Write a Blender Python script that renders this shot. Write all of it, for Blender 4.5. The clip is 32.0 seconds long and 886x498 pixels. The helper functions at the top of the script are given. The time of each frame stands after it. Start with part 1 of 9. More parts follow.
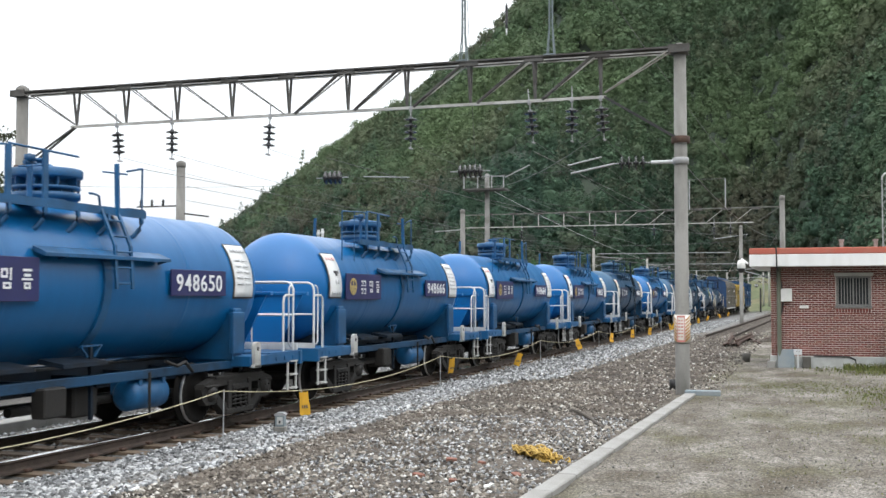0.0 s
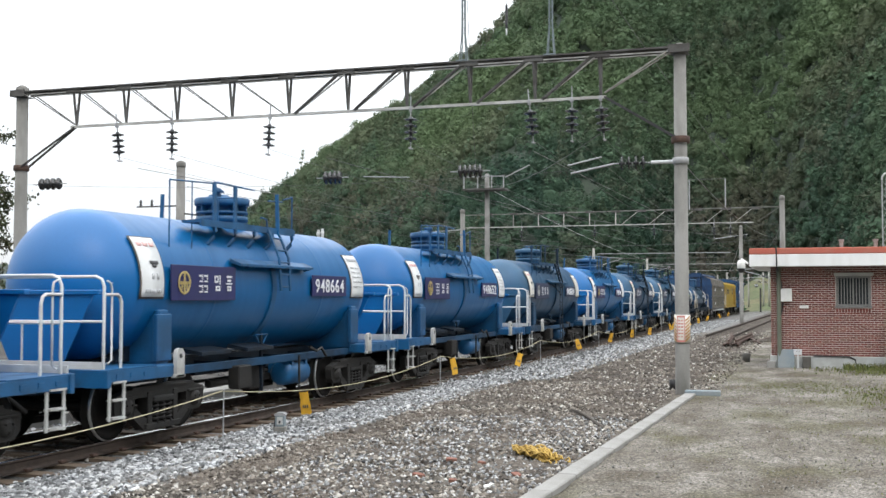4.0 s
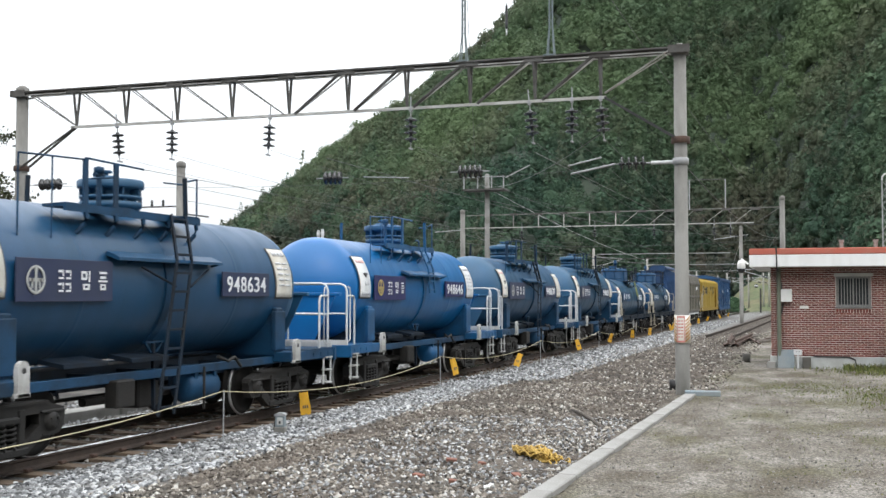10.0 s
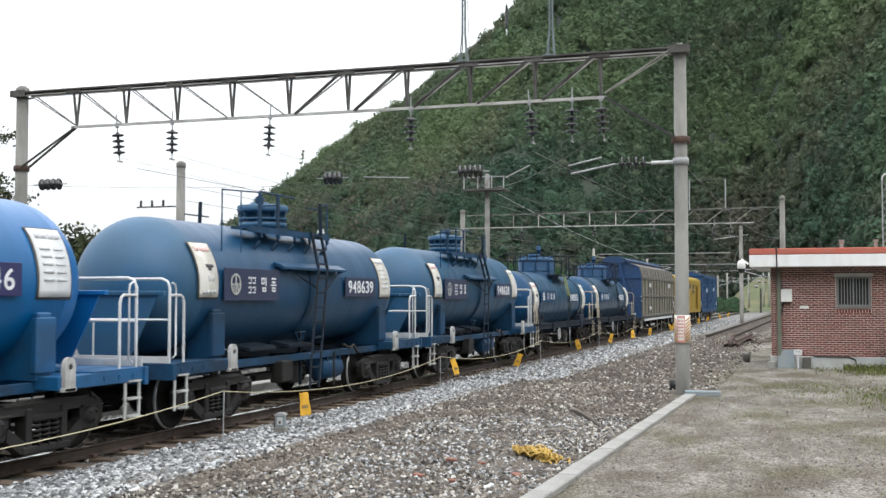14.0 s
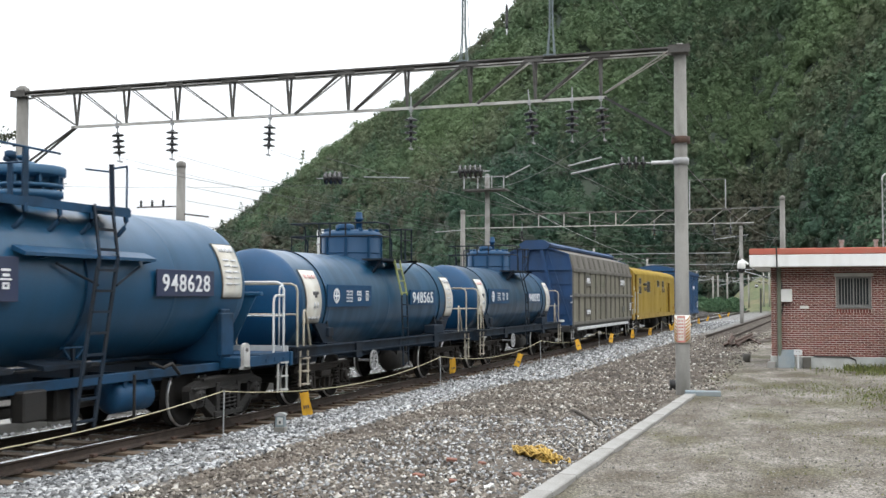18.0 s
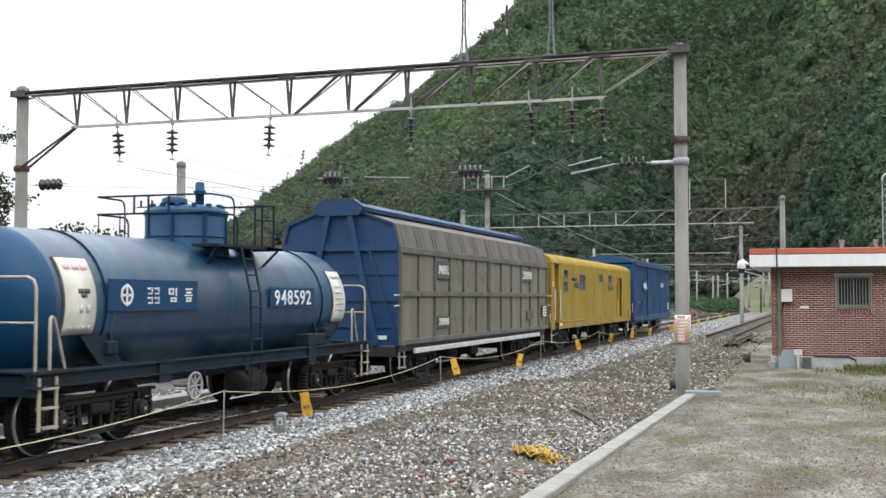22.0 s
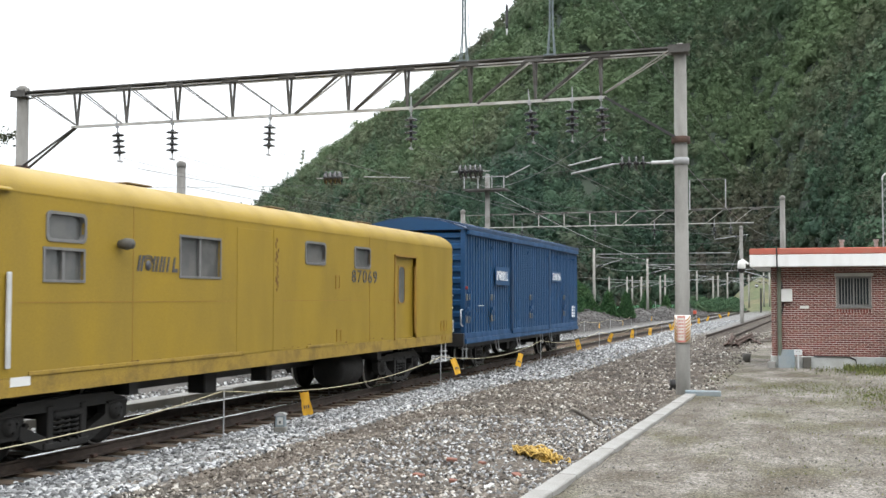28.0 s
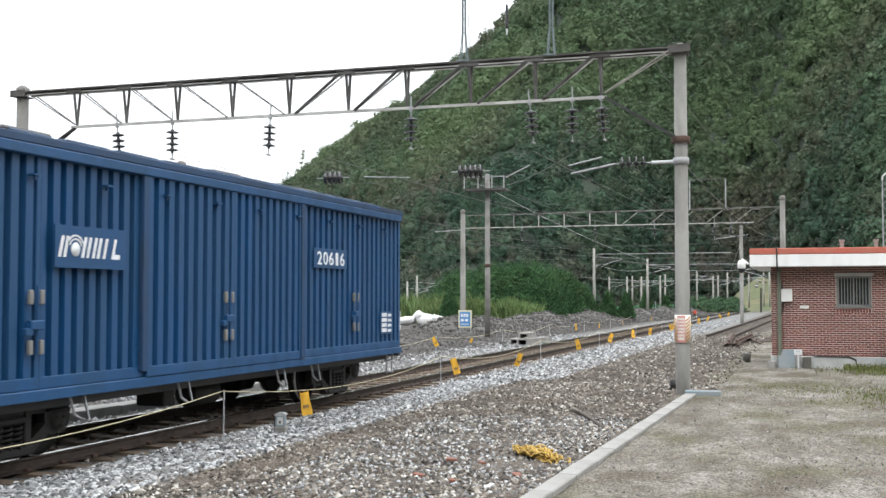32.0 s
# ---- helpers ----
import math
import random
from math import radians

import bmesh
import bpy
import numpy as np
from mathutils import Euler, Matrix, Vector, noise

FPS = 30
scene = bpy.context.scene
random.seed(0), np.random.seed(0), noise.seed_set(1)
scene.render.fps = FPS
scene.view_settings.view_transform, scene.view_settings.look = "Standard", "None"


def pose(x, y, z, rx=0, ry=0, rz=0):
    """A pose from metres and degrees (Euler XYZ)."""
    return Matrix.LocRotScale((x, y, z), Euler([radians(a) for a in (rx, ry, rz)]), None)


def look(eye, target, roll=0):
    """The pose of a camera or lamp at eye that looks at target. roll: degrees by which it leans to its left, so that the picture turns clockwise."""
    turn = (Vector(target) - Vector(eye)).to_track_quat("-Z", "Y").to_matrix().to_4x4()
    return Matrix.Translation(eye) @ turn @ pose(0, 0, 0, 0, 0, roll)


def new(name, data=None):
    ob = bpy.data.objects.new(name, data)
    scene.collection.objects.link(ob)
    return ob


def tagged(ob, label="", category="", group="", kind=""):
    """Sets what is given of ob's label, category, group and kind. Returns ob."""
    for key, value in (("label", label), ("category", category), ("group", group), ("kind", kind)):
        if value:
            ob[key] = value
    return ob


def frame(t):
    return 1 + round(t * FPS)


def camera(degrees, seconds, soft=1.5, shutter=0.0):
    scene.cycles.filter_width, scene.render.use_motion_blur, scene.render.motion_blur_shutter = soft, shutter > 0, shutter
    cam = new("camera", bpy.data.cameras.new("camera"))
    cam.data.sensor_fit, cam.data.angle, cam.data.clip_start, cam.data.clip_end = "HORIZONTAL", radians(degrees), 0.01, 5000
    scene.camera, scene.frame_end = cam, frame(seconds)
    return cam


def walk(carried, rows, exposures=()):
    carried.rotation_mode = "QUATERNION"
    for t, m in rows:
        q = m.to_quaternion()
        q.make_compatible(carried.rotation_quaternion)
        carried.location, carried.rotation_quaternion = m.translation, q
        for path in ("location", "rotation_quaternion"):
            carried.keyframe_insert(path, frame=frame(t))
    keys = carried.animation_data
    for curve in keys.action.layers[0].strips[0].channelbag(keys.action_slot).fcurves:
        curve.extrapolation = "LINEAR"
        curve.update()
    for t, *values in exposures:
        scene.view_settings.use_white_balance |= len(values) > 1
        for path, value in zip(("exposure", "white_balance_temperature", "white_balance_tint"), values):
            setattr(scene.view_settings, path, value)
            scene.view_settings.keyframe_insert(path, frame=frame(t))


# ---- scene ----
# ---------------------------------------------------------------- camera
EYE = (0.0, 0.0, 1.85)
cam = camera(43.2, 32.0, soft=1.5, shutter=0.2)


def view(dx=0.0, dy=0.0):
    """The tripod's pose, nudged by hundredths of a degree."""
    return pose(*EYE, 92.458 + dy, 0, 18.263 + dx)


walk(cam, [(0, view()), (3.5, view()), (4.6, view(-0.02)), (5.5, view(-0.09)), (6.0, view(-0.09)), (6.5, view(-0.22, 0.05)),
           (7.0, view(-0.11, 0.03)), (7.5, view(0, 0.05)), (8.0, view(0, 0.02)), (20.0, view(0.01, 0.02)), (32.0, view(0.015, 0.01))],
     exposures=[(0, 0.09), (20, 0.09), (24, 0.19), (32, 0.26)])

# ---------------------------------------------------------------- light: bright overcast
SUN_ELEV, SUN_AZ = 52.0, 150.0
world = bpy.data.worlds.new("overcast_sky")
scene.world = world
world.use_nodes = True
wn, wl = world.node_tree.nodes, world.node_tree.links
wn.clear()
sky = wn.new("ShaderNodeTexSky")
sky.sky_type, sky.sun_disc = "NISHITA", False
sky.sun_elevation, sky.sun_rotation = radians(SUN_ELEV), radians(SUN_AZ)
sky.dust_density, sky.air_density = 6.0, 1.0
veil = wn.new("ShaderNodeMix")
veil.data_type = "RGBA"
veil.inputs[0].default_value = 0.9
veil.inputs[7].default_value = (9.6, 9.9, 10.2, 1)
backg = wn.new("ShaderNodeBackground")
backg.inputs[1].default_value = 0.105
wout = wn.new("ShaderNodeOutputWorld")
wl.new(sky.outputs[0], veil.inputs[6])
dome = wn.new("ShaderNodeSeparateXYZ")
wl.new(wn.new("ShaderNodeTexCoord").outputs["Generated"], dome.inputs[0])
lift = wn.new("ShaderNodeMapRange")   # overcast: the zenith is about three times as bright as the horizon
for k_, v_ in enumerate((0.0, 1.0, 0.86, 3.3)):
    lift.inputs[k_ + 1].default_value = v_
wl.new(dome.outputs[2], lift.inputs[0])
brighten = wn.new("ShaderNodeVectorMath")
brighten.operation = "SCALE"
wl.new(veil.outputs[2], brighten.inputs[0])
wl.new(lift.outputs[0], brighten.inputs["Scale"])
wl.new(brighten.outputs[0], backg.inputs[0])
wl.new(backg.outputs[0], wout.inputs[0])
sun = new("sun", bpy.data.lights.new("sun", "SUN"))
sun.data.energy, sun.data.angle, sun.data.color = 0.25, radians(25), (1.0, 0.96, 0.9)
sa, se = radians(SUN_AZ), radians(SUN_ELEV)
sun.matrix_world = look((40 * math.sin(sa), 40 * math.cos(sa), 40 * math.tan(se)), (0, 0, 0))


# ---------------------------------------------------------------- materials
def surface(name, colour, rough=0.6, second=None, mix=0.5, scale=1.2, fine=40.0, grain=0.12, bump=0.0, bump_scale=60.0, metal=0.0,
            stretch=(1, 1, 1), lo=0.42, hi=0.62, vary=0.0, island=0.0, spec=0.5, world_space=False, coat=0.0):
    """A paint or mineral: base colour, a second colour in patches, fine grain, and relief."""
    m = bpy.data.materials.new(name)
    m.use_nodes = True
    n, l = m.node_tree.nodes, m.node_tree.links
    b = n["Principled BSDF"]
    b.inputs["Roughness"].default_value, b.inputs["Metallic"].default_value = rough, metal
    b.inputs["Specular IOR Level"].default_value = spec
    b.inputs["Coat Weight"].default_value, b.inputs["Coat Roughness"].default_value = coat, 0.22
    if world_space:
        out = n.new("ShaderNodeNewGeometry").outputs["Position"]
    else:
        out = n.new("ShaderNodeTexCoord").outputs["Object"]
    mapn = n.new("ShaderNodeMapping")
    mapn.inputs["Scale"].default_value = stretch
    l.new(out, mapn.inputs[0])

    def noise_node(s, detail=4.0, vec=None):
        t = n.new("ShaderNodeTexNoise")
        t.inputs["Scale"].default_value, t.inputs["Detail"].default_value = s, detail
        l.new(vec or out, t.inputs["Vector"])
        return t.outputs[0]

    def mixer(fac, a, c, mode="MIX"):
        x = n.new("ShaderNodeMix")
        x.data_type, x.blend_type = "RGBA", mode
        for sock, val in ((x.inputs[0], fac), (x.inputs[6], a), (x.inputs[7], c)):
            if hasattr(val, "is_linked"):
                l.new(val, sock)
            elif isinstance(val, (int, float)):
                sock.default_value = val
            else:
                sock.default_value = (*val, 1)
        return x.outputs[2]

    def ramp(val, a, c, lo_v=0.0, hi_v=1.0):
        r = n.new("ShaderNodeMapRange")
        r.inputs[1].default_value, r.inputs[2].default_value = a, c
        r.inputs[3].default_value, r.inputs[4].default_value = lo_v, hi_v
        l.new(val, r.inputs[0])
        return r.outputs[0]

    col = colour
    if second:
        patch = ramp(noise_node(scale, 6.0, mapn.outputs[0]), lo, hi, 0.0, mix)
        col = mixer(patch, colour, second)
        l.new(ramp(patch, 0, 1, rough, min(1.0, rough + 0.2)), b.inputs["Roughness"])
    g = ramp(noise_node(fine, 3.0), 0.3, 0.7, 1.0 - grain, 1.0 + grain)
    gv = n.new("ShaderNodeCombineColor")
    for i in range(3):
        l.new(g, gv.inputs[i])
    col = mixer(1.0, col, gv.outputs[0], "MULTIPLY")
    for amount, node, sock in ((vary, "ShaderNodeObjectInfo", "Random"), (island, "ShaderNodeNewGeometry", "Random Per Island")):
        if amount:
            k = ramp(n.new(node).outputs[sock], 0, 1, 1.0 - amount, 1.0 + amount)
            kv = n.new("ShaderNodeCombineColor")
            for i in range(3):
                l.new(k, kv.inputs[i])
            col = mixer(1.0, col, kv.outputs[0], "MULTIPLY")
    l.new(col, b.inputs["Base Color"])
    if bump:
        bn = n.new("ShaderNodeBump")
        bn.inputs["Strength"].default_value, bn.inputs["Distance"].default_value = bump, 0.02
        l.new(noise_node(bump_scale, 5.0), bn.inputs["Height"])
        l.new(bn.outputs[0], b.inputs["Normal"])
    return m


STREAK = (1.0, 3.0, 0.35)
M = {
    "blue": surface("bright_blue_paint", (0.0012, 0.102, 0.285), 0.32, (0.003, 0.078, 0.205), 0.5, 1.0, 60, 0.06, stretch=STREAK, lo=0.36, hi=0.68, spec=0.27, coat=0.16),
    "blue_head": surface("blue_tank_end_paint", (0.00264, 0.118, 0.352), 0.33, (0.00616, 0.088, 0.233), 0.4, 1.0, 60, 0.05, spec=0.4, coat=0.1),
    "dust": surface("dusty_blue_grey_paint", (0.0055, 0.052, 0.126), 0.38, (0.011, 0.05, 0.096), 0.6, 0.9, 50, 0.1, stretch=STREAK, lo=0.36, hi=0.68, spec=0.3, coat=0.18),
    "dull_blue": surface("dulled_blue_paint", (0.0045, 0.058, 0.132), 0.36, (0.012, 0.0516, 0.094), 0.6, 0.9, 50, 0.1, stretch=STREAK, lo=0.36, hi=0.68, spec=0.3, coat=0.18),
    "frame_deep": surface("grimy_deep_blue_frame_paint", (0.0063, 0.0468, 0.108), 0.55, (0.0108, 0.0198, 0.0306), 0.7, 1.6, 50, 0.15, spec=0.3),
    "dust_head": surface("dull_blue_tank_end_paint", (0.0103, 0.0757, 0.163), 0.45, (0.0241, 0.0688, 0.116), 0.6, 0.9, 50, 0.1),
    "navy": surface("dusty_navy_paint", (0.0034, 0.0561, 0.128), 0.32, (0.0136, 0.0476, 0.085), 0.65, 0.9, 50, 0.1, stretch=STREAK, spec=0.35, coat=0.3),
    "grimy_navy": surface("grime_darkened_navy_paint", (0.007, 0.056, 0.123), 0.34, (0.022, 0.034, 0.044), 0.6, 0.9, 50, 0.12, stretch=STREAK, lo=0.36, hi=0.66, spec=0.35, coat=0.4),
    "navy_head": surface("navy_tank_end_paint", (0.00352, 0.0475, 0.121), 0.42, (0.0088, 0.037, 0.0792), 0.5, 0.9, 50, 0.1, spec=0.25),
    "frame_blue": surface("blue_frame_paint", (0.0044, 0.0827, 0.211), 0.45, (0.0088, 0.0405, 0.088), 0.6, 2.0, 50, 0.12),
    # dirty dark blue; on underframe and saddle web it also paints in shade
    "frame_navy": surface("dirty_shade_darkened_blue_frame_paint", (0.009, 0.019, 0.034), 0.6, (0.015, 0.014, 0.013), 0.6, 2.0, 50, 0.15, spec=0.2),
    "iron": surface("grimy_cast_iron", (0.009, 0.0085, 0.008), 0.62, (0.028, 0.025, 0.022), 0.55, 5.0, 60, 0.25, bump=0.25, spec=0.4),
    "wheel": surface("dark_greasy_wheel_steel", (0.006, 0.0055, 0.005), 0.7, (0.016, 0.013, 0.011), 0.5, 6.0, 60, 0.2, spec=0.25),
    "tread": surface("worn_wheel_steel", (0.6, 0.6, 0.6), 0.3, (0.32, 0.31, 0.3), 0.5, 6.0, 60, 0.1, metal=0.8),
    "white": surface("white_painted_steel", (0.552, 0.57, 0.58), 0.45, (0.35, 0.35, 0.34), 0.5, 3.0, 60, 0.06),
    "white_worn": surface("worn_white_rail_paint", (0.45, 0.459, 0.45), 0.5, (0.225, 0.216, 0.198), 0.6, 4.0, 60, 0.1),
    "board": surface("dark_blue_sign_enamel", (0.01, 0.014, 0.095), 0.45, (0.022, 0.024, 0.07), 0.4, 2.5, 50, 0.08),
    "board_dust": surface("dusty_sign_enamel", (0.014, 0.024, 0.068), 0.55, (0.03, 0.038, 0.065), 0.5, 2.5, 50, 0.08),
    "letter": surface("white_lettering_paint", (0.72, 0.74, 0.76), 0.5, (0.5, 0.52, 0.54), 0.4, 8.0, 60, 0.05),
    "grey_letter": surface("greyed_emblem_paint", (0.36, 0.37, 0.36), 0.5, (0.25, 0.26, 0.26), 0.4, 8.0, 60, 0.05),
    "gold": surface("ochre_emblem_paint", (0.42, 0.33, 0.12), 0.5, (0.3, 0.25, 0.14), 0.4, 8.0, 60, 0.05),
    "plate": surface("white_notice_plate", (0.72, 0.74, 0.75), 0.5, (0.6, 0.61, 0.61), 0.5, 3.0, 60, 0.05),
    "plate_old": surface("aged_notice_plate", (0.64, 0.63, 0.58), 0.55, (0.43, 0.39, 0.32), 0.6, 3.0, 60, 0.08),
    "red": surface("red_print", (0.36, 0.035, 0.03), 0.5, None),
    "red_faint": surface("faded_red_print", (0.68, 0.42, 0.4), 0.5, None),
    "ink": surface("dark_print", (0.06, 0.06, 0.065), 0.5, None),
    "grey_ink": surface("faded_grey_print", (0.5, 0.51, 0.53), 0.5, None),
    "taupe_rib": surface("grimy_rib_paint", (0.112, 0.106, 0.0904), 0.65, (0.0752, 0.0704, 0.0606), 0.6, 1.5, 40, 0.1),
    "taupe": surface("dusty_taupe_paint", (0.168, 0.157, 0.115), 0.65, (0.122, 0.115, 0.088), 0.6, 0.8, 40, 0.08, stretch=(1, 2.2, 0.5)),
    "taupe_roof": surface("dust_caked_roof_paint", (0.116, 0.107, 0.092), 0.7, (0.08, 0.073, 0.064), 0.6, 0.9, 40, 0.1, stretch=(1, 2.0, 0.6)),
    "taupe_dark": surface("grimy_dark_panel", (0.07, 0.068, 0.062), 0.7, (0.12, 0.11, 0.09), 0.5, 2.0, 40, 0.1),
    "stripe_orange": surface("faded_orange_cloth_print", (0.42, 0.2, 0.05), 0.7, (0.3, 0.16, 0.06), 0.5, 6.0, 60, 0.1),
    "stripe_pink": surface("faded_red_cloth_print", (0.5, 0.17, 0.15), 0.7, (0.55, 0.3, 0.27), 0.5, 8.0, 60, 0.1),
    "bogie_rust": surface("rust_brown_running_gear", (0.011, 0.009, 0.0075), 0.7, (0.032, 0.024, 0.018), 0.55, 5.0, 60, 0.25, bump=0.25, spec=0.3),
    "cream_worn": surface("worn_cream_rail_paint", (0.36, 0.33, 0.265), 0.55, (0.19, 0.155, 0.115), 0.6, 4.0, 60, 0.1),
    "chalk": surface("faded_green_chalk_marks", (0.142, 0.155, 0.116), 0.8, (0.152, 0.142, 0.106), 0.8, 6.0, 40, 0.1),
    "wagon_blue": surface("wagon_end_blue_paint", (0.00704, 0.044, 0.128), 0.5, (0.0132, 0.0308, 0.066), 0.5, 1.5, 50, 0.08),
    "box_blue": surface("van_blue_paint", (0.00368, 0.0552, 0.156), 0.45, (0.00828, 0.0488, 0.116), 0.6, 0.7, 50, 0.07, stretch=STREAK),
    "box_dark": surface("van_roof_blue_paint", (0.009, 0.043, 0.11), 0.5, (0.02, 0.035, 0.06), 0.5, 1.5, 50, 0.08),
    "yellow": surface("yellow_coach_paint", (0.31, 0.208, 0.0258), 0.42, (0.245, 0.172, 0.0361), 0.7, 0.7, 50, 0.06, stretch=(1, 1.6, 0.6), lo=0.4, hi=0.66, spec=0.2),
    "yellow_rust": surface("rust_stained_yellow_paint", (0.3, 0.195, 0.024), 0.6, (0.165, 0.108, 0.028), 0.7, 4.0, 40, 0.15, lo=0.42, hi=0.66),
    # deeper yellow for end walls, vestibule, door frame, seams and hatch rims
    "yellow_dark": surface("deeper_yellow_paint", (0.289, 0.162, 0.017), 0.55, (0.204, 0.119, 0.0255), 0.5, 2.0, 40, 0.08),
    "rust_spot": surface("orange_brown_rust", (0.16, 0.08, 0.018), 0.8, (0.09, 0.05, 0.02), 0.6, 20.0, 60, 0.2),
    "vent": surface("weathered_roof_vent", (0.14, 0.1, 0.06), 0.8, (0.25, 0.2, 0.1), 0.6, 5.0, 40, 0.2),
    "dark_glass": surface("dark_hut_window_glass", (0.03, 0.035, 0.04), 0.15, (0.06, 0.07, 0.08), 0.5, 3.0, 40, 0.05),
    "window": surface("dusty_window_glass", (0.09, 0.095, 0.095), 0.15, (0.17, 0.17, 0.16), 0.5, 3.0, 40, 0.05),
    "alu": surface("dull_aluminium_frame", (0.2, 0.2, 0.2), 0.45, (0.13, 0.125, 0.12), 0.4, 6.0, 40, 0.06, metal=0.4),
    "steel": surface("galvanised_steel", (0.36, 0.37, 0.38), 0.5, (0.22, 0.22, 0.22), 0.5, 3.0, 50, 0.1, metal=0.3),
    "mast_steel": surface("teal_grey_mast_steel", (0.16, 0.2, 0.21), 0.55, (0.1, 0.12, 0.13), 0.5, 4.0, 50, 0.1, metal=0.2),
    "lime": surface("worn_lime_yellow_ladder_paint", (0.2, 0.22, 0.06), 0.6, (0.26, 0.3, 0.16), 0.6, 6.0, 60, 0.1),
    "truss": surface("weathered_steel_truss", (0.095, 0.093, 0.088), 0.65, (0.04, 0.036, 0.032), 0.7, 2.2, 40, 0.15),
    "rusty": surface("rusty_steel", (0.075, 0.042, 0.03), 0.8, (0.045, 0.032, 0.026), 0.6, 5.0, 50, 0.2, bump=0.2),
    "concrete": surface("weathered_concrete", (0.248, 0.244, 0.23), 0.85, (0.11, 0.106, 0.0966), 0.75, 1.8, 60, 0.1, bump=0.25, stretch=(1, 1, 0.3)),
    "pale_concrete": surface("bleached_concrete", (0.33, 0.325, 0.3), 0.85, (0.2, 0.19, 0.17), 0.6, 1.8, 60, 0.08, stretch=(1, 1, 0.3)),
    "kerbstone": surface("pale_concrete_kerb", (0.261, 0.257, 0.243), 0.9, (0.18, 0.173, 0.16), 0.6, 2.0, 60, 0.12, bump=0.3),
    "rail_side": surface("rusty_rail_side", (0.045, 0.03, 0.022), 0.75, (0.025, 0.019, 0.015), 0.6, 5.0, 60, 0.2, bump=0.15),
    "rail_top": surface("polished_rail_head", (0.8, 0.81, 0.83), 0.12, (0.66, 0.65, 0.64), 0.4, 4.0, 60, 0.05, metal=1.0),
    "sleeper": surface("weathered_timber_sleeper", (0.136, 0.1, 0.0704), 0.9, (0.08, 0.056, 0.04), 0.6, 3.0, 60, 0.15, bump=0.3, vary=0.15),
    "mid_truss": surface("grey_weathered_truss", (0.2, 0.2, 0.19), 0.6, (0.1, 0.09, 0.08), 0.6, 2.2, 40, 0.1),
    "pale_truss": surface("pale_galvanised_chord", (0.42, 0.42, 0.4), 0.5, (0.2, 0.19, 0.17), 0.5, 2.2, 40, 0.1),
    "porcelain_dark": surface("black_glazed_porcelain", (0.025, 0.025, 0.028), 0.15, (0.06, 0.06, 0.06), 0.4, 8.0, 60, 0.05),
    "porcelain": surface("grey_glazed_porcelain", (0.05, 0.054, 0.058), 0.18, (0.08, 0.085, 0.09), 0.4, 8.0, 60, 0.05),
    "wire": surface("weathered_copper_wire", (0.1, 0.1, 0.1), 0.6, None),
    "wire_light": surface("new_aluminium_wire", (0.4, 0.41, 0.42), 0.5, None),
    "brick": surface("dark_red_brick", (0.16, 0.05, 0.041), 0.85, (0.1, 0.034, 0.029), 0.6, 6.0, 90, 0.15, bump=0.3, vary=0.28),
    "mortar": surface("light_mortar", (0.62, 0.56, 0.52), 0.95, (0.48, 0.44, 0.4), 0.5, 4.0, 90, 0.1, bump=0.3),
    "plinth": surface("grey_painted_plinth", (0.42, 0.44, 0.43), 0.85, (0.3, 0.3, 0.28), 0.6, 1.5, 60, 0.06, stretch=(2, 1, 1)),
    "bar_grey": surface("grey_painted_bars", (0.24, 0.24, 0.235), 0.5, (0.16, 0.155, 0.15), 0.4, 6.0, 40, 0.06),
    "shard": surface("weathered_brick_shard", (0.2, 0.085, 0.06), 0.9, (0.13, 0.075, 0.055), 0.5, 8.0, 60, 0.15),
    "fascia": surface("white_painted_fascia", (0.74, 0.75, 0.75), 0.7, (0.6, 0.6, 0.58), 0.4, 1.2, 60, 0.04, stretch=(3, 1, 0.5)),
    "red_edge": surface("faded_red_parapet_paint", (0.42, 0.11, 0.075), 0.8, (0.36, 0.15, 0.11), 0.6, 2.0, 60, 0.08),
    "green_pipe": surface("grey_green_pipe", (0.13, 0.15, 0.11), 0.6, (0.1, 0.1, 0.08), 0.5, 3.0, 60, 0.08),
    "flag": surface("yellow_warning_cloth", (0.662, 0.368, 0.0276), 0.7, (0.552, 0.304, 0.0276), 0.4, 8.0, 60, 0.06),
    "rope": surface("straw_coloured_rope", (0.5, 0.45, 0.3), 0.9, (0.38, 0.33, 0.2), 0.4, 20.0, 90, 0.1),
    "rope_pile": surface("yellow_plastic_rope", (0.414, 0.27, 0.054), 0.75, (0.216, 0.14, 0.0405), 0.6, 14.0, 90, 0.15),
    "plank": surface("blue_grey_painted_plank", (0.18, 0.225, 0.252), 0.7, (0.252, 0.261, 0.252), 0.5, 3.0, 60, 0.1),
    "box_white": surface("off_white_cabinet", (0.68, 0.69, 0.67), 0.5, (0.55, 0.55, 0.52), 0.4, 4.0, 60, 0.04),
    "black": surface("black_painted_steel", (0.02, 0.02, 0.021), 0.5, (0.04, 0.04, 0.04), 0.4, 4.0, 60, 0.08),
    "tarp": surface("white_bags", (0.66, 0.67, 0.68), 0.8, (0.45, 0.44, 0.42), 0.5, 2.0, 40, 0.1, bump=0.4, bump_scale=8),
    "sign_blue": surface("sky_blue_sign_paint", (0.06, 0.22, 0.5), 0.5, (0.1, 0.26, 0.5), 0.4, 4.0, 60, 0.05),
    "cream": surface("cream_sign_border", (0.6, 0.57, 0.4), 0.6, None),
    "green_net": surface("green_mesh_fence", (0.1, 0.3, 0.15), 0.8, (0.08, 0.22, 0.1), 0.5, 3.0, 60, 0.1),
    "bark": surface("dark_bark", (0.06, 0.05, 0.04), 0.9, (0.1, 0.085, 0.07), 0.6, 6.0, 60, 0.2, bump=0.5),
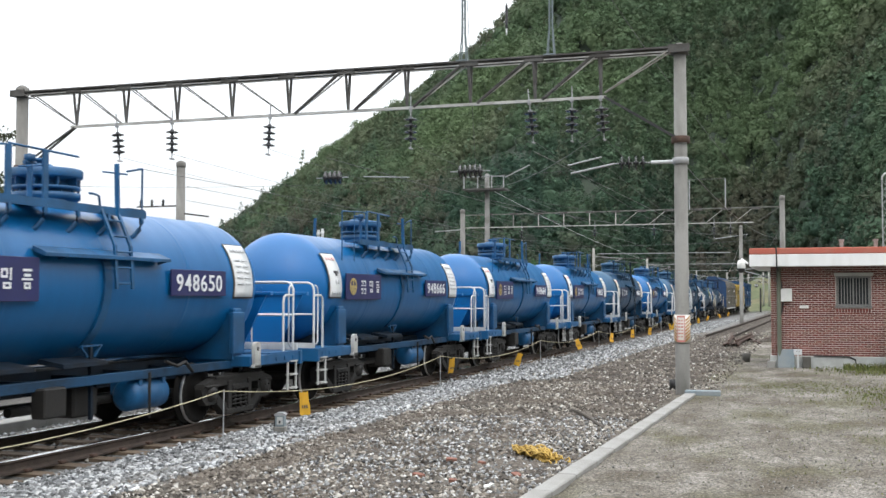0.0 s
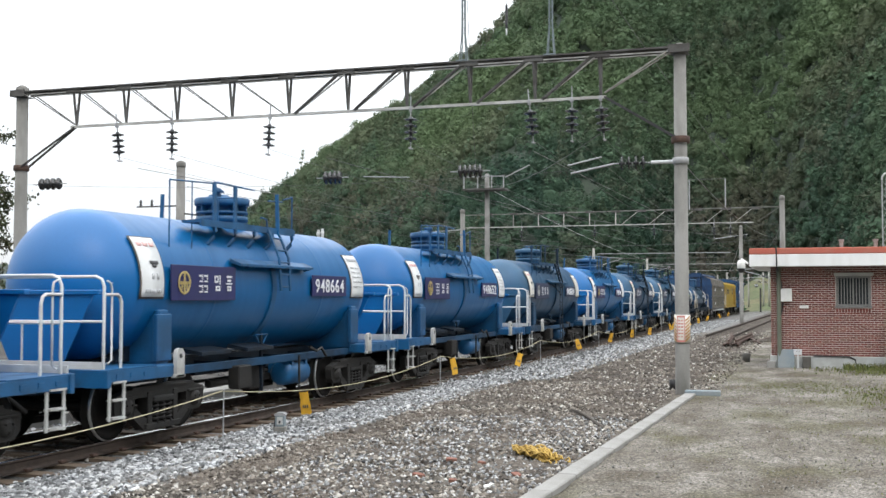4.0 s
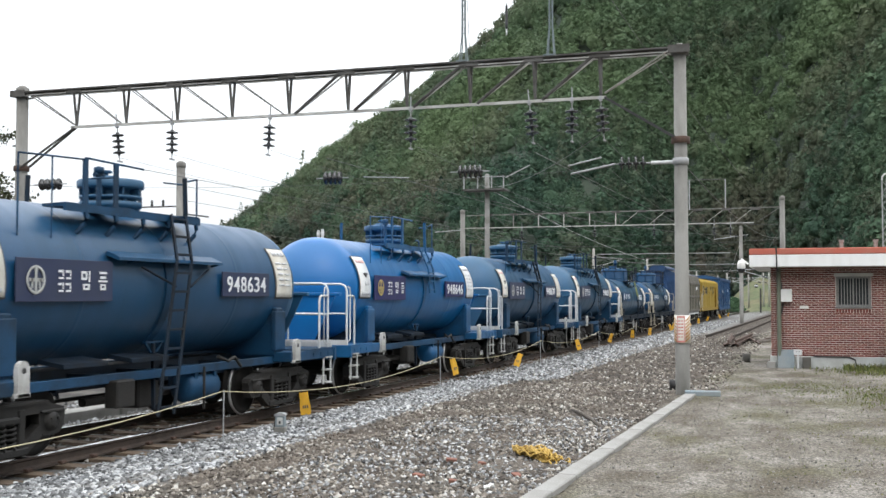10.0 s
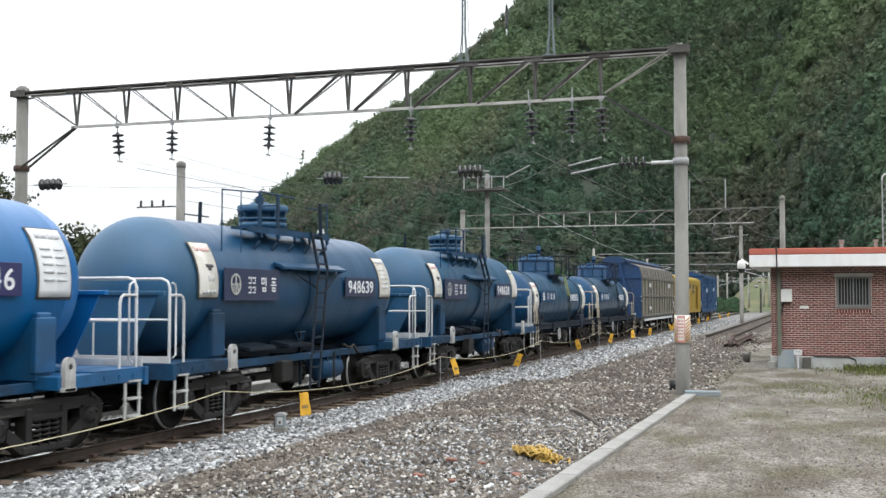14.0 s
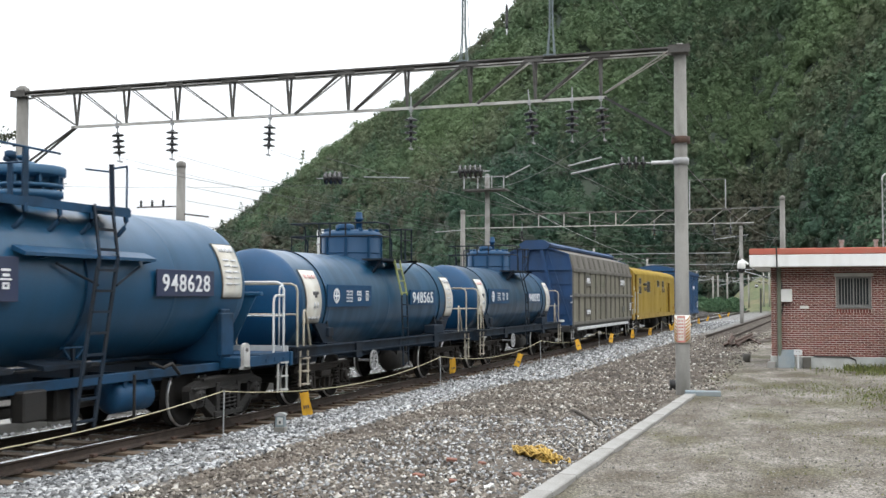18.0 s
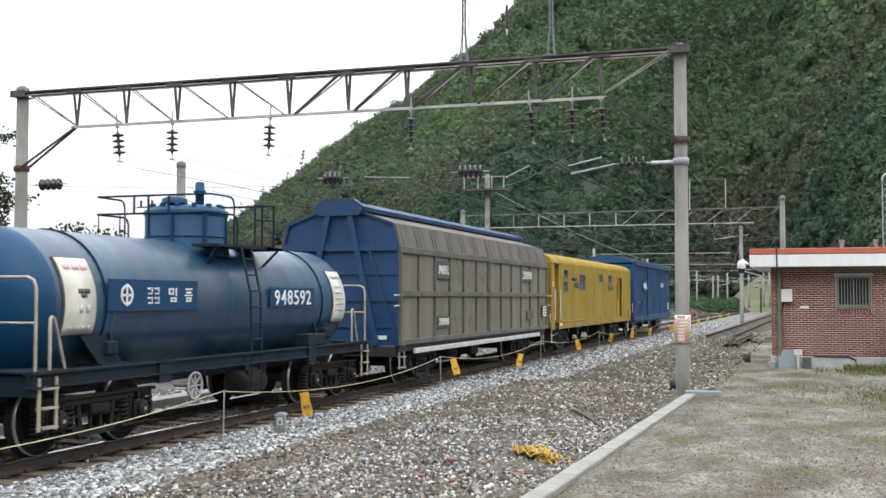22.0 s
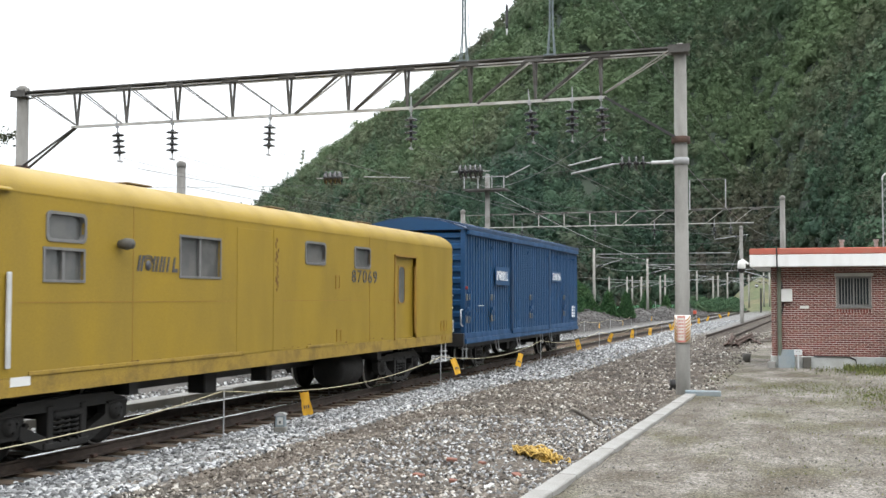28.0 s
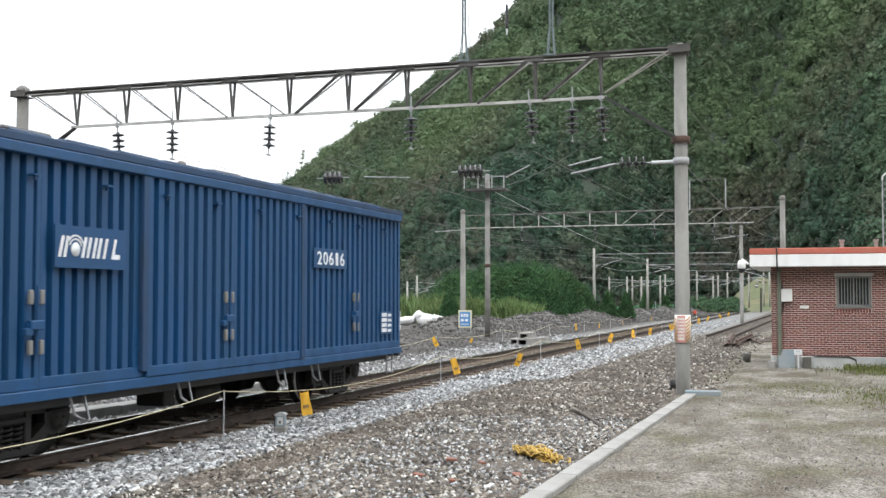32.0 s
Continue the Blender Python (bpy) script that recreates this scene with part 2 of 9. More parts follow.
    "orange": surface("orange_red_plastic", (0.38, 0.06, 0.03), 0.5, None),
}


def leaf_material(name, dark, light, autumn, autumn_mix, patch, thin=0.0, stand=None):
    """Foliage: each clump takes its own tone between two greens, with patches turning brown."""
    m = bpy.data.materials.new(name)
    m.use_nodes = True
    n, l = m.node_tree.nodes, m.node_tree.links
    b = n["Principled BSDF"]
    b.inputs["Roughness"].default_value = 0.8
    b.inputs["Specular IOR Level"].default_value = 0.2
    geo = n.new("ShaderNodeNewGeometry")
    r = n.new("ShaderNodeValToRGB")
    r.color_ramp.elements[0].color = (*dark, 1)
    r.color_ramp.elements[1].color = (*light, 1)
    if stand:   # a tone for the tree, and a smaller share for the single leaf spray
        tree = n.new("ShaderNodeAttribute")
        tree.attribute_name = "tree"
        blend = n.new("ShaderNodeMix")
        blend.inputs[0].default_value = 0.3
        l.new(tree.outputs["Fac"], blend.inputs[2])
        l.new(geo.outputs["Random Per Island"], blend.inputs[3])
        l.new(blend.outputs[0], r.inputs[0])
    else:
        l.new(geo.outputs["Random Per Island"], r.inputs[0])
    t = n.new("ShaderNodeTexNoise")
    t.inputs["Scale"].default_value, t.inputs["Detail"].default_value = patch, 6.0
    l.new(geo.outputs["Position"], t.inputs["Vector"])
    k = n.new("ShaderNodeMapRange")
    k.inputs[1].default_value, k.inputs[2].default_value, k.inputs[4].default_value = 0.52, 0.66, autumn_mix
    if stand:   # single crowns turn at their own time
        turn, part_, ma = n.new("ShaderNodeMath"), n.new("ShaderNodeMath"), n.new("ShaderNodeMath")
        turn.operation, part_.operation, ma.operation = "MULTIPLY", "FRACT", "MULTIPLY_ADD"
        turn.inputs[1].default_value, ma.inputs[1].default_value = 7.31, 0.3
        l.new(tree.outputs["Fac"], turn.inputs[0])
        l.new(turn.outputs[0], part_.inputs[0])
        l.new(part_.outputs[0], ma.inputs[0])
        west_haze, both = n.new("ShaderNodeMapRange"), n.new("ShaderNodeMath")     # westward greying: distance haze put into the colour, beside real brown patches
        west_haze.inputs[1].default_value, west_haze.inputs[2].default_value, west_haze.inputs[4].default_value = -70.0, -170.0, 0.1
        place = n.new("ShaderNodeSeparateXYZ")
        l.new(geo.outputs["Position"], place.inputs[0])
        l.new(place.outputs[0], west_haze.inputs[0])
        l.new(t.outputs[0], both.inputs[0])
        l.new(west_haze.outputs[0], both.inputs[1])
        l.new(both.outputs[0], ma.inputs[2])
        k.inputs[1].default_value, k.inputs[2].default_value = 0.56, 0.84
        l.new(ma.outputs[0], k.inputs[0])
    else:
        l.new(t.outputs[0], k.inputs[0])
    x = n.new("ShaderNodeMix")
    x.data_type = "RGBA"
    l.new(k.outputs[0], x.inputs[0])
    l.new(r.outputs[0], x.inputs[6])
    x.inputs[7].default_value = (*autumn, 1)
    last = x.outputs[2]
    if stand:   # lighter leaf tone high on the slope and to the east, partly painted haze
        sep = n.new("ShaderNodeSeparateXYZ")
        l.new(geo.outputs["Position"], sep.inputs[0])
        t3 = n.new("ShaderNodeTexNoise")
        t3.inputs["Scale"].default_value, t3.inputs["Detail"].default_value = 0.02, 7.0
        l.new(geo.outputs["Position"], t3.inputs["Vector"])
        terms = []
        for sock, lo, hi, amount in ((sep.outputs[0], -90.0, 10.0, 0.15), (sep.outputs[2], 4.0, 50.0, 0.7), (t3.outputs[0], 0.3, 0.7, 0.9)):
            mr = n.new("ShaderNodeMapRange")
            mr.inputs[1].default_value, mr.inputs[2].default_value, mr.inputs[4].default_value = lo, hi, amount
            l.new(sock, mr.inputs[0])
            terms.append(mr.outputs[0])
        add = None
        for term in terms:
            if add is None:
                add = term
            else:
                a = n.new("ShaderNodeMath")
                l.new(add, a.inputs[0])
                l.new(term, a.inputs[1])
                add = a.outputs[0]
        mr = n.new("ShaderNodeMapRange")
        mr.inputs[1].default_value, mr.inputs[2].default_value, mr.inputs[4].default_value = 0.6, 1.4, 0.95
        l.new(add, mr.inputs[0])
        xs = n.new("ShaderNodeMix")
        xs.data_type = "RGBA"
        l.new(mr.outputs[0], xs.inputs[0])
        l.new(last, xs.inputs[6])
        xs.inputs[7].default_value = (*stand, 1)
        last = xs.outputs[2]
    t2 = n.new("ShaderNodeTexNoise")
    t2.inputs["Scale"].default_value, t2.inputs["Detail"].default_value, t2.inputs["Roughness"].default_value = max(1.1, patch * 14), 8.0, 0.7
    l.new(geo.outputs["Position"], t2.inputs["Vector"])
    k2 = n.new("ShaderNodeMapRange")
    k2.inputs[1].default_value, k2.inputs[2].default_value, k2.inputs[3].default_value, k2.inputs[4].default_value = 0.36, 0.64, 0.74 if stand else 0.5, 1.26 if stand else 1.5
    l.new(t2.outputs[0], k2.inputs[0])
    x2 = n.new("ShaderNodeMix")
    x2.data_type, x2.blend_type = "RGBA", "MULTIPLY"
    x2.inputs[0].default_value = 1.0
    cc = n.new("ShaderNodeCombineColor")
    for i in range(3):
        l.new(k2.outputs[0], cc.inputs[i])
    l.new(last, x2.inputs[6])
    l.new(cc.outputs[0], x2.inputs[7])
    l.new(x2.outputs[2], b.inputs["Base Color"])
    if stand:   # leaf-sized relief over the crowns
        t4, bn = n.new("ShaderNodeTexNoise"), n.new("ShaderNodeBump")
        t4.inputs["Scale"].default_value, t4.inputs["Detail"].default_value = 1.6, 5.0
        l.new(geo.outputs["Position"], t4.inputs["Vector"])
        bn.inputs["Strength"].default_value, bn.inputs["Distance"].default_value = 1.0, 0.65
        l.new(t4.outputs[0], bn.inputs["Height"])
        l.new(bn.outputs[0], b.inputs["Normal"])
    if thin:   # light that passes through the leaves
        tr, ms = n.new("ShaderNodeBsdfTranslucent"), n.new("ShaderNodeMixShader")
        l.new(x2.outputs[2], tr.inputs[0])
        ms.inputs[0].default_value = thin
        l.new(b.outputs[0], ms.inputs[1])
        l.new(tr.outputs[0], ms.inputs[2])
        l.new(ms.outputs[0], n["Material Output"].inputs[0])
    return m


# leaf colours carry some distance haze as well as the trees' own tones
M["forest"] = leaf_material("hazed_mixed_forest_leaves", (0.031, 0.066, 0.05), (0.076, 0.134, 0.086), (0.136, 0.118, 0.094), 0.8, 0.022, 0.35, (0.132, 0.19, 0.096))
M["shrub"] = leaf_material("dense_shrub_leaves", (0.024, 0.066, 0.03), (0.07, 0.146, 0.058), (0.09, 0.13, 0.055), 0.3, 0.5, 0.25)
M["bush"] = leaf_material("pale_bush_leaves", (0.06, 0.12, 0.07), (0.12, 0.2, 0.11), (0.13, 0.16, 0.09), 0.4, 0.5, 0.25)
M["grass"] = leaf_material("dry_grass_blades", (0.05, 0.075, 0.02), (0.16, 0.17, 0.06), (0.2, 0.15, 0.08), 0.5, 0.8)
M["tall_grass"] = leaf_material("tall_reed_blades", (0.06, 0.11, 0.04), (0.15, 0.21, 0.08), (0.19, 0.18, 0.08), 0.3, 0.8)
M["tree_left"] = leaf_material("thin_autumn_leaves", (0.02, 0.03, 0.016), (0.06, 0.07, 0.03), (0.09, 0.06, 0.04), 0.5, 0.5)


def stone_material(name, dark, light, warm, warm_mix, white=None):
    m = bpy.data.materials.new(name)
    m.use_nodes = True
    n, l = m.node_tree.nodes, m.node_tree.links
    b = n["Principled BSDF"]
    b.inputs["Roughness"].default_value = 0.85
    geo = n.new("ShaderNodeNewGeometry")
    r = n.new("ShaderNodeValToRGB")
    r.color_ramp.elements[0].color, r.color_ramp.elements[1].color = (*dark, 1), (*light, 1)
    mid = r.color_ramp.elements.new(0.55)
    mid.color = (*[0.55 * a + 0.45 * c for a, c in zip(dark, light)], 1)
    if white:   # a few bleached chips among the rest
        r.color_ramp.elements[2].position = 0.86
        r.color_ramp.elements.new(0.96).color = (*white, 1)
    l.new(geo.outputs["Random Per Island"], r.inputs[0])
    t = n.new("ShaderNodeTexNoise")
    t.inputs["Scale"].default_value, t.inputs["Detail"].default_value = 0.9, 8.0
    l.new(geo.outputs["Position"], t.inputs["Vector"])
    k = n.new("ShaderNodeMapRange")
    k.inputs[1].default_value, k.inputs[2].default_value, k.inputs[4].default_value = 0.4, 0.62, warm_mix
    l.new(t.outputs[0], k.inputs[0])
    x = n.new("ShaderNodeMix")
    x.data_type = "RGBA"
    l.new(k.outputs[0], x.inputs[0])
    l.new(r.outputs[0], x.inputs[6])
    x.inputs[7].default_value = (*warm, 1)
    l.new(x.outputs[2], b.inputs["Base Color"])
    return m


M["ballast"] = stone_material("fresh_grey_ballast", (0.022, 0.025, 0.029), (0.43, 0.445, 0.455), (0.15, 0.14, 0.124), 0.3, (0.56, 0.57, 0.57))
M["gravel"] = stone_material("old_brown_gravel", (0.016, 0.0135, 0.0115), (0.32, 0.29, 0.248), (0.1, 0.078, 0.06), 0.66, (0.56, 0.55, 0.51))
M["soiled"] = stone_material("dusty_track_ballast", (0.042, 0.04, 0.038), (0.32, 0.31, 0.29), (0.18, 0.166, 0.144), 0.5)
M["dark_gravel"] = stone_material("dark_heaped_gravel", (0.04, 0.039, 0.038), (0.12, 0.115, 0.11), (0.075, 0.068, 0.062), 0.6)


def ground_material():
    """One sheet: dirt yard with grass, brown gravel bank, pale ballast strip, dark cess and far meadow."""
    m = bpy.data.materials.new("ground_dirt_gravel_and_grass")
    m.use_nodes = True
    n, l = m.node_tree.nodes, m.node_tree.links
    b = n["Principled BSDF"]
    b.inputs["Roughness"].default_value = 0.95
    b.inputs["Specular IOR Level"].default_value = 0.2
    pos = n.new("ShaderNodeNewGeometry").outputs["Position"]
    sep = n.new("ShaderNodeSeparateXYZ")
    l.new(pos, sep.inputs[0])

    def tex(s, d=6.0, vec=pos):
        t = n.new("ShaderNodeTexNoise")
        t.inputs["Scale"].default_value, t.inputs["Detail"].default_value = s, d
        l.new(vec, t.inputs["Vector"])
        return t.outputs[0]

    def rng(v, a, c, o=0.0, e=1.0):
        r = n.new("ShaderNodeMapRange")
        for i, val in enumerate((a, c, o, e)):
            r.inputs[i + 1].default_value = val
        l.new(v, r.inputs[0])
        return r.outputs[0]

    def mx(f, a, c, mode="MIX"):
        x = n.new("ShaderNodeMix")
        x.data_type, x.blend_type = "RGBA", mode
        for s, v in ((x.inputs[0], f), (x.inputs[6], a), (x.inputs[7], c)):
            if isinstance(v, tuple):
                s.default_value = (*v, 1)
            elif isinstance(v, float):
                s.default_value = v
            else:
                l.new(v, s)
        return x.outputs[2]

    def op(kind, a, c):
        x = n.new("ShaderNodeMath")
        x.operation = kind
        for s, v in zip(x.inputs, (a, c)):
            if isinstance(v, float):
                s.default_value = v
            else:
                l.new(v, s)
        return x.outputs[0]

    mapn = n.new("ShaderNodeMapping")
    mapn.inputs["Scale"].default_value = (0.9, 0.48, 1.0)
    l.new(pos, mapn.inputs[0])
    yard = mx(rng(tex(1.5, 12.0, mapn.outputs[0]), 0.37, 0.63), (0.15, 0.128, 0.1), (0.345, 0.32, 0.285))
    yard = mx(rng(tex(9.0, 10.0, mapn.outputs[0]), 0.42, 0.62, 0.0, 0.55), yard, (0.13, 0.115, 0.085))
    yard = mx(rng(tex(0.8, 12.0, mapn.outputs[0]), 0.5, 0.62, 0.0, 0.6), yard, (0.13, 0.125, 0.062))
    yard = mx(rng(tex(0.45, 12.0, mapn.outputs[0]), 0.54, 0.68, 0.0, 0.5), yard, (0.43, 0.4, 0.37))
    speck = rng(tex(45.0, 6.0), 0.36, 0.64, 0.45, 1.55)
    grey = n.new("ShaderNodeCombineColor")
    for i in range(3):
        l.new(speck, grey.inputs[i])
    yard = mx(1.0, yard, grey.outputs[0], "MULTIPLY")
    bank = mx(1.0, mx(rng(tex(1.1, 8.0), 0.4, 0.6), (0.07, 0.056, 0.046), (0.165, 0.142, 0.118)), grey.outputs[0], "MULTIPLY")
    cess = mx(rng(tex(0.9, 8.0), 0.4, 0.6), (0.075, 0.07, 0.066), (0.15, 0.14, 0.13))
    meadow = mx(rng(tex(0.06, 8.0), 0.4, 0.6), (0.06, 0.085, 0.03), (0.13, 0.13, 0.06))
    wob = op("ADD", sep.outputs[0], rng(tex(1.6, 5.0), 0.0, 1.0, -0.35, 0.35))
    col = mx(rng(wob, -2.5, -2.15), bank, yard)
    pale = mx(rng(tex(2.2, 8.0), 0.38, 0.62), (0.2, 0.198, 0.19), (0.36, 0.355, 0.345))
    far_edge = op("ADD", wob, rng(sep.outputs[1], 28.0, 60.0, 0.0, -1.6))
    col = mx(rng(far_edge, -6.9, -6.2), pale, col)
    col = mx(rng(wob, -13.0, -11.6), cess, col)
    col = mx(rng(sep.outputs[0], -40.0, -28.0), meadow, col)
    col = mx(rng(sep.outputs[1], 130.0, 190.0), col, meadow)
    fine = mx(rng(tex(30.0, 6.0), 0.35, 0.65), (0.34, 0.34, 0.34), (0.82, 0.82, 0.82))
    col = mx(1.0, col, fine, "MULTIPLY")
    l.new(col, b.inputs["Base Color"])
    bn = n.new("ShaderNodeBump")
    bn.inputs["Strength"].default_value, bn.inputs["Distance"].default_value = 0.5, 0.03
    l.new(tex(28.0, 6.0), bn.inputs["Height"])
    l.new(bn.outputs[0], b.inputs["Normal"])
    return m


M["ground"] = ground_material()
M["slope"] = surface("hill_undergrowth", (0.018, 0.03, 0.02), 0.95, (0.03, 0.042, 0.026), 0.6, 0.04, 1.2, 0.2, world_space=True)
def see_through(m, share):
    """Turns a cloth into an open net: part of the light goes straight through."""
    n, l = m.node_tree.nodes, m.node_tree.links
    tr, ms = n.new("ShaderNodeBsdfTransparent"), n.new("ShaderNodeMixShader")
    ms.inputs[0].default_value = share
    l.new(n["Principled BSDF"].outputs[0], ms.inputs[1])
    l.new(tr.outputs[0], ms.inputs[2])
    l.new(ms.outputs[0], n["Material Output"].inputs[0])


see_through(M["green_net"], 0.55)
M["far_slope"] = surface("dry_brown_field_slope", (0.135, 0.125, 0.07), 0.95, (0.085, 0.115, 0.055), 0.8, 0.22, 1.5, 0.25, world_space=True)


# ---------------------------------------------------------------- mesh tools
class Shape:
    """Gathers vertices and faces of one mesh."""

    def __init__(self):
        self.v, self.f, self.s = [], [], []

    def add(self, verts, faces, smooth=False):
        k = len(self.v)
        self.v.extend(tuple(p) for p in verts)
        self.f.extend(tuple(i + k for i in q) for q in faces)
        self.s.extend([smooth] * len(faces))
        return self

    def box(self, x0, x1, y0, y1, z0, z1, c=0.0):
        """A block; c chamfers its edges."""
        if c <= 0:
            p = [(x, y, z) for x in (x0, x1) for y in (y0, y1) for z in (z0, z1)]
            return self.add(p, [(0, 1, 3, 2), (4, 6, 7, 5), (0, 4, 5, 1), (2, 3, 7, 6), (0, 2, 6, 4), (1, 5, 7, 3)])
        c = min(c, (x1 - x0) * 0.45, (y1 - y0) * 0.45, (z1 - z0) * 0.45)
        bm = bmesh.new()
        for sx, x in ((1, x0), (-1, x1)):
            for sy, y in ((1, y0), (-1, y1)):
                for sz, z in ((1, z0), (-1, z1)):
                    bm.verts.new((x, y + sy * c, z + sz * c))
                    bm.verts.new((x + sx * c, y, z + sz * c))
                    bm.verts.new((x + sx * c, y + sy * c, z))
        bmesh.ops.convex_hull(bm, input=bm.verts)
        bm.verts.index_update()
        self.add([v.co[:] for v in bm.verts], [[v.index for v in f.verts] for f in bm.faces])
        bm.free()
        return self

    def obox(self, m, sx, sy, sz):
        """A block of the given sizes, centred on the pose m."""
        p = [m @ Vector((x * sx / 2, y * sy / 2, z * sz / 2)) for x in (-1, 1) for y in (-1, 1) for z in (-1, 1)]
        return self.add(p, [(0, 1, 3, 2), (4, 6, 7, 5), (0, 4, 5, 1), (2, 3, 7, 6), (0, 2, 6, 4), (1, 5, 7, 3)])

    def bar(self, a, b, w, h=None):
        """A straight flat bar from a to b, w by h across."""
        a, b = Vector(a), Vector(b)
        d = b - a
        m = Matrix.Translation((a + b) / 2) @ d.to_track_quat("Z", "Y").to_matrix().to_4x4()
        return self.obox(m, w, h or w, d.length)

    def rod(self, a, b, r, r2=None, n=8, caps=True):
        a, b = Vector(a), Vector(b)
        q = (b - a).to_track_quat("Z", "Y").to_matrix()
        r2 = r if r2 is None else r2
        p = []
        for base, rad in ((a, r), (b, r2)):
            p += [base + q @ Vector((rad * math.cos(2 * math.pi * i / n), rad * math.sin(2 * math.pi * i / n), 0)) for i in range(n)]
        f = [(i, (i + 1) % n, n + (i + 1) % n, n + i) for i in range(n)]
        self.add(p, f, True)
        if caps:
            self.add(p[:n], [tuple(range(n))[::-1]])
            self.add(p[n:], [tuple(range(n))])
        return self

    def tube(self, pts, r, n=6):
        """A round pipe along points."""
        pts = [Vector(p) for p in pts]
        rings = []
        up = Vector((0.31, 0.17, 0.93))
        for i, p in enumerate(pts):
            d = (pts[min(i + 1, len(pts) - 1)] - pts[max(i - 1, 0)]).normalized()
            s = d.cross(up)
            if s.length < 0.15:
                s = d.cross(Vector((1, 0.2, 0)))
            s.normalize()
            t = s.cross(d)
            rings.append([p + r * (math.cos(2 * math.pi * k / n) * s + math.sin(2 * math.pi * k / n) * t) for k in range(n)])
        v = [q for ring in rings for q in ring]
        f = [(i * n + k, i * n + (k + 1) % n, (i + 1) * n + (k + 1) % n, (i + 1) * n + k) for i in range(len(pts) - 1) for k in range(n)]
        self.add(v, f, True)
        self.add(rings[0], [tuple(range(n))])
        return self.add(rings[-1], [tuple(range(n))[::-1]])

    def lathe(self, profile, base, axis="z", n=24, smooth=True):
        """Turns (radius, height) pairs about an axis through base."""
        base = Vector(base)
        v = []
        for r, h in profile:
            for i in range(n):
                a = 2 * math.pi * i / n
                c, s = r * math.cos(a), r * math.sin(a)
                v.append(base + Vector({"z": (c, s, h), "y": (s, h, c), "x": (h, c, s)}[axis]))
        f = [(j * n + i, j * n + (i + 1) % n, (j + 1) * n + (i + 1) % n, (j + 1) * n + i) for j in range(len(profile) - 1) for i in range(n)]
        return self.add(v, f, smooth)

    def prism(self, outline, a, b, axis="y"):
        """Extrudes a closed outline from a to b; outline is in the two other axes."""
        def at(p, h):
            return {"y": (p[0], h, p[1]), "x": (h, p[0], p[1]), "z": (p[0], p[1], h)}[axis]
        n = len(outline)
        self.add([at(p, a) for p in outline] + [at(p, b) for p in outline],
                 [(i, (i + 1) % n, n + (i + 1) % n, n + i) for i in range(n)] + [tuple(range(n))[::-1], tuple(range(n, 2 * n))])
        return self

    def mesh(self, name, material):
        me = bpy.data.meshes.new(name)
        me.from_pydata(self.v, [], self.f)
        bm = bmesh.new()
        bm.from_mesh(me)
        bmesh.ops.recalc_face_normals(bm, faces=bm.faces)
        bm.to_mesh(me)
        bm.free()
        me.polygons.foreach_set("use_smooth", self.s)
        me.materials.append(material)
        return me


MESHES = {}


def part(name, shape, material, parent, label="", key=None, at=None):
    """Links a shape as one mesh object under a thing or part. key: shares the mesh with alike parts."""
    if key is not None:
        key = (key, material.name)
        if key not in MESHES:
            MESHES[key] = shape().mesh(name, material) if callable(shape) else shape.mesh(name, material)
        me = MESHES[key]
    else:
        me = shape.mesh(name, material)
    ob = new(name, me)
    ob.parent = parent
    if at is not None:
        ob.matrix_basis = at
    if label:
        tagged(ob, label)
    return ob


def thing(name, label, category, at=None, group="", kind=""):
    ob = new(name)
    ob.empty_display_size = 0.2
    if at is not None:
        ob.matrix_basis = at
    return tagged(ob, label, category, group, kind)


def solid(name, shape, material, label, category, at=None, group="", kind=""):
    ob = new(name, shape.mesh(name, material))
    if at is not None:
        ob.matrix_basis = at
    return tagged(ob, label, category, group, kind)


def big_mesh(name, verts, faces, material, smooth=False):
    """A large mesh from arrays; faces all have the same number of corners."""
    me = bpy.data.meshes.new(name)
    nf, k = faces.shape
    me.vertices.add(len(verts))
    me.vertices.foreach_set("co", np.ascontiguousarray(verts, dtype=np.float32).ravel())
    me.loops.add(nf * k)
    me.loops.foreach_set("vertex_index", np.ascontiguousarray(faces, dtype=np.int32).ravel())
    me.polygons.add(nf)
    me.polygons.foreach_set("loop_start", np.arange(0, nf * k, k, dtype=np.int32))
    me.polygons.foreach_set("use_smooth", np.full(nf, smooth))
    me.update(calc_edges=True)
    me.materials.append(material)
    return me


def writing(body, height, material, name, parent, at, width=None, bold=0.008, spread=1.22):
    """Raised painted characters, upright in the local xz plane and facing -y, before the pose at."""
    cu = bpy.data.curves.new(name, "FONT")
    cu.body, cu.size, cu.extrude, cu.align_x, cu.align_y, cu.offset, cu.space_character = body, 1.0, 0.004, "CENTER", "CENTER", bold, spread
    ob = bpy.data.objects.new(name, cu)
    scene.collection.objects.link(ob)
    bpy.context.view_layer.update()
    me = bpy.data.meshes.new_from_object(ob.evaluated_get(bpy.context.evaluated_depsgraph_get()))
    bpy.data.objects.remove(ob)
    co = np.array([v.co[:] for v in me.vertices])
    lo, hi = co.min(0), co.max(0)
    k = height / (hi[1] - lo[1])
    kx = (width / (hi[0] - lo[0])) if width else k
    for v in me.vertices:
        v.co = ((v.co.x - (lo[0] + hi[0]) / 2) * kx, -0.004 - v.co.z, (v.co.y - (lo[1] + hi[1]) / 2) * k)
    me.materials.clear()
    me.materials.append(material)
    o = new(name, me)
    o.parent = parent
    o.matrix_basis = at
    return o


BALLS = {}


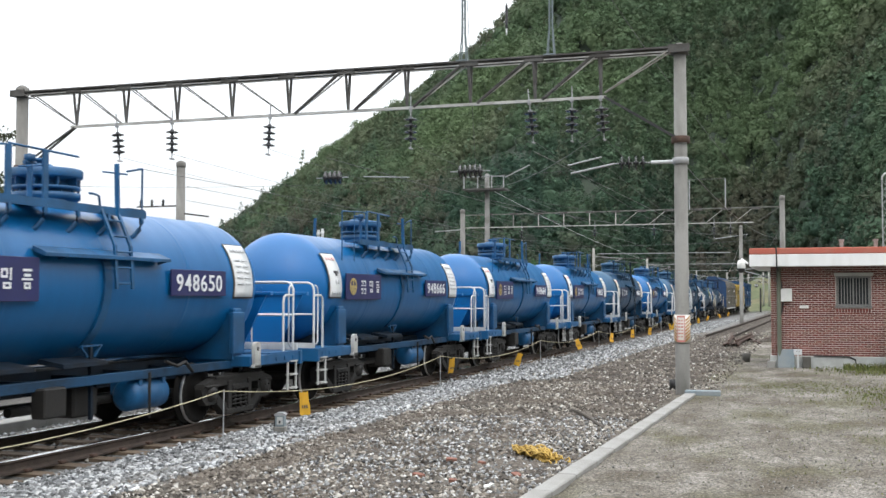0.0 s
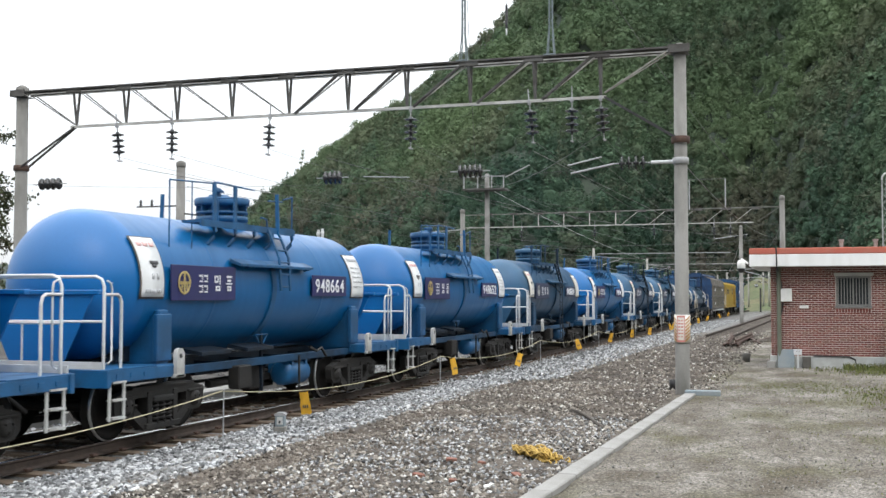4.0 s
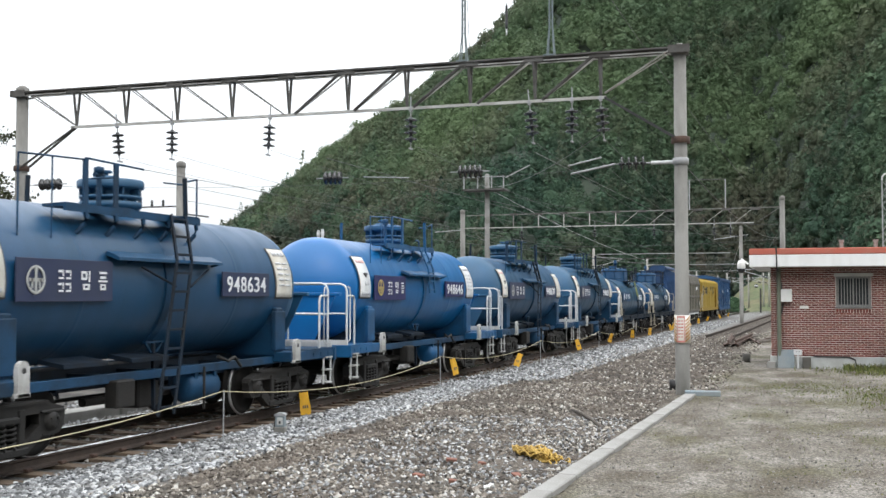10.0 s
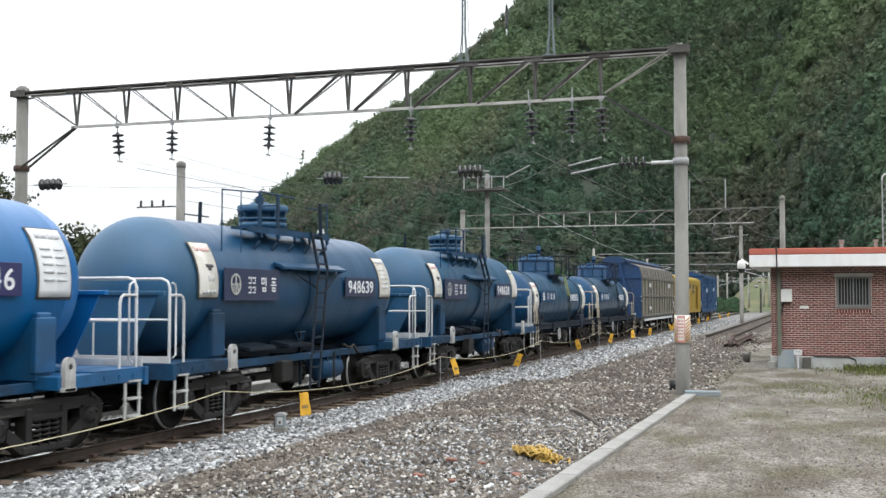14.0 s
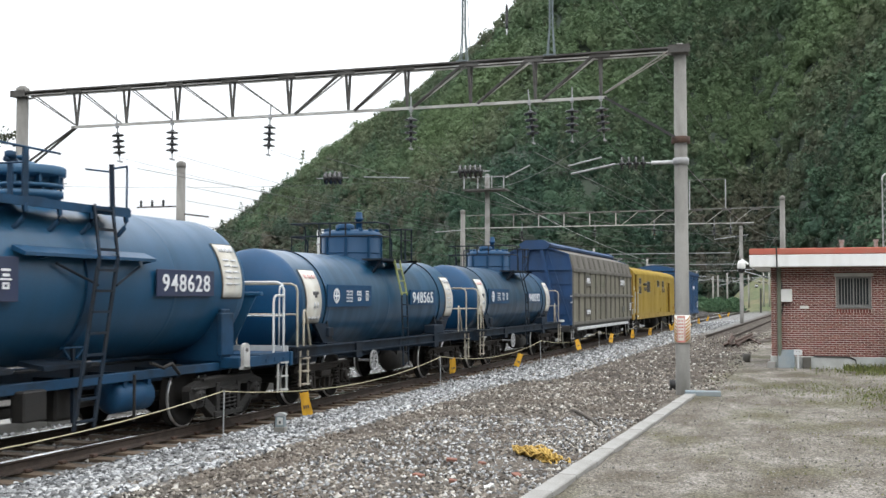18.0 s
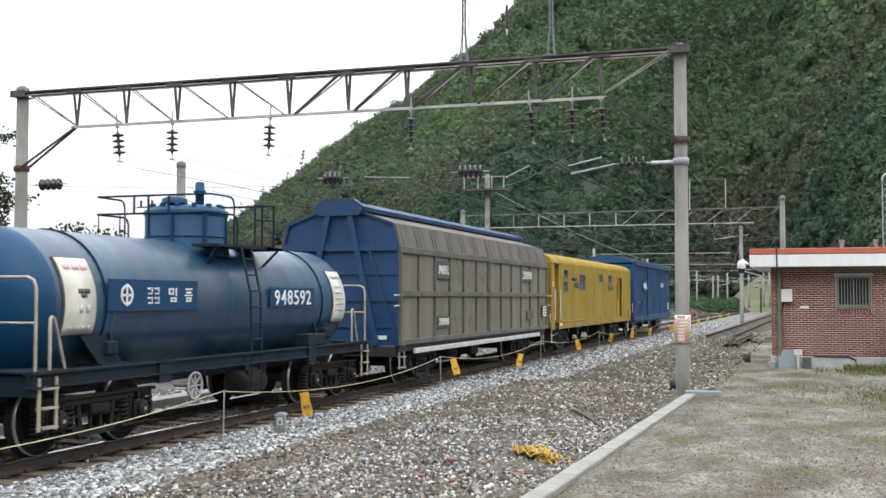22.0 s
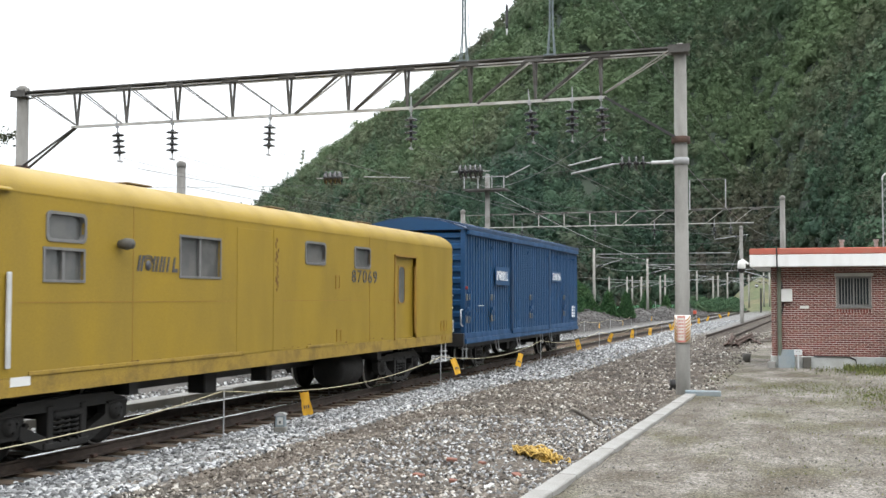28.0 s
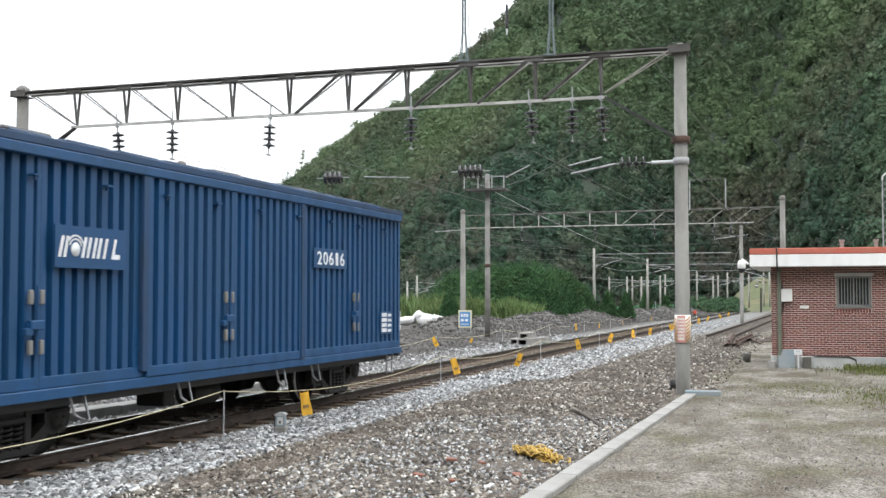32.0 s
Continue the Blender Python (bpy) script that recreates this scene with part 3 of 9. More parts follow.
def ico(level=1):
    if level not in BALLS:
        bm = bmesh.new()
        bmesh.ops.create_icosphere(bm, subdivisions=level, radius=1.0)
        bm.verts.index_update()
        BALLS[level] = (np.array([v.co[:] for v in bm.verts]), np.array([[v.index for v in f.verts] for f in bm.faces]))
        bm.free()
    return BALLS[level]


OCT_V = np.array([(1, 0, 0), (-1, 0, 0), (0, 1, 0), (0, -1, 0), (0, 0, 1), (0, 0, -1)], float)
OCT_F = np.array([(0, 2, 4), (2, 1, 4), (1, 3, 4), (3, 0, 4), (2, 0, 5), (1, 2, 5), (3, 1, 5), (0, 3, 5)])


def lumps(centres, radii, rng, base="ico", jitter=0.25, squash=1.0):
    """Uneven lumps at the centres: arrays of vertices and triangles."""
    bv, bf = ico(2) if base == "fine" else ico() if base == "ico" else (OCT_V, OCT_F)
    n, k = len(centres), len(bv)
    a = rng.uniform(0, 2 * np.pi, n)
    ca, sa_ = np.cos(a)[:, None], np.sin(a)[:, None]
    scale = radii[:, None, None] * rng.uniform(0.7, 1.3, (n, 1, 3)) * np.array([1, 1, squash])
    v = bv[None] * (1 + rng.uniform(-jitter, jitter, (n, k, 1))) * scale
    tilt = rng.uniform(-0.5, 0.5, (n, 1))
    x, y, z = v[..., 0], v[..., 1], v[..., 2]
    y, z = y * np.cos(tilt) - z * np.sin(tilt), y * np.sin(tilt) + z * np.cos(tilt)
    v = np.stack([x * ca - y * sa_, x * sa_ + y * ca, z], -1) + centres[:, None]
    f = bf[None] + (np.arange(n) * k)[:, None, None]
    return v.reshape(-1, 3), f.reshape(-1, 3)


def leaf_cards(centres, size, rng):
    """Small bent leaf pairs (two triangles each) turned at random about the centres."""
    n = len(centres)
    d1, d2 = rng.normal(size=(n, 3)), rng.normal(size=(n, 3))
    d1 /= np.linalg.norm(d1, axis=1)[:, None]
    d2 -= d1 * (d1 * d2).sum(1)[:, None]
    d2 /= np.linalg.norm(d2, axis=1)[:, None]
    s = (size * rng.uniform(0.6, 1.4, n))[:, None]
    nrm = np.cross(d1, d2) * s * 0.25
    v = np.stack([centres - d1 * s, centres - d2 * s * 0.6 + nrm, centres + d1 * s, centres + d2 * s * 0.6 + nrm], 1)
    f = np.array([(0, 1, 2), (0, 2, 3)])[None] + (np.arange(n) * 4)[:, None, None]
    return v.reshape(-1, 3), f.reshape(-1, 3)


# ---------------------------------------------------------------- ground
XC = -9.42           # centre line of the track
NEAR_RAIL, FAR_RAIL = -8.68, -10.16
GROUND = ((-700, -0.6), (-60, -0.35), (-26, -0.1), (-21, 0.1), (-15, -0.1), (-12.5, -0.2), (-10.9, -0.21), (-10.5, -0.2), (-8.4, -0.2), (-8.1, -0.185),
          (-7.4, -0.14), (-6.4, -0.06), (-4.5, 0.0), (-2.6, 0.03), (-2.2, 0.05), (700, 0.05))
GX, GZ = np.array([p[0] for p in GROUND], float), np.array([p[1] for p in GROUND], float)


def ground_z(x, y):
    """Height of the ground: a yard, a shallow gravel bank down to the track bed, and the rough land beyond."""
    return np.interp(x, GX, GZ)


def build_ground():
    xs = np.unique(np.concatenate([[-700, -400, -200, -100], np.arange(-60, -14, 2.0), np.arange(-14, 3, 0.25), np.arange(3, 20, 2.0), [30, 60, 120, 250, 450, 700]]))
    ys = np.unique(np.concatenate([[-500, -200, -80, -30], np.arange(-10, 6, 2.0), np.arange(6, 40, 0.25), np.arange(40, 130, 2.0), [140, 170, 220, 300, 450, 700, 1000]]))
    X, Y = np.meshgrid(xs, ys, indexing="ij")
    Z = ground_z(X, Y)
    bumps = np.array([noise.noise(Vector((x * 1.3, y * 1.3, 0))) for x, y in zip(X.ravel(), Y.ravel())]).reshape(X.shape)
    Z = Z + np.where((X > -60) & (X < 25) & (np.abs(X - XC) > 1.2), bumps * np.where(X > -2.2, 0.012, 0.03), 0)
    i, j = np.meshgrid(np.arange(len(xs) - 1), np.arange(len(ys) - 1), indexing="ij")
    k = (i * len(ys) + j).ravel()
    f = np.stack([k, k + len(ys), k + len(ys) + 1, k + 1], 1)
    ob = new("ground", big_mesh("ground", np.stack([X.ravel(), Y.ravel(), Z.ravel()], 1), f, M["ground"], True))
    tagged(ob, "packed dirt yard, gravel bank and trackside ground", "ground", kind="structure")


build_ground()


# ---------------------------------------------------------------- hill and forest
SKYLINE_X = np.array([-900, -300, 100, 300, 400, 490, 570, 640, 700, 780, 840, 895, 960, 1050, 1200, 1400, 1600, 1900, 2300, 3000], float)
SKYLINE_Y = np.array([440, 430, 470, 455, 400, 328, 262, 212, 176, 108, 66, 10, -55, -145, -280, -420, -480, -430, -200, 200], float)
FOCAL = 1980.0


def hill_point(px, u):
    """The hillside: px counts hillside bearings, u runs from its foot (0) to the ridge (1) and over it."""
    bearing = radians(18.263) - np.arctan((px - 784) / FOCAL)
    rise = (526 - np.interp(px, SKYLINE_X, SKYLINE_Y)) / FOCAL * np.cos(np.arctan((px - 784) / FOCAL))
    foot = np.interp(px, [-900, 0, 400, 800, 1000, 1195, 1350, 1450, 1560, 1900, 3000], [420, 320, 210, 160, 168, 205, 205, 165, 140, 120, 120])
    ridge = np.interp(px, [-900, 0, 400, 900, 1400, 2000, 3000], [1100, 900, 430, 360, 340, 300, 300])
    d = foot + (ridge - foot) * u
    top = 1.85 + rise * ridge - 2.4
    z = np.where(u <= 1, top * np.clip(u, 0, 1) ** 1.12, top * (1 - 0.5 * (u - 1)))
    gully = np.sin(px / 95.0 + 2.5 * u) * 3.0 + np.sin(px / 41.0 - 3 * u) * 1.4
    z = z + gully * np.clip(u, 0, 1) * np.clip(1.15 - u, 0, 1)
    return np.stack([-np.sin(bearing) * d, np.cos(bearing) * d, z - 0.5], -1)


def build_hill():
    px, u = np.meshgrid(np.linspace(-900, 3000, 140), np.linspace(0, 1.6, 50), indexing="ij")
    p = hill_point(px, u)
    i, j = np.meshgrid(np.arange(139), np.arange(49), indexing="ij")
    k = (i * 50 + j).ravel()
    ob = new("hillside", big_mesh("hillside", p.reshape(-1, 3), np.stack([k, k + 50, k + 51, k + 1], 1), M["slope"], True))
    tagged(ob, "steep green hillside behind the railway yard", "hill", kind="structure")
    rng = np.random.default_rng(5)
    n = 16500
    px = np.concatenate([rng.uniform(330, 1650, n - 3500), rng.uniform(1060, 1650, 3500), rng.uniform(-900, 330, 400), rng.uniform(1650, 3000, 500)])
    u = np.concatenate([rng.uniform(0, 1, n) ** 0.85 * 1.02, rng.uniform(0, 1.02, 900)])
    ok = np.interp(px, SKYLINE_X, SKYLINE_Y) < 462
    px, u = px[ok], u[ok]
    k = len(px)
    p = hill_point(px, u)
    pine = (rng.uniform(0, 1, k) < 0.4) & (u < 0.85)          # pointed crowns among the round ones
    size = rng.uniform(0.8, 1.8, k) ** 1.1 * (0.75 + 0.55 * u) * np.where(pine, 0.85, 1.0) * np.where(rng.uniform(0, 1, k) < 0.16, 1.75, 1.0)
    relief = np.array([2.6 * noise.noise(Vector(q) / 9.0) + 5.0 * noise.noise(Vector(q) / 27.0 + Vector((5, 1, 3))) for q in p])
    relief = np.maximum(relief, -1.0)
    p[:, 2] += relief * np.clip(u * 6, 0.1, 1) * np.clip((1.0 - u) * 5, 0.05, 1)
    size = size * np.clip(1.0 - (u - 0.84) * 2.6, 0.55, 1.0)
    tall = np.where(pine, rng.uniform(1.7, 2.6, k), rng.uniform(0.85, 1.35, k))
    mid = p + np.stack([0 * u, 0 * u, size * tall * 0.55], 1)
    v, f = lumps(mid - np.stack([0 * u, 0 * u, size * tall * 0.2], 1), size * 0.6, rng, "ico", 0.3, 1.1)
    m = 98
    d = rng.normal(size=(k, m, 3))
    d /= np.linalg.norm(d, axis=2)[..., None]
    d[..., 2] = np.abs(d[..., 2]) * 1.1 - 0.25
    w = rng.uniform(0, 1, (k, m)) ** 1.3
    th = rng.uniform(0, 2 * np.pi, (k, m))
    taper = (1 - w) ** 0.8 * (0.8 + 0.25 * np.sin(w * 19 + size[:, None] * 30))
    cone = np.stack([np.cos(th) * taper, np.sin(th) * taper, w * 1.35 - 0.4], -1)
    phase = rng.uniform(0, 6.28, (k, 1))
    lump = (1 + 0.28 * np.sin(d[..., 0] * 4.5 + phase) * np.cos(d[..., 1] * 5 + phase * 2)) * rng.uniform(0.72, 1.08, (k, m))
    out = np.where(pine[:, None, None], cone, d * lump[..., None])
    c = mid[:, None] + out * size[:, None, None] * np.stack([0 * u + 0.9, 0 * u + 0.9, tall], 1)[:, None]
    c, d = c.reshape(-1, 3), out.reshape(-1, 3)
    d = d / np.linalg.norm(d, axis=1)[:, None] + np.array([0, 0, 0.35]) + rng.normal(0, 0.45, d.shape)
    d /= np.linalg.norm(d, axis=1)[:, None]
    t1 = np.cross(d, rng.normal(size=d.shape))
    t1 /= np.linalg.norm(t1, axis=1)[:, None]
    t2 = np.cross(d, t1)
    s = (np.repeat(size, m) * rng.uniform(0.1, 0.24, k * m))[:, None]
    lv = np.stack([c + t1 * s, c - t1 * s * 0.6 + t2 * s * 0.8, c - t1 * s * 0.6 - t2 * s * 0.8], 1).reshape(-1, 3)
    lf = np.arange(k * m * 3).reshape(-1, 3)
    me = big_mesh("forest", np.concatenate([v, lv]), np.concatenate([f, lf + len(v)]), M["forest"], True)
    tone = rng.uniform(0, 1, k)                # every tree has its own leaf colour
    me.attributes.new("tree", "FLOAT", "POINT").data.foreach_set("value", np.concatenate([np.repeat(tone, len(v) // k), np.repeat(tone, m * 3)]).astype(np.float32))
    ob = new("forest", me)
    tagged(ob, "dense mixed forest turning brown covering the hill", "forest", kind="stuff")
    # pale open slope where the valley begins, at the foot of the hill
    px, w = np.meshgrid(np.linspace(1295, 1400, 30), np.linspace(0, 1, 16), indexing="ij")
    bearing = radians(18.263) - np.arctan((px - 784) / FOCAL)
    dist = 165 + 30 * w
    top = 6.0 - 4.4 * np.clip((1345 - px) / 50, 0, 1) + 0.5 * np.sin(px / 17.0)
    q = np.stack([-np.sin(bearing) * dist, np.cos(bearing) * dist, -0.3 + top * w ** 1.1], -1)
    i, j = np.meshgrid(np.arange(29), np.arange(15), indexing="ij")
    kk = (i * 16 + j).ravel()
    ob = new("open_slope", big_mesh("open_slope", q.reshape(-1, 3), np.stack([kk, kk + 16, kk + 17, kk + 1], 1), M["far_slope"], True))
    tagged(ob, "pale grassy slope at the foot of the hill", "slope", kind="structure")


build_hill()


def build_unseen_slope():
    """Added slopes, never in view, that block low sky light behind and beside the camera."""
    az, w = np.meshgrid(np.radians(np.linspace(52, 262, 90)), np.linspace(0, 1.3, 14), indexing="ij")
    d = 95 + 110 * w
    crest = 62 + 9 * np.sin(az * 7) + 5 * np.sin(az * 17 + 1)
    crest = crest * np.clip((np.degrees(az) - 50) / 14, 0.02, 1) * np.clip((264 - np.degrees(az)) / 20, 0.02, 1)
    z = -0.6 + crest * np.where(w <= 1, w, 1 - 0.6 * (w - 1)) + 1.5 * np.sin(az * 40 + w * 9)
    p = np.stack([np.sin(az) * d, np.cos(az) * d, np.where(w > 0, z, -0.6)], -1).reshape(-1, 3)
    i, j = np.meshgrid(np.arange(89), np.arange(13), indexing="ij")
    k = (i * 14 + j).ravel()
    ob = new("valley_side", big_mesh("valley_side", p, np.stack([k, k + 14, k + 15, k + 1], 1), M["slope"], True))
    tagged(ob, "added unseen dark slope behind the camera, blocking low sky light", "hill", kind="structure")


build_unseen_slope()


# ---------------------------------------------------------------- the track
def build_track():
    track = thing("railway_track", "single railway track with rusty rails on stained sleepers", "railway track", kind="structure")
    half = [(0.075, -0.152), (0.075, -0.14), (0.02, -0.125), (0.009, -0.11), (0.009, -0.045), (0.036, -0.03), (0.036, -0.004)]
    outline = half + [(-x, z) for x, z in reversed(half)]
    for x in (NEAR_RAIL, FAR_RAIL):
        r = part("rail", Shape().prism([(x + a, z) for a, z in outline], -12.0, 420.0), M["rail_side"], track)
        part("rail_head", Shape().prism([(x - 0.036, -0.004), (x + 0.036, -0.004), (x + 0.033, 0.0), (x - 0.033, 0.0)], -12.0, 420.0), M["rail_top"], r,
             "polished running surface")
    def one():
        return Shape().prism([(-1.22, -0.33), (1.22, -0.33), (1.2, -0.16), (0.9, -0.155), (-0.9, -0.155), (-1.2, -0.16)], -0.12, 0.12)
    def clip():
        s = Shape()
        for q in (-1, 1):
            s.box(q * 0.08 - 0.035, q * 0.08 + 0.035, -0.05, 0.05, -0.152, -0.11, 0.01)
        return s
    for i in range(120):
        y = 4.0 + 0.62 * i
        s = part("sleeper", one, M["sleeper"], track, key="sleeper", at=pose(XC + 0.03 * math.sin(i * 2.3), y, -0.004 * (i % 3)))
        if i < 60:
            for x in (NEAR_RAIL, FAR_RAIL):
                part("rail_clip", clip, M["rusty"], s, key="clip", at=pose(x - XC - 0.03 * math.sin(i * 2.3), 0, 0))


build_track()


def scatter_stones():
    """Loose ballast and gravel, thickest beside the rails."""
    rng = np.random.default_rng(11)

    def patch(name, label, mat, n, x0, x1, y0, y1, r0, r1, base, skip_rails=False, power=1.0, bare=0.0):
        y = y0 + (y1 - y0) * rng.uniform(0, 1, n) ** power
        x = rng.uniform(x0, x1, n)
        if skip_rails:
            ok = (np.abs(x - NEAR_RAIL) > 0.11) & (np.abs(x - FAR_RAIL) > 0.11)
            on = ((y - 4.0) % 0.62 < 0.14) | ((y - 4.0) % 0.62 > 0.48)
            ok &= ~(on & (np.abs(x - XC) < 1.1) & (rng.uniform(0, 1, n) < 0.8))
            x, y = x[ok], y[ok]
        if bare:   # thin out over patches of bare dirt
            dirt = np.array([noise.noise(Vector((a * 0.8, b * 0.35, 7.0))) for a, b in zip(x, y)])
            ok = (dirt < 0.04) | (rng.uniform(0, 1, len(x)) > bare)
            x, y = x[ok], y[ok]
        r = rng.uniform(r0, r1, len(x))
        c = np.stack([x, y, ground_z(x, y) + r * rng.uniform(0.0, 0.5, len(x))], 1)
        v, f = lumps(c, r, rng, base, 0.38, 0.75)
        ob = new(name, big_mesh(name, v, f, M[mat]))
        tagged(ob, label, "gravel", kind="stuff")

    patch("ballast_shoulder", "pale grey crushed ballast along the rail", "ballast", 18000, -8.3, -6.4, 7.5, 26, 0.014, 0.038, "ico", power=1.2)
    patch("far_ballast_shoulder", "pale grey crushed ballast along the rail", "ballast", 11000, -8.56, -5.6, 25, 95, 0.03, 0.055, "oct", power=1.4)
    patch("track_ballast", "soiled ballast between the rails", "soiled", 8000, -11.4, -8.56, 8.5, 45, 0.022, 0.048, "oct", True, 1.3)
    patch("cess_ballast", "grey ballast beside the far rail", "ballast", 7000, -13.4, -10.3, 11, 60, 0.025, 0.05, "oct", power=1.4)
    patch("bank_gravel", "mixed brown and grey gravel on the bank", "gravel", 23000, -6.9, -2.45, 7.5, 24, 0.012, 0.036, "oct", power=1.15, bare=0.6)
    patch("pale_bank_gravel", "scattered pale stones on the bank", "ballast", 5200, -5.6, -2.5, 8.0, 17, 0.01, 0.03, "oct", power=1.1)
    patch("far_bank_gravel", "mixed gravel on the far bank", "gravel", 6000, -6.6, -1.8, 22, 60, 0.02, 0.045, "oct", power=1.4)
    patch("dark_cess_gravel", "dark dirty gravel beyond the track", "dark_gravel", 6000, -21, -12.8, 25, 85, 0.03, 0.075, "oct", power=1.2)
    patch("yard_pebbles", "small pale pebbles scattered over the yard", "soiled", 2600, -2.1, 4.5, 8, 26, 0.006, 0.02, "oct", power=1.1)
    patch("yard_grit", "loose grit on the dirt yard", "soiled", 12000, -2.2, 4.5, 8, 26, 0.003, 0.009, "oct", power=1.2)


scatter_stones()


# ---------------------------------------------------------------- overhead line structures
def insulator(parent_name, x, y, z, n=4, group="", drop=0.13, lean=0.0):
    """A hanging string of porcelain discs, its top fixed at (x, y, z)."""
    t = thing("insulator_string", "dark porcelain insulator string hanging from the portal", "insulator", pose(x, y, z, 0, lean, 0), group)
    part("hanger", lambda: Shape().bar((0, 0, 0.28), (0, 0, -0.14), 0.02).bar((-0.03, 0, 0.02), (0.03, 0, 0.02), 0.06, 0.1), M["steel"], t, "galvanised hanger strap", key="ins_hanger")
    def disc():
        return Shape().lathe([(0.0, 0.055), (0.035, 0.05), (0.04, 0.02), (0.12, 0.0), (0.138, -0.018), (0.115, -0.026), (0.03, -0.015), (0.025, -0.08), (0.0, -0.08)], (0, 0, 0), n=16)
    for i in range(n):
        part("disc", disc, M["porcelain"], t, key="ins_disc", at=pose(0, 0, -0.19 - drop * i))
    part("clamp", lambda: Shape().bar((0, 0, 0), (0, 0, -0.16), 0.016).bar((0, -0.09, -0.14), (0, 0.09, -0.14), 0.03), M["steel"], t, key="ins_clamp", at=pose(0, 0, -0.19 - drop * n + 0.06))
    return t


def strain_insulator(x0, x1, y, z, n=4):
    """A string of discs pulled taut across the line, with its rod."""
    t = thing("strain_insulator", "taut string of dark porcelain discs", "insulator", pose((x0 + x1) / 2, y, z))
    w = abs(x1 - x0) / n
    def disc():
        return Shape().lathe([(0.0, -0.05), (0.025, -0.045), (0.03, -0.015), (0.125, 0.0), (0.135, 0.014), (0.03, 0.016), (0.022, 0.06), (0.0, 0.06)], (0, 0, 0), "x", 16)
    for i in range(n):
        part("disc", disc, M["porcelain_dark"], t, key="strain_disc", at=pose((i + 0.5 - n / 2) * w, 0, 0))
    part("rod", Shape().rod((-abs(x1 - x0) / 2 - 0.15, 0, 0), (abs(x1 - x0) / 2 + 0.15, 0, 0), 0.012, n=6), M["steel"], t)
    return t


def concrete_pole(name, label, x, y, base, top, r0, r1, cap=True):
    t = thing(name, label, "pole", pose(x, y, base))
    h = top - base
    part("shaft", Shape().lathe([(0.0, -0.3), (r0, -0.3), (r0, 0.0), (r1, h), (r1 * 0.6, h + 0.015), (0, h + 0.02)], (0, 0, 0), n=20), M["concrete"], t)
    if cap:
        part("cap", Shape().lathe([(r1 + 0.012, h - 0.16), (r1 + 0.02, h - 0.15), (r1 + 0.015, h + 0.0), (r1 * 0.5, h + 0.06), (0, h + 0.07)], (0, 0, 0), n=20), M["concrete"], t)
    return t


PY = 21.3
PORTAL_TOP, PORTAL_LOW = 6.54, 5.70


def angle_bar(s, a, b, w=0.065):
    """An L-shaped steel section from a to b."""
    a, b = Vector(a), Vector(b)
    s.bar(a, b, w, 0.012)
    s.bar(a + Vector((0, w / 2, 0)), b + Vector((0, w / 2, 0)), 0.012, w)
    return s


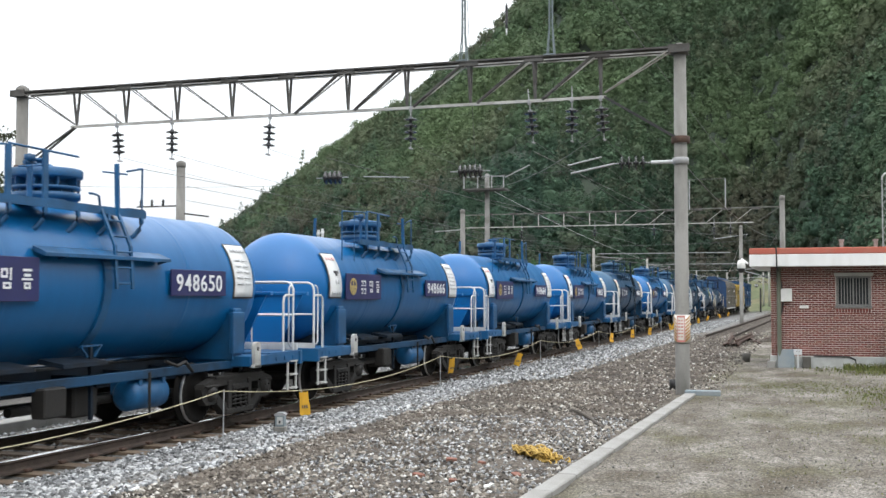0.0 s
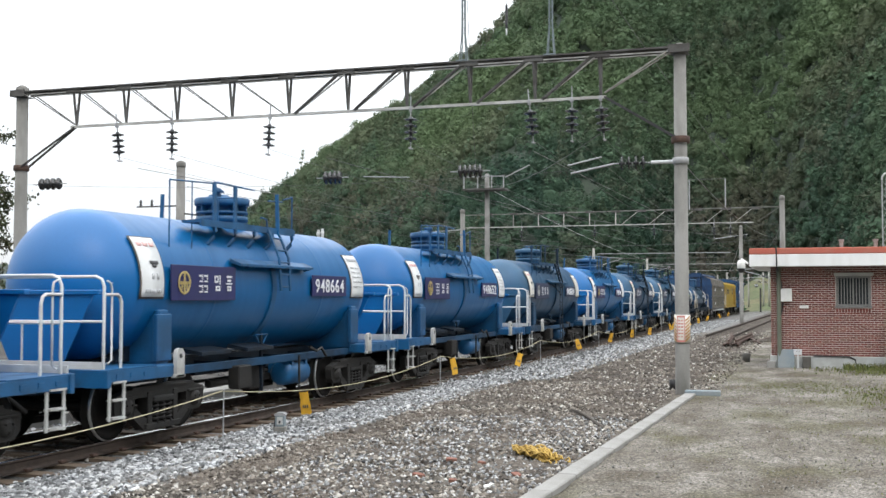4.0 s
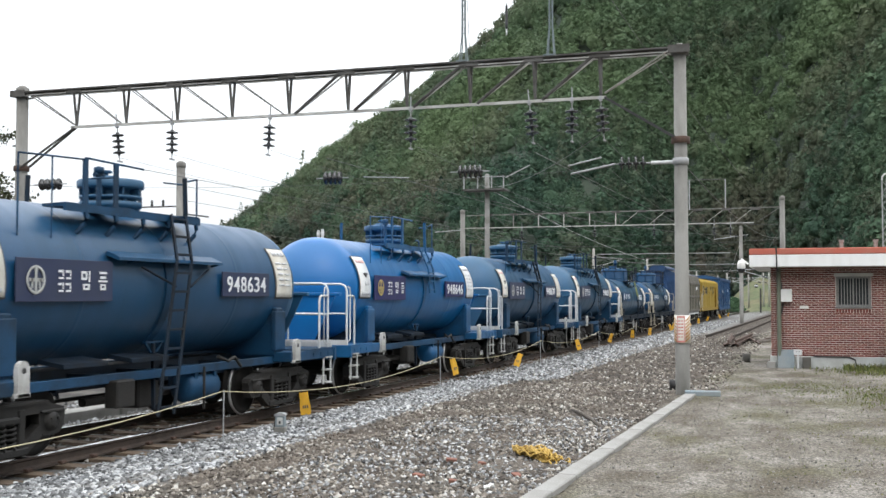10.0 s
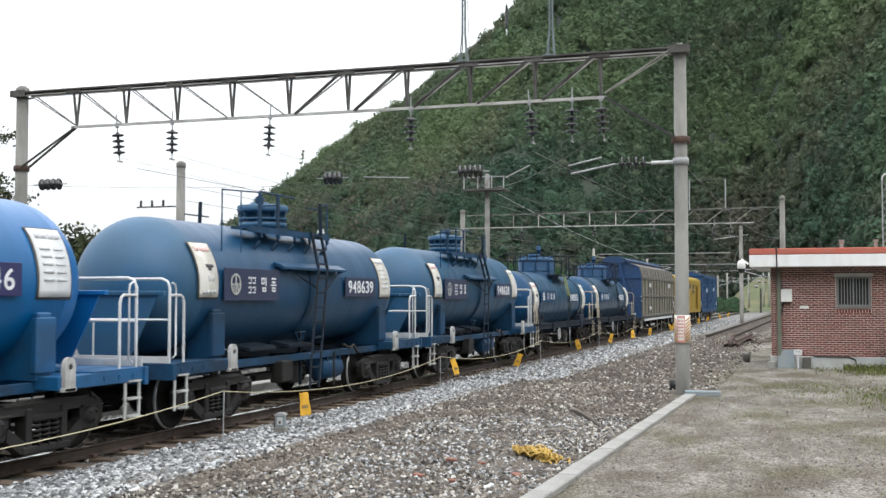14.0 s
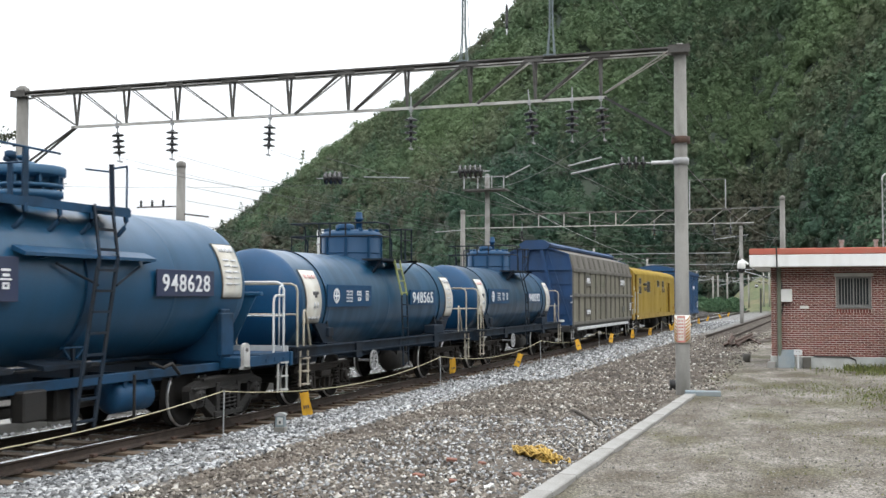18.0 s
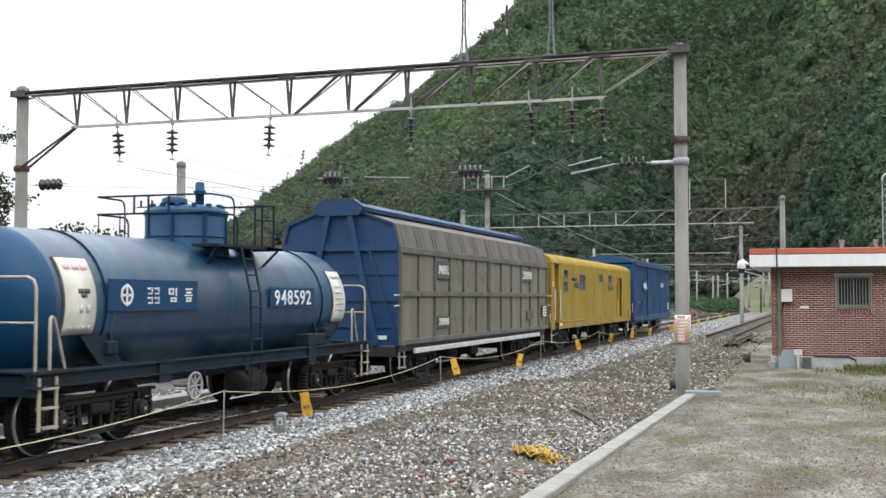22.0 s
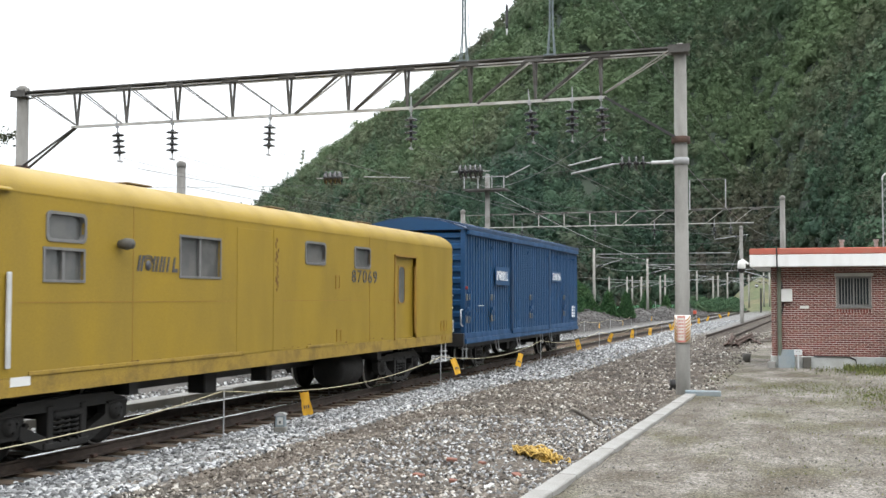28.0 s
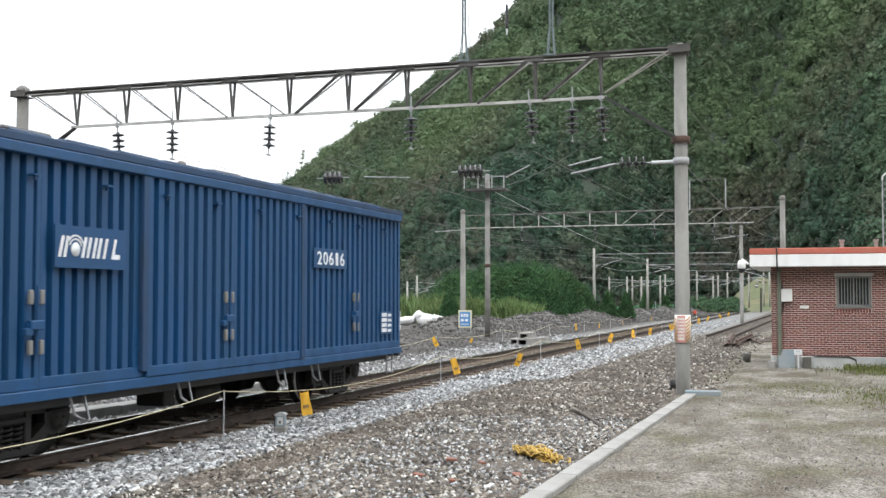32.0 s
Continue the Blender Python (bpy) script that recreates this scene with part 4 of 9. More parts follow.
def build_portal():
    concrete_pole("portal_pole", "tall tapered concrete portal pole with warning wrap", -2.32, PY, 0.03, 6.58, 0.135, 0.115)
    concrete_pole("portal_pole", "tall tapered concrete portal pole beyond the train", -17.24, PY, -0.1, 6.66, 0.155, 0.13)
    t = thing("portal_beam", "weathered steel lattice beam spanning the tracks", "gantry beam", pose(0, PY, 0))
    xs = [-15.75, -14.45, -13.15, -11.8, -10.45, -9.1, -7.8, -6.45, -5.12, -3.82]
    dy = 0.12
    for q in (-dy, dy):
        part("top_chord", angle_bar(Shape(), (-17.12, q, PORTAL_TOP), (-2.3, q, PORTAL_TOP), 0.085), M["truss"], t)
    part("bottom_chord", Shape().bar((-15.9, 0, PORTAL_LOW), (-3.72, 0, PORTAL_LOW), 0.055, 0.055), M["pale_truss"], t)
    for x in xs:
        for q in (-dy, dy):
            part("hanger_bar", Shape().bar((x - 0.01, q, PORTAL_TOP - 0.02), (x, 0, PORTAL_LOW + 0.03), 0.05, 0.03), M["truss"], t)
        part("gusset_plate", Shape().box(x - 0.2, x + 0.2, -dy - 0.02, -dy - 0.008, PORTAL_TOP - 0.085, PORTAL_TOP + 0.02), M["truss"], t)
        part("batten", Shape().box(x - 0.04, x + 0.04, -dy, dy, PORTAL_TOP - 0.03, PORTAL_TOP - 0.018), M["truss"], t)
    for a, b in list(zip(xs[:5], xs[1:5])):
        for q in (-dy, dy):
            part("diagonal", Shape().bar((a + 0.1, q, PORTAL_TOP - 0.04), (b - 0.12, q * 0.2, PORTAL_LOW + 0.02), 0.055, 0.014), M["truss"], t)
    # pale far bar, dark near bar and flange: the L section's shading as colour
    for a, b in zip(xs[4:], xs[5:]):
        for q in (-dy, dy):
            part("diagonal", Shape().bar((a + 0.14, q * 0.2, PORTAL_LOW + 0.02), (b - 0.14, q, PORTAL_TOP - 0.04), 0.03 if q > 0 else 0.05, 0.03), M["pale_truss"] if q > 0 else M["truss"], t)
        part("diagonal_flange", Shape().bar((a + 0.155, -dy * 0.2, PORTAL_LOW + 0.0), (b - 0.125, -dy, PORTAL_TOP - 0.06), 0.012, 0.03), M["truss"], t)
    for q in (-dy, dy):
        part("end_diagonal", Shape().bar((-17.0, q, PORTAL_TOP - 0.03), (-15.8, q * 0.2, PORTAL_LOW + 0.05), 0.055, 0.014), M["truss"], t)
        part("end_diagonal", Shape().bar((-2.5, q, PORTAL_TOP - 0.03), (-3.75, q * 0.2, PORTAL_LOW + 0.08), 0.06, 0.014), M["pale_truss"], t)
        part("chord_plate", Shape().bar((-17.1, q, PORTAL_TOP - 0.065), (-2.32, q, PORTAL_TOP - 0.065), 0.035, 0.02), M["pale_truss"], t)
        part("knee_brace", Shape().bar((-15.8, q * 0.2, PORTAL_LOW - 0.02), (-17.2, q, 4.8), 0.07, 0.02), M["truss"], t)
        part("knee_brace", Shape().bar((-3.75, q * 0.2, PORTAL_LOW), (-2.38, q, 4.84), 0.05, 0.04), M["black"], t)
    for x in (-17.24, -2.32):
        part("pole_band", Shape().lathe([(0.165, 4.74), (0.175, 4.75), (0.175, 4.86), (0.165, 4.87)], (x, 0, 0), n=20), M["rusty"], t, "rusty pole clamp band")
        part("top_collar", Shape().box(x - 0.16, x + 0.16, -0.2, 0.2, PORTAL_TOP - 0.1, PORTAL_TOP - 0.085).box(x - 0.2, x + 0.2, -0.19, -0.17, PORTAL_TOP - 0.1, PORTAL_TOP + 0.05), M["truss"], t)
    # lattice masts that stand on the beam
    for x in (-6.59, -4.8):
        m = thing("feeder_mast", "slim galvanised lattice mast standing on the portal", "mast", pose(x, PY, PORTAL_TOP + 0.045))
        w = 0.07
        for sx in (-1, 1):
            for sy in (-1, 1):
                part("leg", Shape().bar((sx * w, sy * w, 0), (sx * 0.03, sy * 0.03, 0.55), 0.018, 0.018).bar((sx * 0.03, sy * 0.03, 0.55), (sx * 0.024, sy * 0.024, 3.2), 0.018, 0.018), M["mast_steel"], m)
        for i in range(22):
            z = 0.06 + 0.14 * i
            k = max(0.027, w - (w - 0.03) * z / 0.55)
            q = 1 if i % 2 else -1
            part("lacing", Shape().bar((-k * q, -k, z), (k * q, -k, z + 0.13), 0.014, 0.005), M["mast_steel"], m)
        part("foot_plate", Shape().box(-0.12, 0.12, -0.16, 0.16, -0.03, 0.0), M["mast_steel"], m)
    for x, lean in ((-14.69, -6), (-13.28, 0), (-10.9, 3), (-7.72, 0), (-5.24, -6), (-4.39, 0), (-3.83, -5)):
        insulator("", x, PY, PORTAL_LOW - 0.04, group="insulators along the portal", lean=lean)
    # steady arms reaching from the poles
    arm = thing("steady_arm", "galvanised tube arm bracketed to the concrete pole", "bracket", pose(-2.32, PY, 4.4))
    part("pole_clip", Shape().lathe([(0.135, -0.06), (0.15, -0.05), (0.15, 0.06), (0.135, 0.07)], (0, 0, 0), n=18), M["steel"], arm)
    part("tube", Shape().rod((-0.15, 0, 0), (-0.55, 0, 0), 0.035), M["white"], arm)
    part("rod", Shape().rod((-0.5, 0, 0), (-0.7, 0, 0), 0.014), M["steel"], arm)
    part("rod", Shape().rod((-1.25, 0, 0.0), (-2.1, 0.0, -0.16), 0.02), M["steel"], arm)
    part("stay", Shape().rod((-1.5, 0, 0.14), (-2.15, 0.0, 0.0), 0.016), M["steel"], arm)
    strain_insulator(-3.5, -2.96, PY, 4.4)
    strain_insulator(-9.66, -9.24, PY, 4.33)
    strain_insulator(-6.72, -6.2, PY, 4.36, 5)
    r = solid("pull_off_rod", Shape().rod((-8.75, PY, 4.33), (-7.75, PY, 4.28), 0.011), M["steel"], "thin galvanised pull-off rod between wires", "rod")
    strain_insulator(-16.75, -16.15, PY, 4.42)
    solid("ground_strip", Shape().tube([(-6.75, 9.4, -0.08), (-6.9, 10.6, -0.085), (-6.95, 11.8, -0.09), (-7.05, 13.0, -0.1)], 0.02, 6), M["concrete"], "flat grey strip half buried in ballast", "strip")


build_portal()


def warning_wrap():
    """Striped cloth with a notice round the near portal pole."""
    t = thing("warning_wrap", "orange and white striped warning wrap with red notice", "warning sign", pose(-2.32, PY, 1.0))
    part("cloth", Shape().lathe([(0.142, 0.0), (0.15, 0.0), (0.149, 0.52), (0.141, 0.52)], (0, 0, 0), n=24), M["plate_old"], t)

    def curved(r, a0, a1, z0, z1, lift=0.0, n=5):
        s = Shape()
        ang = [a0 + (a1 - a0) * k / n for k in range(n + 1)]
        low = [(r * math.cos(a), r * math.sin(a), z0 + lift * k / n) for k, a in enumerate(ang)]
        high = [(r * math.cos(a), r * math.sin(a), z1 + lift * k / n) for k, a in enumerate(ang)]
        return s.add(low + high, [(k, k + 1, n + 2 + k, n + 1 + k) for k in range(n)])

    for i in range(7):
        z = 0.02 + 0.062 * i
        part("stripe", curved(0.153, -1.08, -0.3, z, z + 0.034, 0.09), M["stripe_orange"], t)
        part("stripe", curved(0.153, -2.2, -2.95, z, z + 0.034, 0.09), M["stripe_orange"], t)
    part("border", curved(0.1535, -2.12, -1.12, 0.015, 0.505), M["stripe_pink"], t, "faded pinkish border")
    part("notice", curved(0.155, -2.0, -1.24, 0.05, 0.47), M["plate_old"], t, "white notice panel")
    for i, (z, w) in enumerate(((0.4, 0.17), (0.34, 0.2), (0.28, 0.2), (0.22, 0.17), (0.16, 0.2), (0.1, 0.14))):
        for k in range(2):
            a = -1.93 + k * 0.33
            part("print", curved(0.157, a, a + w * 1.3, z, z + 0.028, 0.0, 2), M["stripe_pink"], t, "illegible red print")


warning_wrap()


def build_far_lines():
    """The next portal, the lone masts, and the poles of the yard throat."""
    y2, top, low = 56.8, 6.21, 5.52
    concrete_pole("portal_pole", "concrete pole of the second portal", -17.64, y2, -0.05, 6.45, 0.15, 0.12)
    concrete_pole("portal_pole", "concrete pole of the second portal behind the hut", -1.35, y2, 0.0, 6.75, 0.15, 0.12)
    t = thing("portal_beam", "second steel lattice beam further along the line", "gantry beam", pose(0, y2, 0))
    part("chord", Shape().bar((-17.5, 0, top - 0.02), (-1.4, 0, top + 0.05), 0.05, 0.045), M["mid_truss"], t)
    part("chord", Shape().bar((-17.5, 0, low), (-2.7, 0, low), 0.04, 0.05), M["pale_truss"], t)
    for i in range(6):
        x = -16.2 + 1.345 * i
        part("post", Shape().bar((x, 0, low), (x, 0, top), 0.05, 0.05), M["pale_truss"] if i > 1 else M["mid_truss"], t)
        part("joint_plate", Shape().box(x - 0.2, x + 0.2, -0.04, 0.04, top - 0.06, top + 0.05), M["truss"], t, "dark bolted joint plate")
        if i < 5:
            part("diagonal", Shape().bar((x + 0.1, 0.02, top), (x + 1.1, 0.02, low), 0.03, 0.02), M["truss"], t)
    for i in range(5):
        x = -9.19 + 1.395 * i
        part("diagonal", Shape().bar((x, 0, low), (x + 0.87, 0, top), 0.04, 0.025), M["pale_truss"], t)
        part("post", Shape().bar((x - 0.1, 0.02, low), (x - 0.1, 0.02, low + 0.32), 0.04, 0.04), M["truss"], t)
        part("joint_plate", Shape().box(x + 0.8, x + 1.25, -0.04, 0.04, top - 0.06, top + 0.06), M["truss"], t, "dark bolted joint plate")
    part("diagonal", Shape().bar((-2.5, 0, low + 0.05), (-1.5, 0, top), 0.04, 0.025), M["mid_truss"], t)
    for x in (-14.4, -10.55, -7.54, -4.59, -3.8):
        insulator("", x, y2, low - 0.05, 3, "insulators along the second portal")
    part("side_arm", Shape().bar((-19.2, 0, 5.35), (-17.5, 0, 5.45), 0.05, 0.05), M["steel"], t)
    for x in (-5.78, -4.03):
        part("upright", Shape().bar((x, 0, top), (x, 0, top + 1.5), 0.06, 0.06), M["steel"], t)
    part("tie_wire", Shape().rod((-5.78, 0, top + 1.5), (-4.03, 0, top + 1.5), 0.015, n=5), M["wire"], t)
    # curved-top mast at the yard's edge
    m = thing("lamp_mast", "pale galvanised lattice mast with a curved top", "mast", pose(3.3, 56.8, 0.0))
    for x in (-0.1, 0.1):
        part("leg", Shape().rod((x, 0, -0.2), (x, 0, 7.5), 0.03, n=6), M["steel"], m)
    for i in range(20):
        part("lacing", lambda: Shape().bar((-0.1, 0, 0), (0.1, 0, 0.3), 0.02, 0.02), M["steel"], m, key="mast_lacing", at=pose(0, 0, 1.4 + 0.3 * i, 0, 0, 180 * (i % 2)))
    part("curved_top", Shape().tube([(-0.1, 0, 7.4), (-0.08, 0, 7.58), (0.02, 0, 7.7), (0.2, 0, 7.74), (0.6, 0, 7.74)], 0.045, 8), M["white"], m)
    # pole with a work platform between the portals
    m = thing("switch_mast", "grey steel mast with insulators and a small platform", "mast", pose(-15.05, 52.5, 0.1))
    part("shaft", Shape().lathe([(0.0, -0.2), (0.14, -0.2), (0.13, 2.0), (0.115, 7.75), (0.0, 7.8)], (0, 0, 0), n=14), M["mid_truss"], m)
    part("platform", Shape().box(-1.1, 1.0, -0.5, 0.5, 6.95, 7.03), M["truss"], m)
    for x in (-1.05, -0.35, 0.35, 0.95):
        part("post", Shape().bar((x, -0.45, 7.0), (x, -0.45, 7.65), 0.05, 0.05), M["steel"], m)
    part("crossbar", Shape().bar((-1.1, -0.45, 7.6), (1.0, -0.45, 7.6), 0.05, 0.05), M["steel"], m)
    part("collar", Shape().lathe([(0.12, 3.2), (0.15, 3.22), (0.15, 3.36), (0.12, 3.38)], (0, 0, 0), n=14), M["rusty"], m)
    part("long_arm", Shape().bar((1.0, -0.3, 7.55), (2.2, -0.3, 8.1), 0.05, 0.05), M["steel"], m)
    # white twin pipe post with a stay, beyond the train
    tp = thing("stayed_post", "white twin pipe post with a slanting stay", "post", pose(-18.25, 40.0, -0.1))
    for x, z in ((-0.085, 4.58), (0.085, 4.62)):
        part("pipe", Shape().rod((x, 0, -0.2), (x, 0, z), 0.055, n=12).lathe([(0.07, z - 0.22), (0.075, z - 0.2), (0.075, z - 0.12), (0.055, z - 0.1)], (x, 0, 0), n=12), M["white"], tp)
    for z in (1.2, 2.6, 4.0):
        part("clamp", Shape().box(-0.16, 0.16, -0.065, 0.065, z, z + 0.06, 0.008), M["steel"], tp)
    part("stay", Shape().rod((0.12, 0, 4.05), (2.3, 0, 0.0), 0.035, n=8), M["white"], tp)
    # lone concrete pole beyond the train
    p = concrete_pole("line_pole", "round concrete line pole with a low crossarm", -20.83, 34.0, -0.1, 6.53, 0.17, 0.15)
    part("crossarm", Shape().bar((-1.75, 0, 5.12), (-0.1, 0, 5.12), 0.04, 0.05), M["truss"], p)
    for x in (-1.6, -1.15, -0.7):
        part("pin_insulator", Shape().lathe([(0.0, 0.0), (0.035, 0.0), (0.05, 0.06), (0.03, 0.1), (0.05, 0.13), (0.03, 0.22), (0, 0.23)], (x, 0, 5.14), n=10), M["porcelain"], p)
    part("side_bracket", Shape().bar((0.1, 0, 4.85), (1.1, 0, 4.72), 0.05, 0.05), M["black"], p)
    # rows of thin poles towards the hill
    for x, y, h in ((-17.2, 92, 6.0), (-16.0, 115, 5.9), (-26.0, 150, 4.7), (-23.6, 150, 4.7), (-23.2, 152, 4.8), (-21.7, 150, 4.7), (-19.2, 150, 4.8), (-18.8, 152, 5.0), (-16.5, 160, 5.8), (-15.4, 160, 5.6),
                    (-13.6, 165, 5.0), (-12.9, 165, 5.1), (-11.6, 165, 5.5), (-8.9, 170, 5.3), (-6.8, 170, 5.6), (-6.0, 170, 5.6), (-3.0, 92, 5.0), (-39.2, 110, 4.2), (-41.0, 112, 3.6)):
        p = thing("line_pole", "slender weathered concrete pole along the far tracks", "pole", pose(x, y, -0.1), "far line poles")
        part("shaft", Shape().lathe([(0, -0.2), (0.14, -0.2), (0.1, h), (0, h + 0.02)], (0, 0, 0), n=10), M["pale_concrete"], p)
        side = 1 if x < XC else -1
        part("cantilever", Shape().rod((0, 0, h - 1.6), (side * 2.4, 0, h - 0.9), 0.035, n=6).rod((0, 0, h - 0.7), (side * 2.3, 0, h - 0.85), 0.025, n=6), M["steel"], p)
        part("cantilever_insulator", Shape().rod((side * 0.3, 0, h - 1.52), (side * 0.75, 0, h - 1.38), 0.07, n=8), M["porcelain"], p)
    # far cross beams
    for y, x0, x1, z in ((92, -16.9, -6.2, 5.42), (126, -17.6, -3.4, 5.5)):
        b = thing("portal_beam", "distant steel crossbeam over the tracks", "gantry beam", pose(0, y, 0))
        part("chord", Shape().bar((x0, 0, z), (x1, 0, z), 0.06, 0.06), M["steel"], b)
        part("chord", Shape().bar((x0, 0, z - 0.4), (x1, 0, z - 0.4), 0.05, 0.05), M["truss"], b)
        for i in range(12):
            x = x0 + (x1 - x0) * (i + 0.5) / 12
            part("post", Shape().bar((x, 0, z - 0.4), (x, 0, z), 0.035, 0.035), M["truss"], b)
    # pole by the crossing, and the small round signal
    p = concrete_pole("line_pole", "grey concrete pole beside the far track", -4.9, 84.0, -0.1, 7.0, 0.15, 0.12)
    part("steady", Shape().rod((0.5, 0, 6.5), (-1.9, 0, 6.2), 0.03, n=6), M["steel"], p)
    for dx in (-0.35, 0.0, 0.3):
        part("post_insulator", Shape().lathe([(0.03, 0), (0.09, 0.05), (0.03, 0.1), (0.09, 0.15), (0.03, 0.2), (0.09, 0.25), (0.03, 0.3)], (dx, 0, 6.2), n=10), M["porcelain"], p)
    s = thing("track_signal", "small black post signal with round white marker", "signal", pose(-6.2, 146.0, 0.0))
    part("post", Shape().rod((0, 0, -0.2), (0, 0, 3.0), 0.11, n=10), M["black"], s)
    part("marker_disc", Shape().lathe([(0, -0.03), (0.24, -0.03), (0.24, 0.03), (0, 0.03)], (-0.5, 0, 3.3), "y", 18), M["black"], s)
    part("white_bar", Shape().box(-0.71, -0.29, -0.05, -0.035, 3.24, 3.38), M["letter"], s)


build_far_lines()


def wire(name, label, pts, r=0.007, mat="wire"):
    return solid(name, Shape().tube(pts, r, 5), M[mat], label, "wire")


def sag(a, b, drop, n=9):
    a, b = Vector(a), Vector(b)
    return [a.lerp(b, i / (n - 1)) - Vector((0, 0, drop * 4 * (i / (n - 1)) * (1 - i / (n - 1)))) for i in range(n)]


def build_wires():
    for x in (-14.69, -13.28, -10.9, -7.72, -5.24, -4.39, -3.83):
        wire("messenger_wire", "thin overhead wire carried by the insulators", sag((x, PY, 4.98), (x + (0.5 if x < -9 else -0.5), 56.8, 4.95), 0.3), 0.004)
    for x, z in ((XC + 0.1, 4.75), (-4.9, 4.7), (-13.9, 4.7)):
        wire("contact_wire", "copper contact wire over the track", [(x - 0.25, PY, z), (x + 0.2, 56.8, z), (x, 92, z), (x + 1.5, 170, z)], 0.007)
    wire("feeder_wire", "thin feeder wire high over the yard", sag((-6.59, PY, 9.6), (-15.0, -14, 9.2), 0.3), 0.003, "wire")
    wire("feeder_wire", "thin feeder wire falling towards the near pole", sag((-4.8, PY, 9.5), (-2.2, 56.0, 6.6), 0.4), 0.008, "wire")
    wire("feeder_wire", "thin feeder wire from the mast to the far portal", sag((-6.59, PY, 9.5), (-15.6, 52.5, 7.9), 0.5), 0.008, "wire")
    wire("feeder_wire", "thin feeder wire slung between the two masts", sag((-6.59, PY, 9.68), (-4.8, PY, 9.68), 0.3), 0.006, "wire")
    drop = thing("feeder_insulator", "long dark rod insulator hanging from the feeder", "insulator", pose(-5.7, PY, 7.05))
    part("rod", Shape().lathe([(0, 0.12), (0.022, 0.13)] + [(0.032 if j % 2 else 0.022, 0.16 + 0.025 * j) for j in range(18)] + [(0.0, 0.63)], (0, 0, 0), n=10), M["porcelain_dark"], drop)
    part("end_cap", Shape().rod((0, 0, 0.0), (0, 0, 0.13), 0.016, n=8), M["white"], drop, "pale metal end fitting")
    part("hanger_wire", Shape().rod((0, 0, 0.62), (0, 0, 2.33), 0.005, n=5), M["wire"], drop)
    wire("span_wire", "pale cross-span wire between the poles", sag((-17.1, PY, 4.42), (-2.4, PY, 4.4), 0.22, 15), 0.0035, "wire")
    wire("span_wire", "cross-span wire between the far poles", sag((-17.6, 56.8, 4.7), (-1.4, 56.8, 4.7), 0.25, 11), 0.009, "wire")
    wire("span_wire", "cross-span wire between the distant poles", sag((-17.4, 92, 4.9), (-3.0, 92, 4.9), 0.25, 11), 0.012, "wire")
    for z in (5.7, 5.2, 4.4):
        wire("line_wire", "slack line wire along the yard", sag((-20.6, 34, z), (-17.6, 90, z + 0.6), 0.5), 0.008, "wire")
    for a, b in (((-15.6, 52.3, 7.4), (-3.83, PY, 5.0)), ((-15.6, 52.3, 7.2), (-1.4, 56.8, 5.4)), ((-17.6, 56.8, 6.0), (-30, 118, 4.8)), ((-1.4, 56.8, 5.8), (-3.0, 92, 6.2)), ((-2.3, PY, 4.4), (-1.4, 56.8, 4.8))):
        wire("line_wire", "slack line wire crossing the yard", sag(a, b, 0.5), 0.008, "wire")

    for k, (xa, ya, za, xb, yb, zb) in enumerate(((-17.2, 92, 5.4, -16.0, 115, 5.5), (-17.2, 92, 4.6, -16.0, 115, 4.7), (-16.0, 115, 5.3, -16.5, 160, 5.2), (-26.0, 150, 4.3, -13.6, 165, 4.6),
                                                  (-23.6, 150, 4.0, -8.9, 170, 4.5), (-18.8, 152, 4.4, -6.0, 170, 5.0), (-1.4, 56.8, 5.3, -8.9, 170, 4.9), (-4.9, 84, 6.0, -11.6, 165, 5.0),
                                                  (-17.2, 92, 5.0, -3.0, 92, 4.6), (-16.0, 115, 4.9, -4.0, 120, 4.9), (-17.6, 56.8, 5.2, -17.2, 92, 5.3), (-15.05, 52.5, 7.2, -16.0, 115, 5.6),
                                                  (-15.05, 52.5, 6.6, -4.9, 84, 6.3), (-30, 150, 4.6, -12.9, 165, 4.4))):
        wire("line_wire", "slack weathered line wire over the far tracks", sag((xa, ya, za), (xb, yb, zb), 0.35), 0.014, "wire_light" if k % 2 else "wire")


build_wires()


# ---------------------------------------------------------------- the brick hut
HY = 30.07


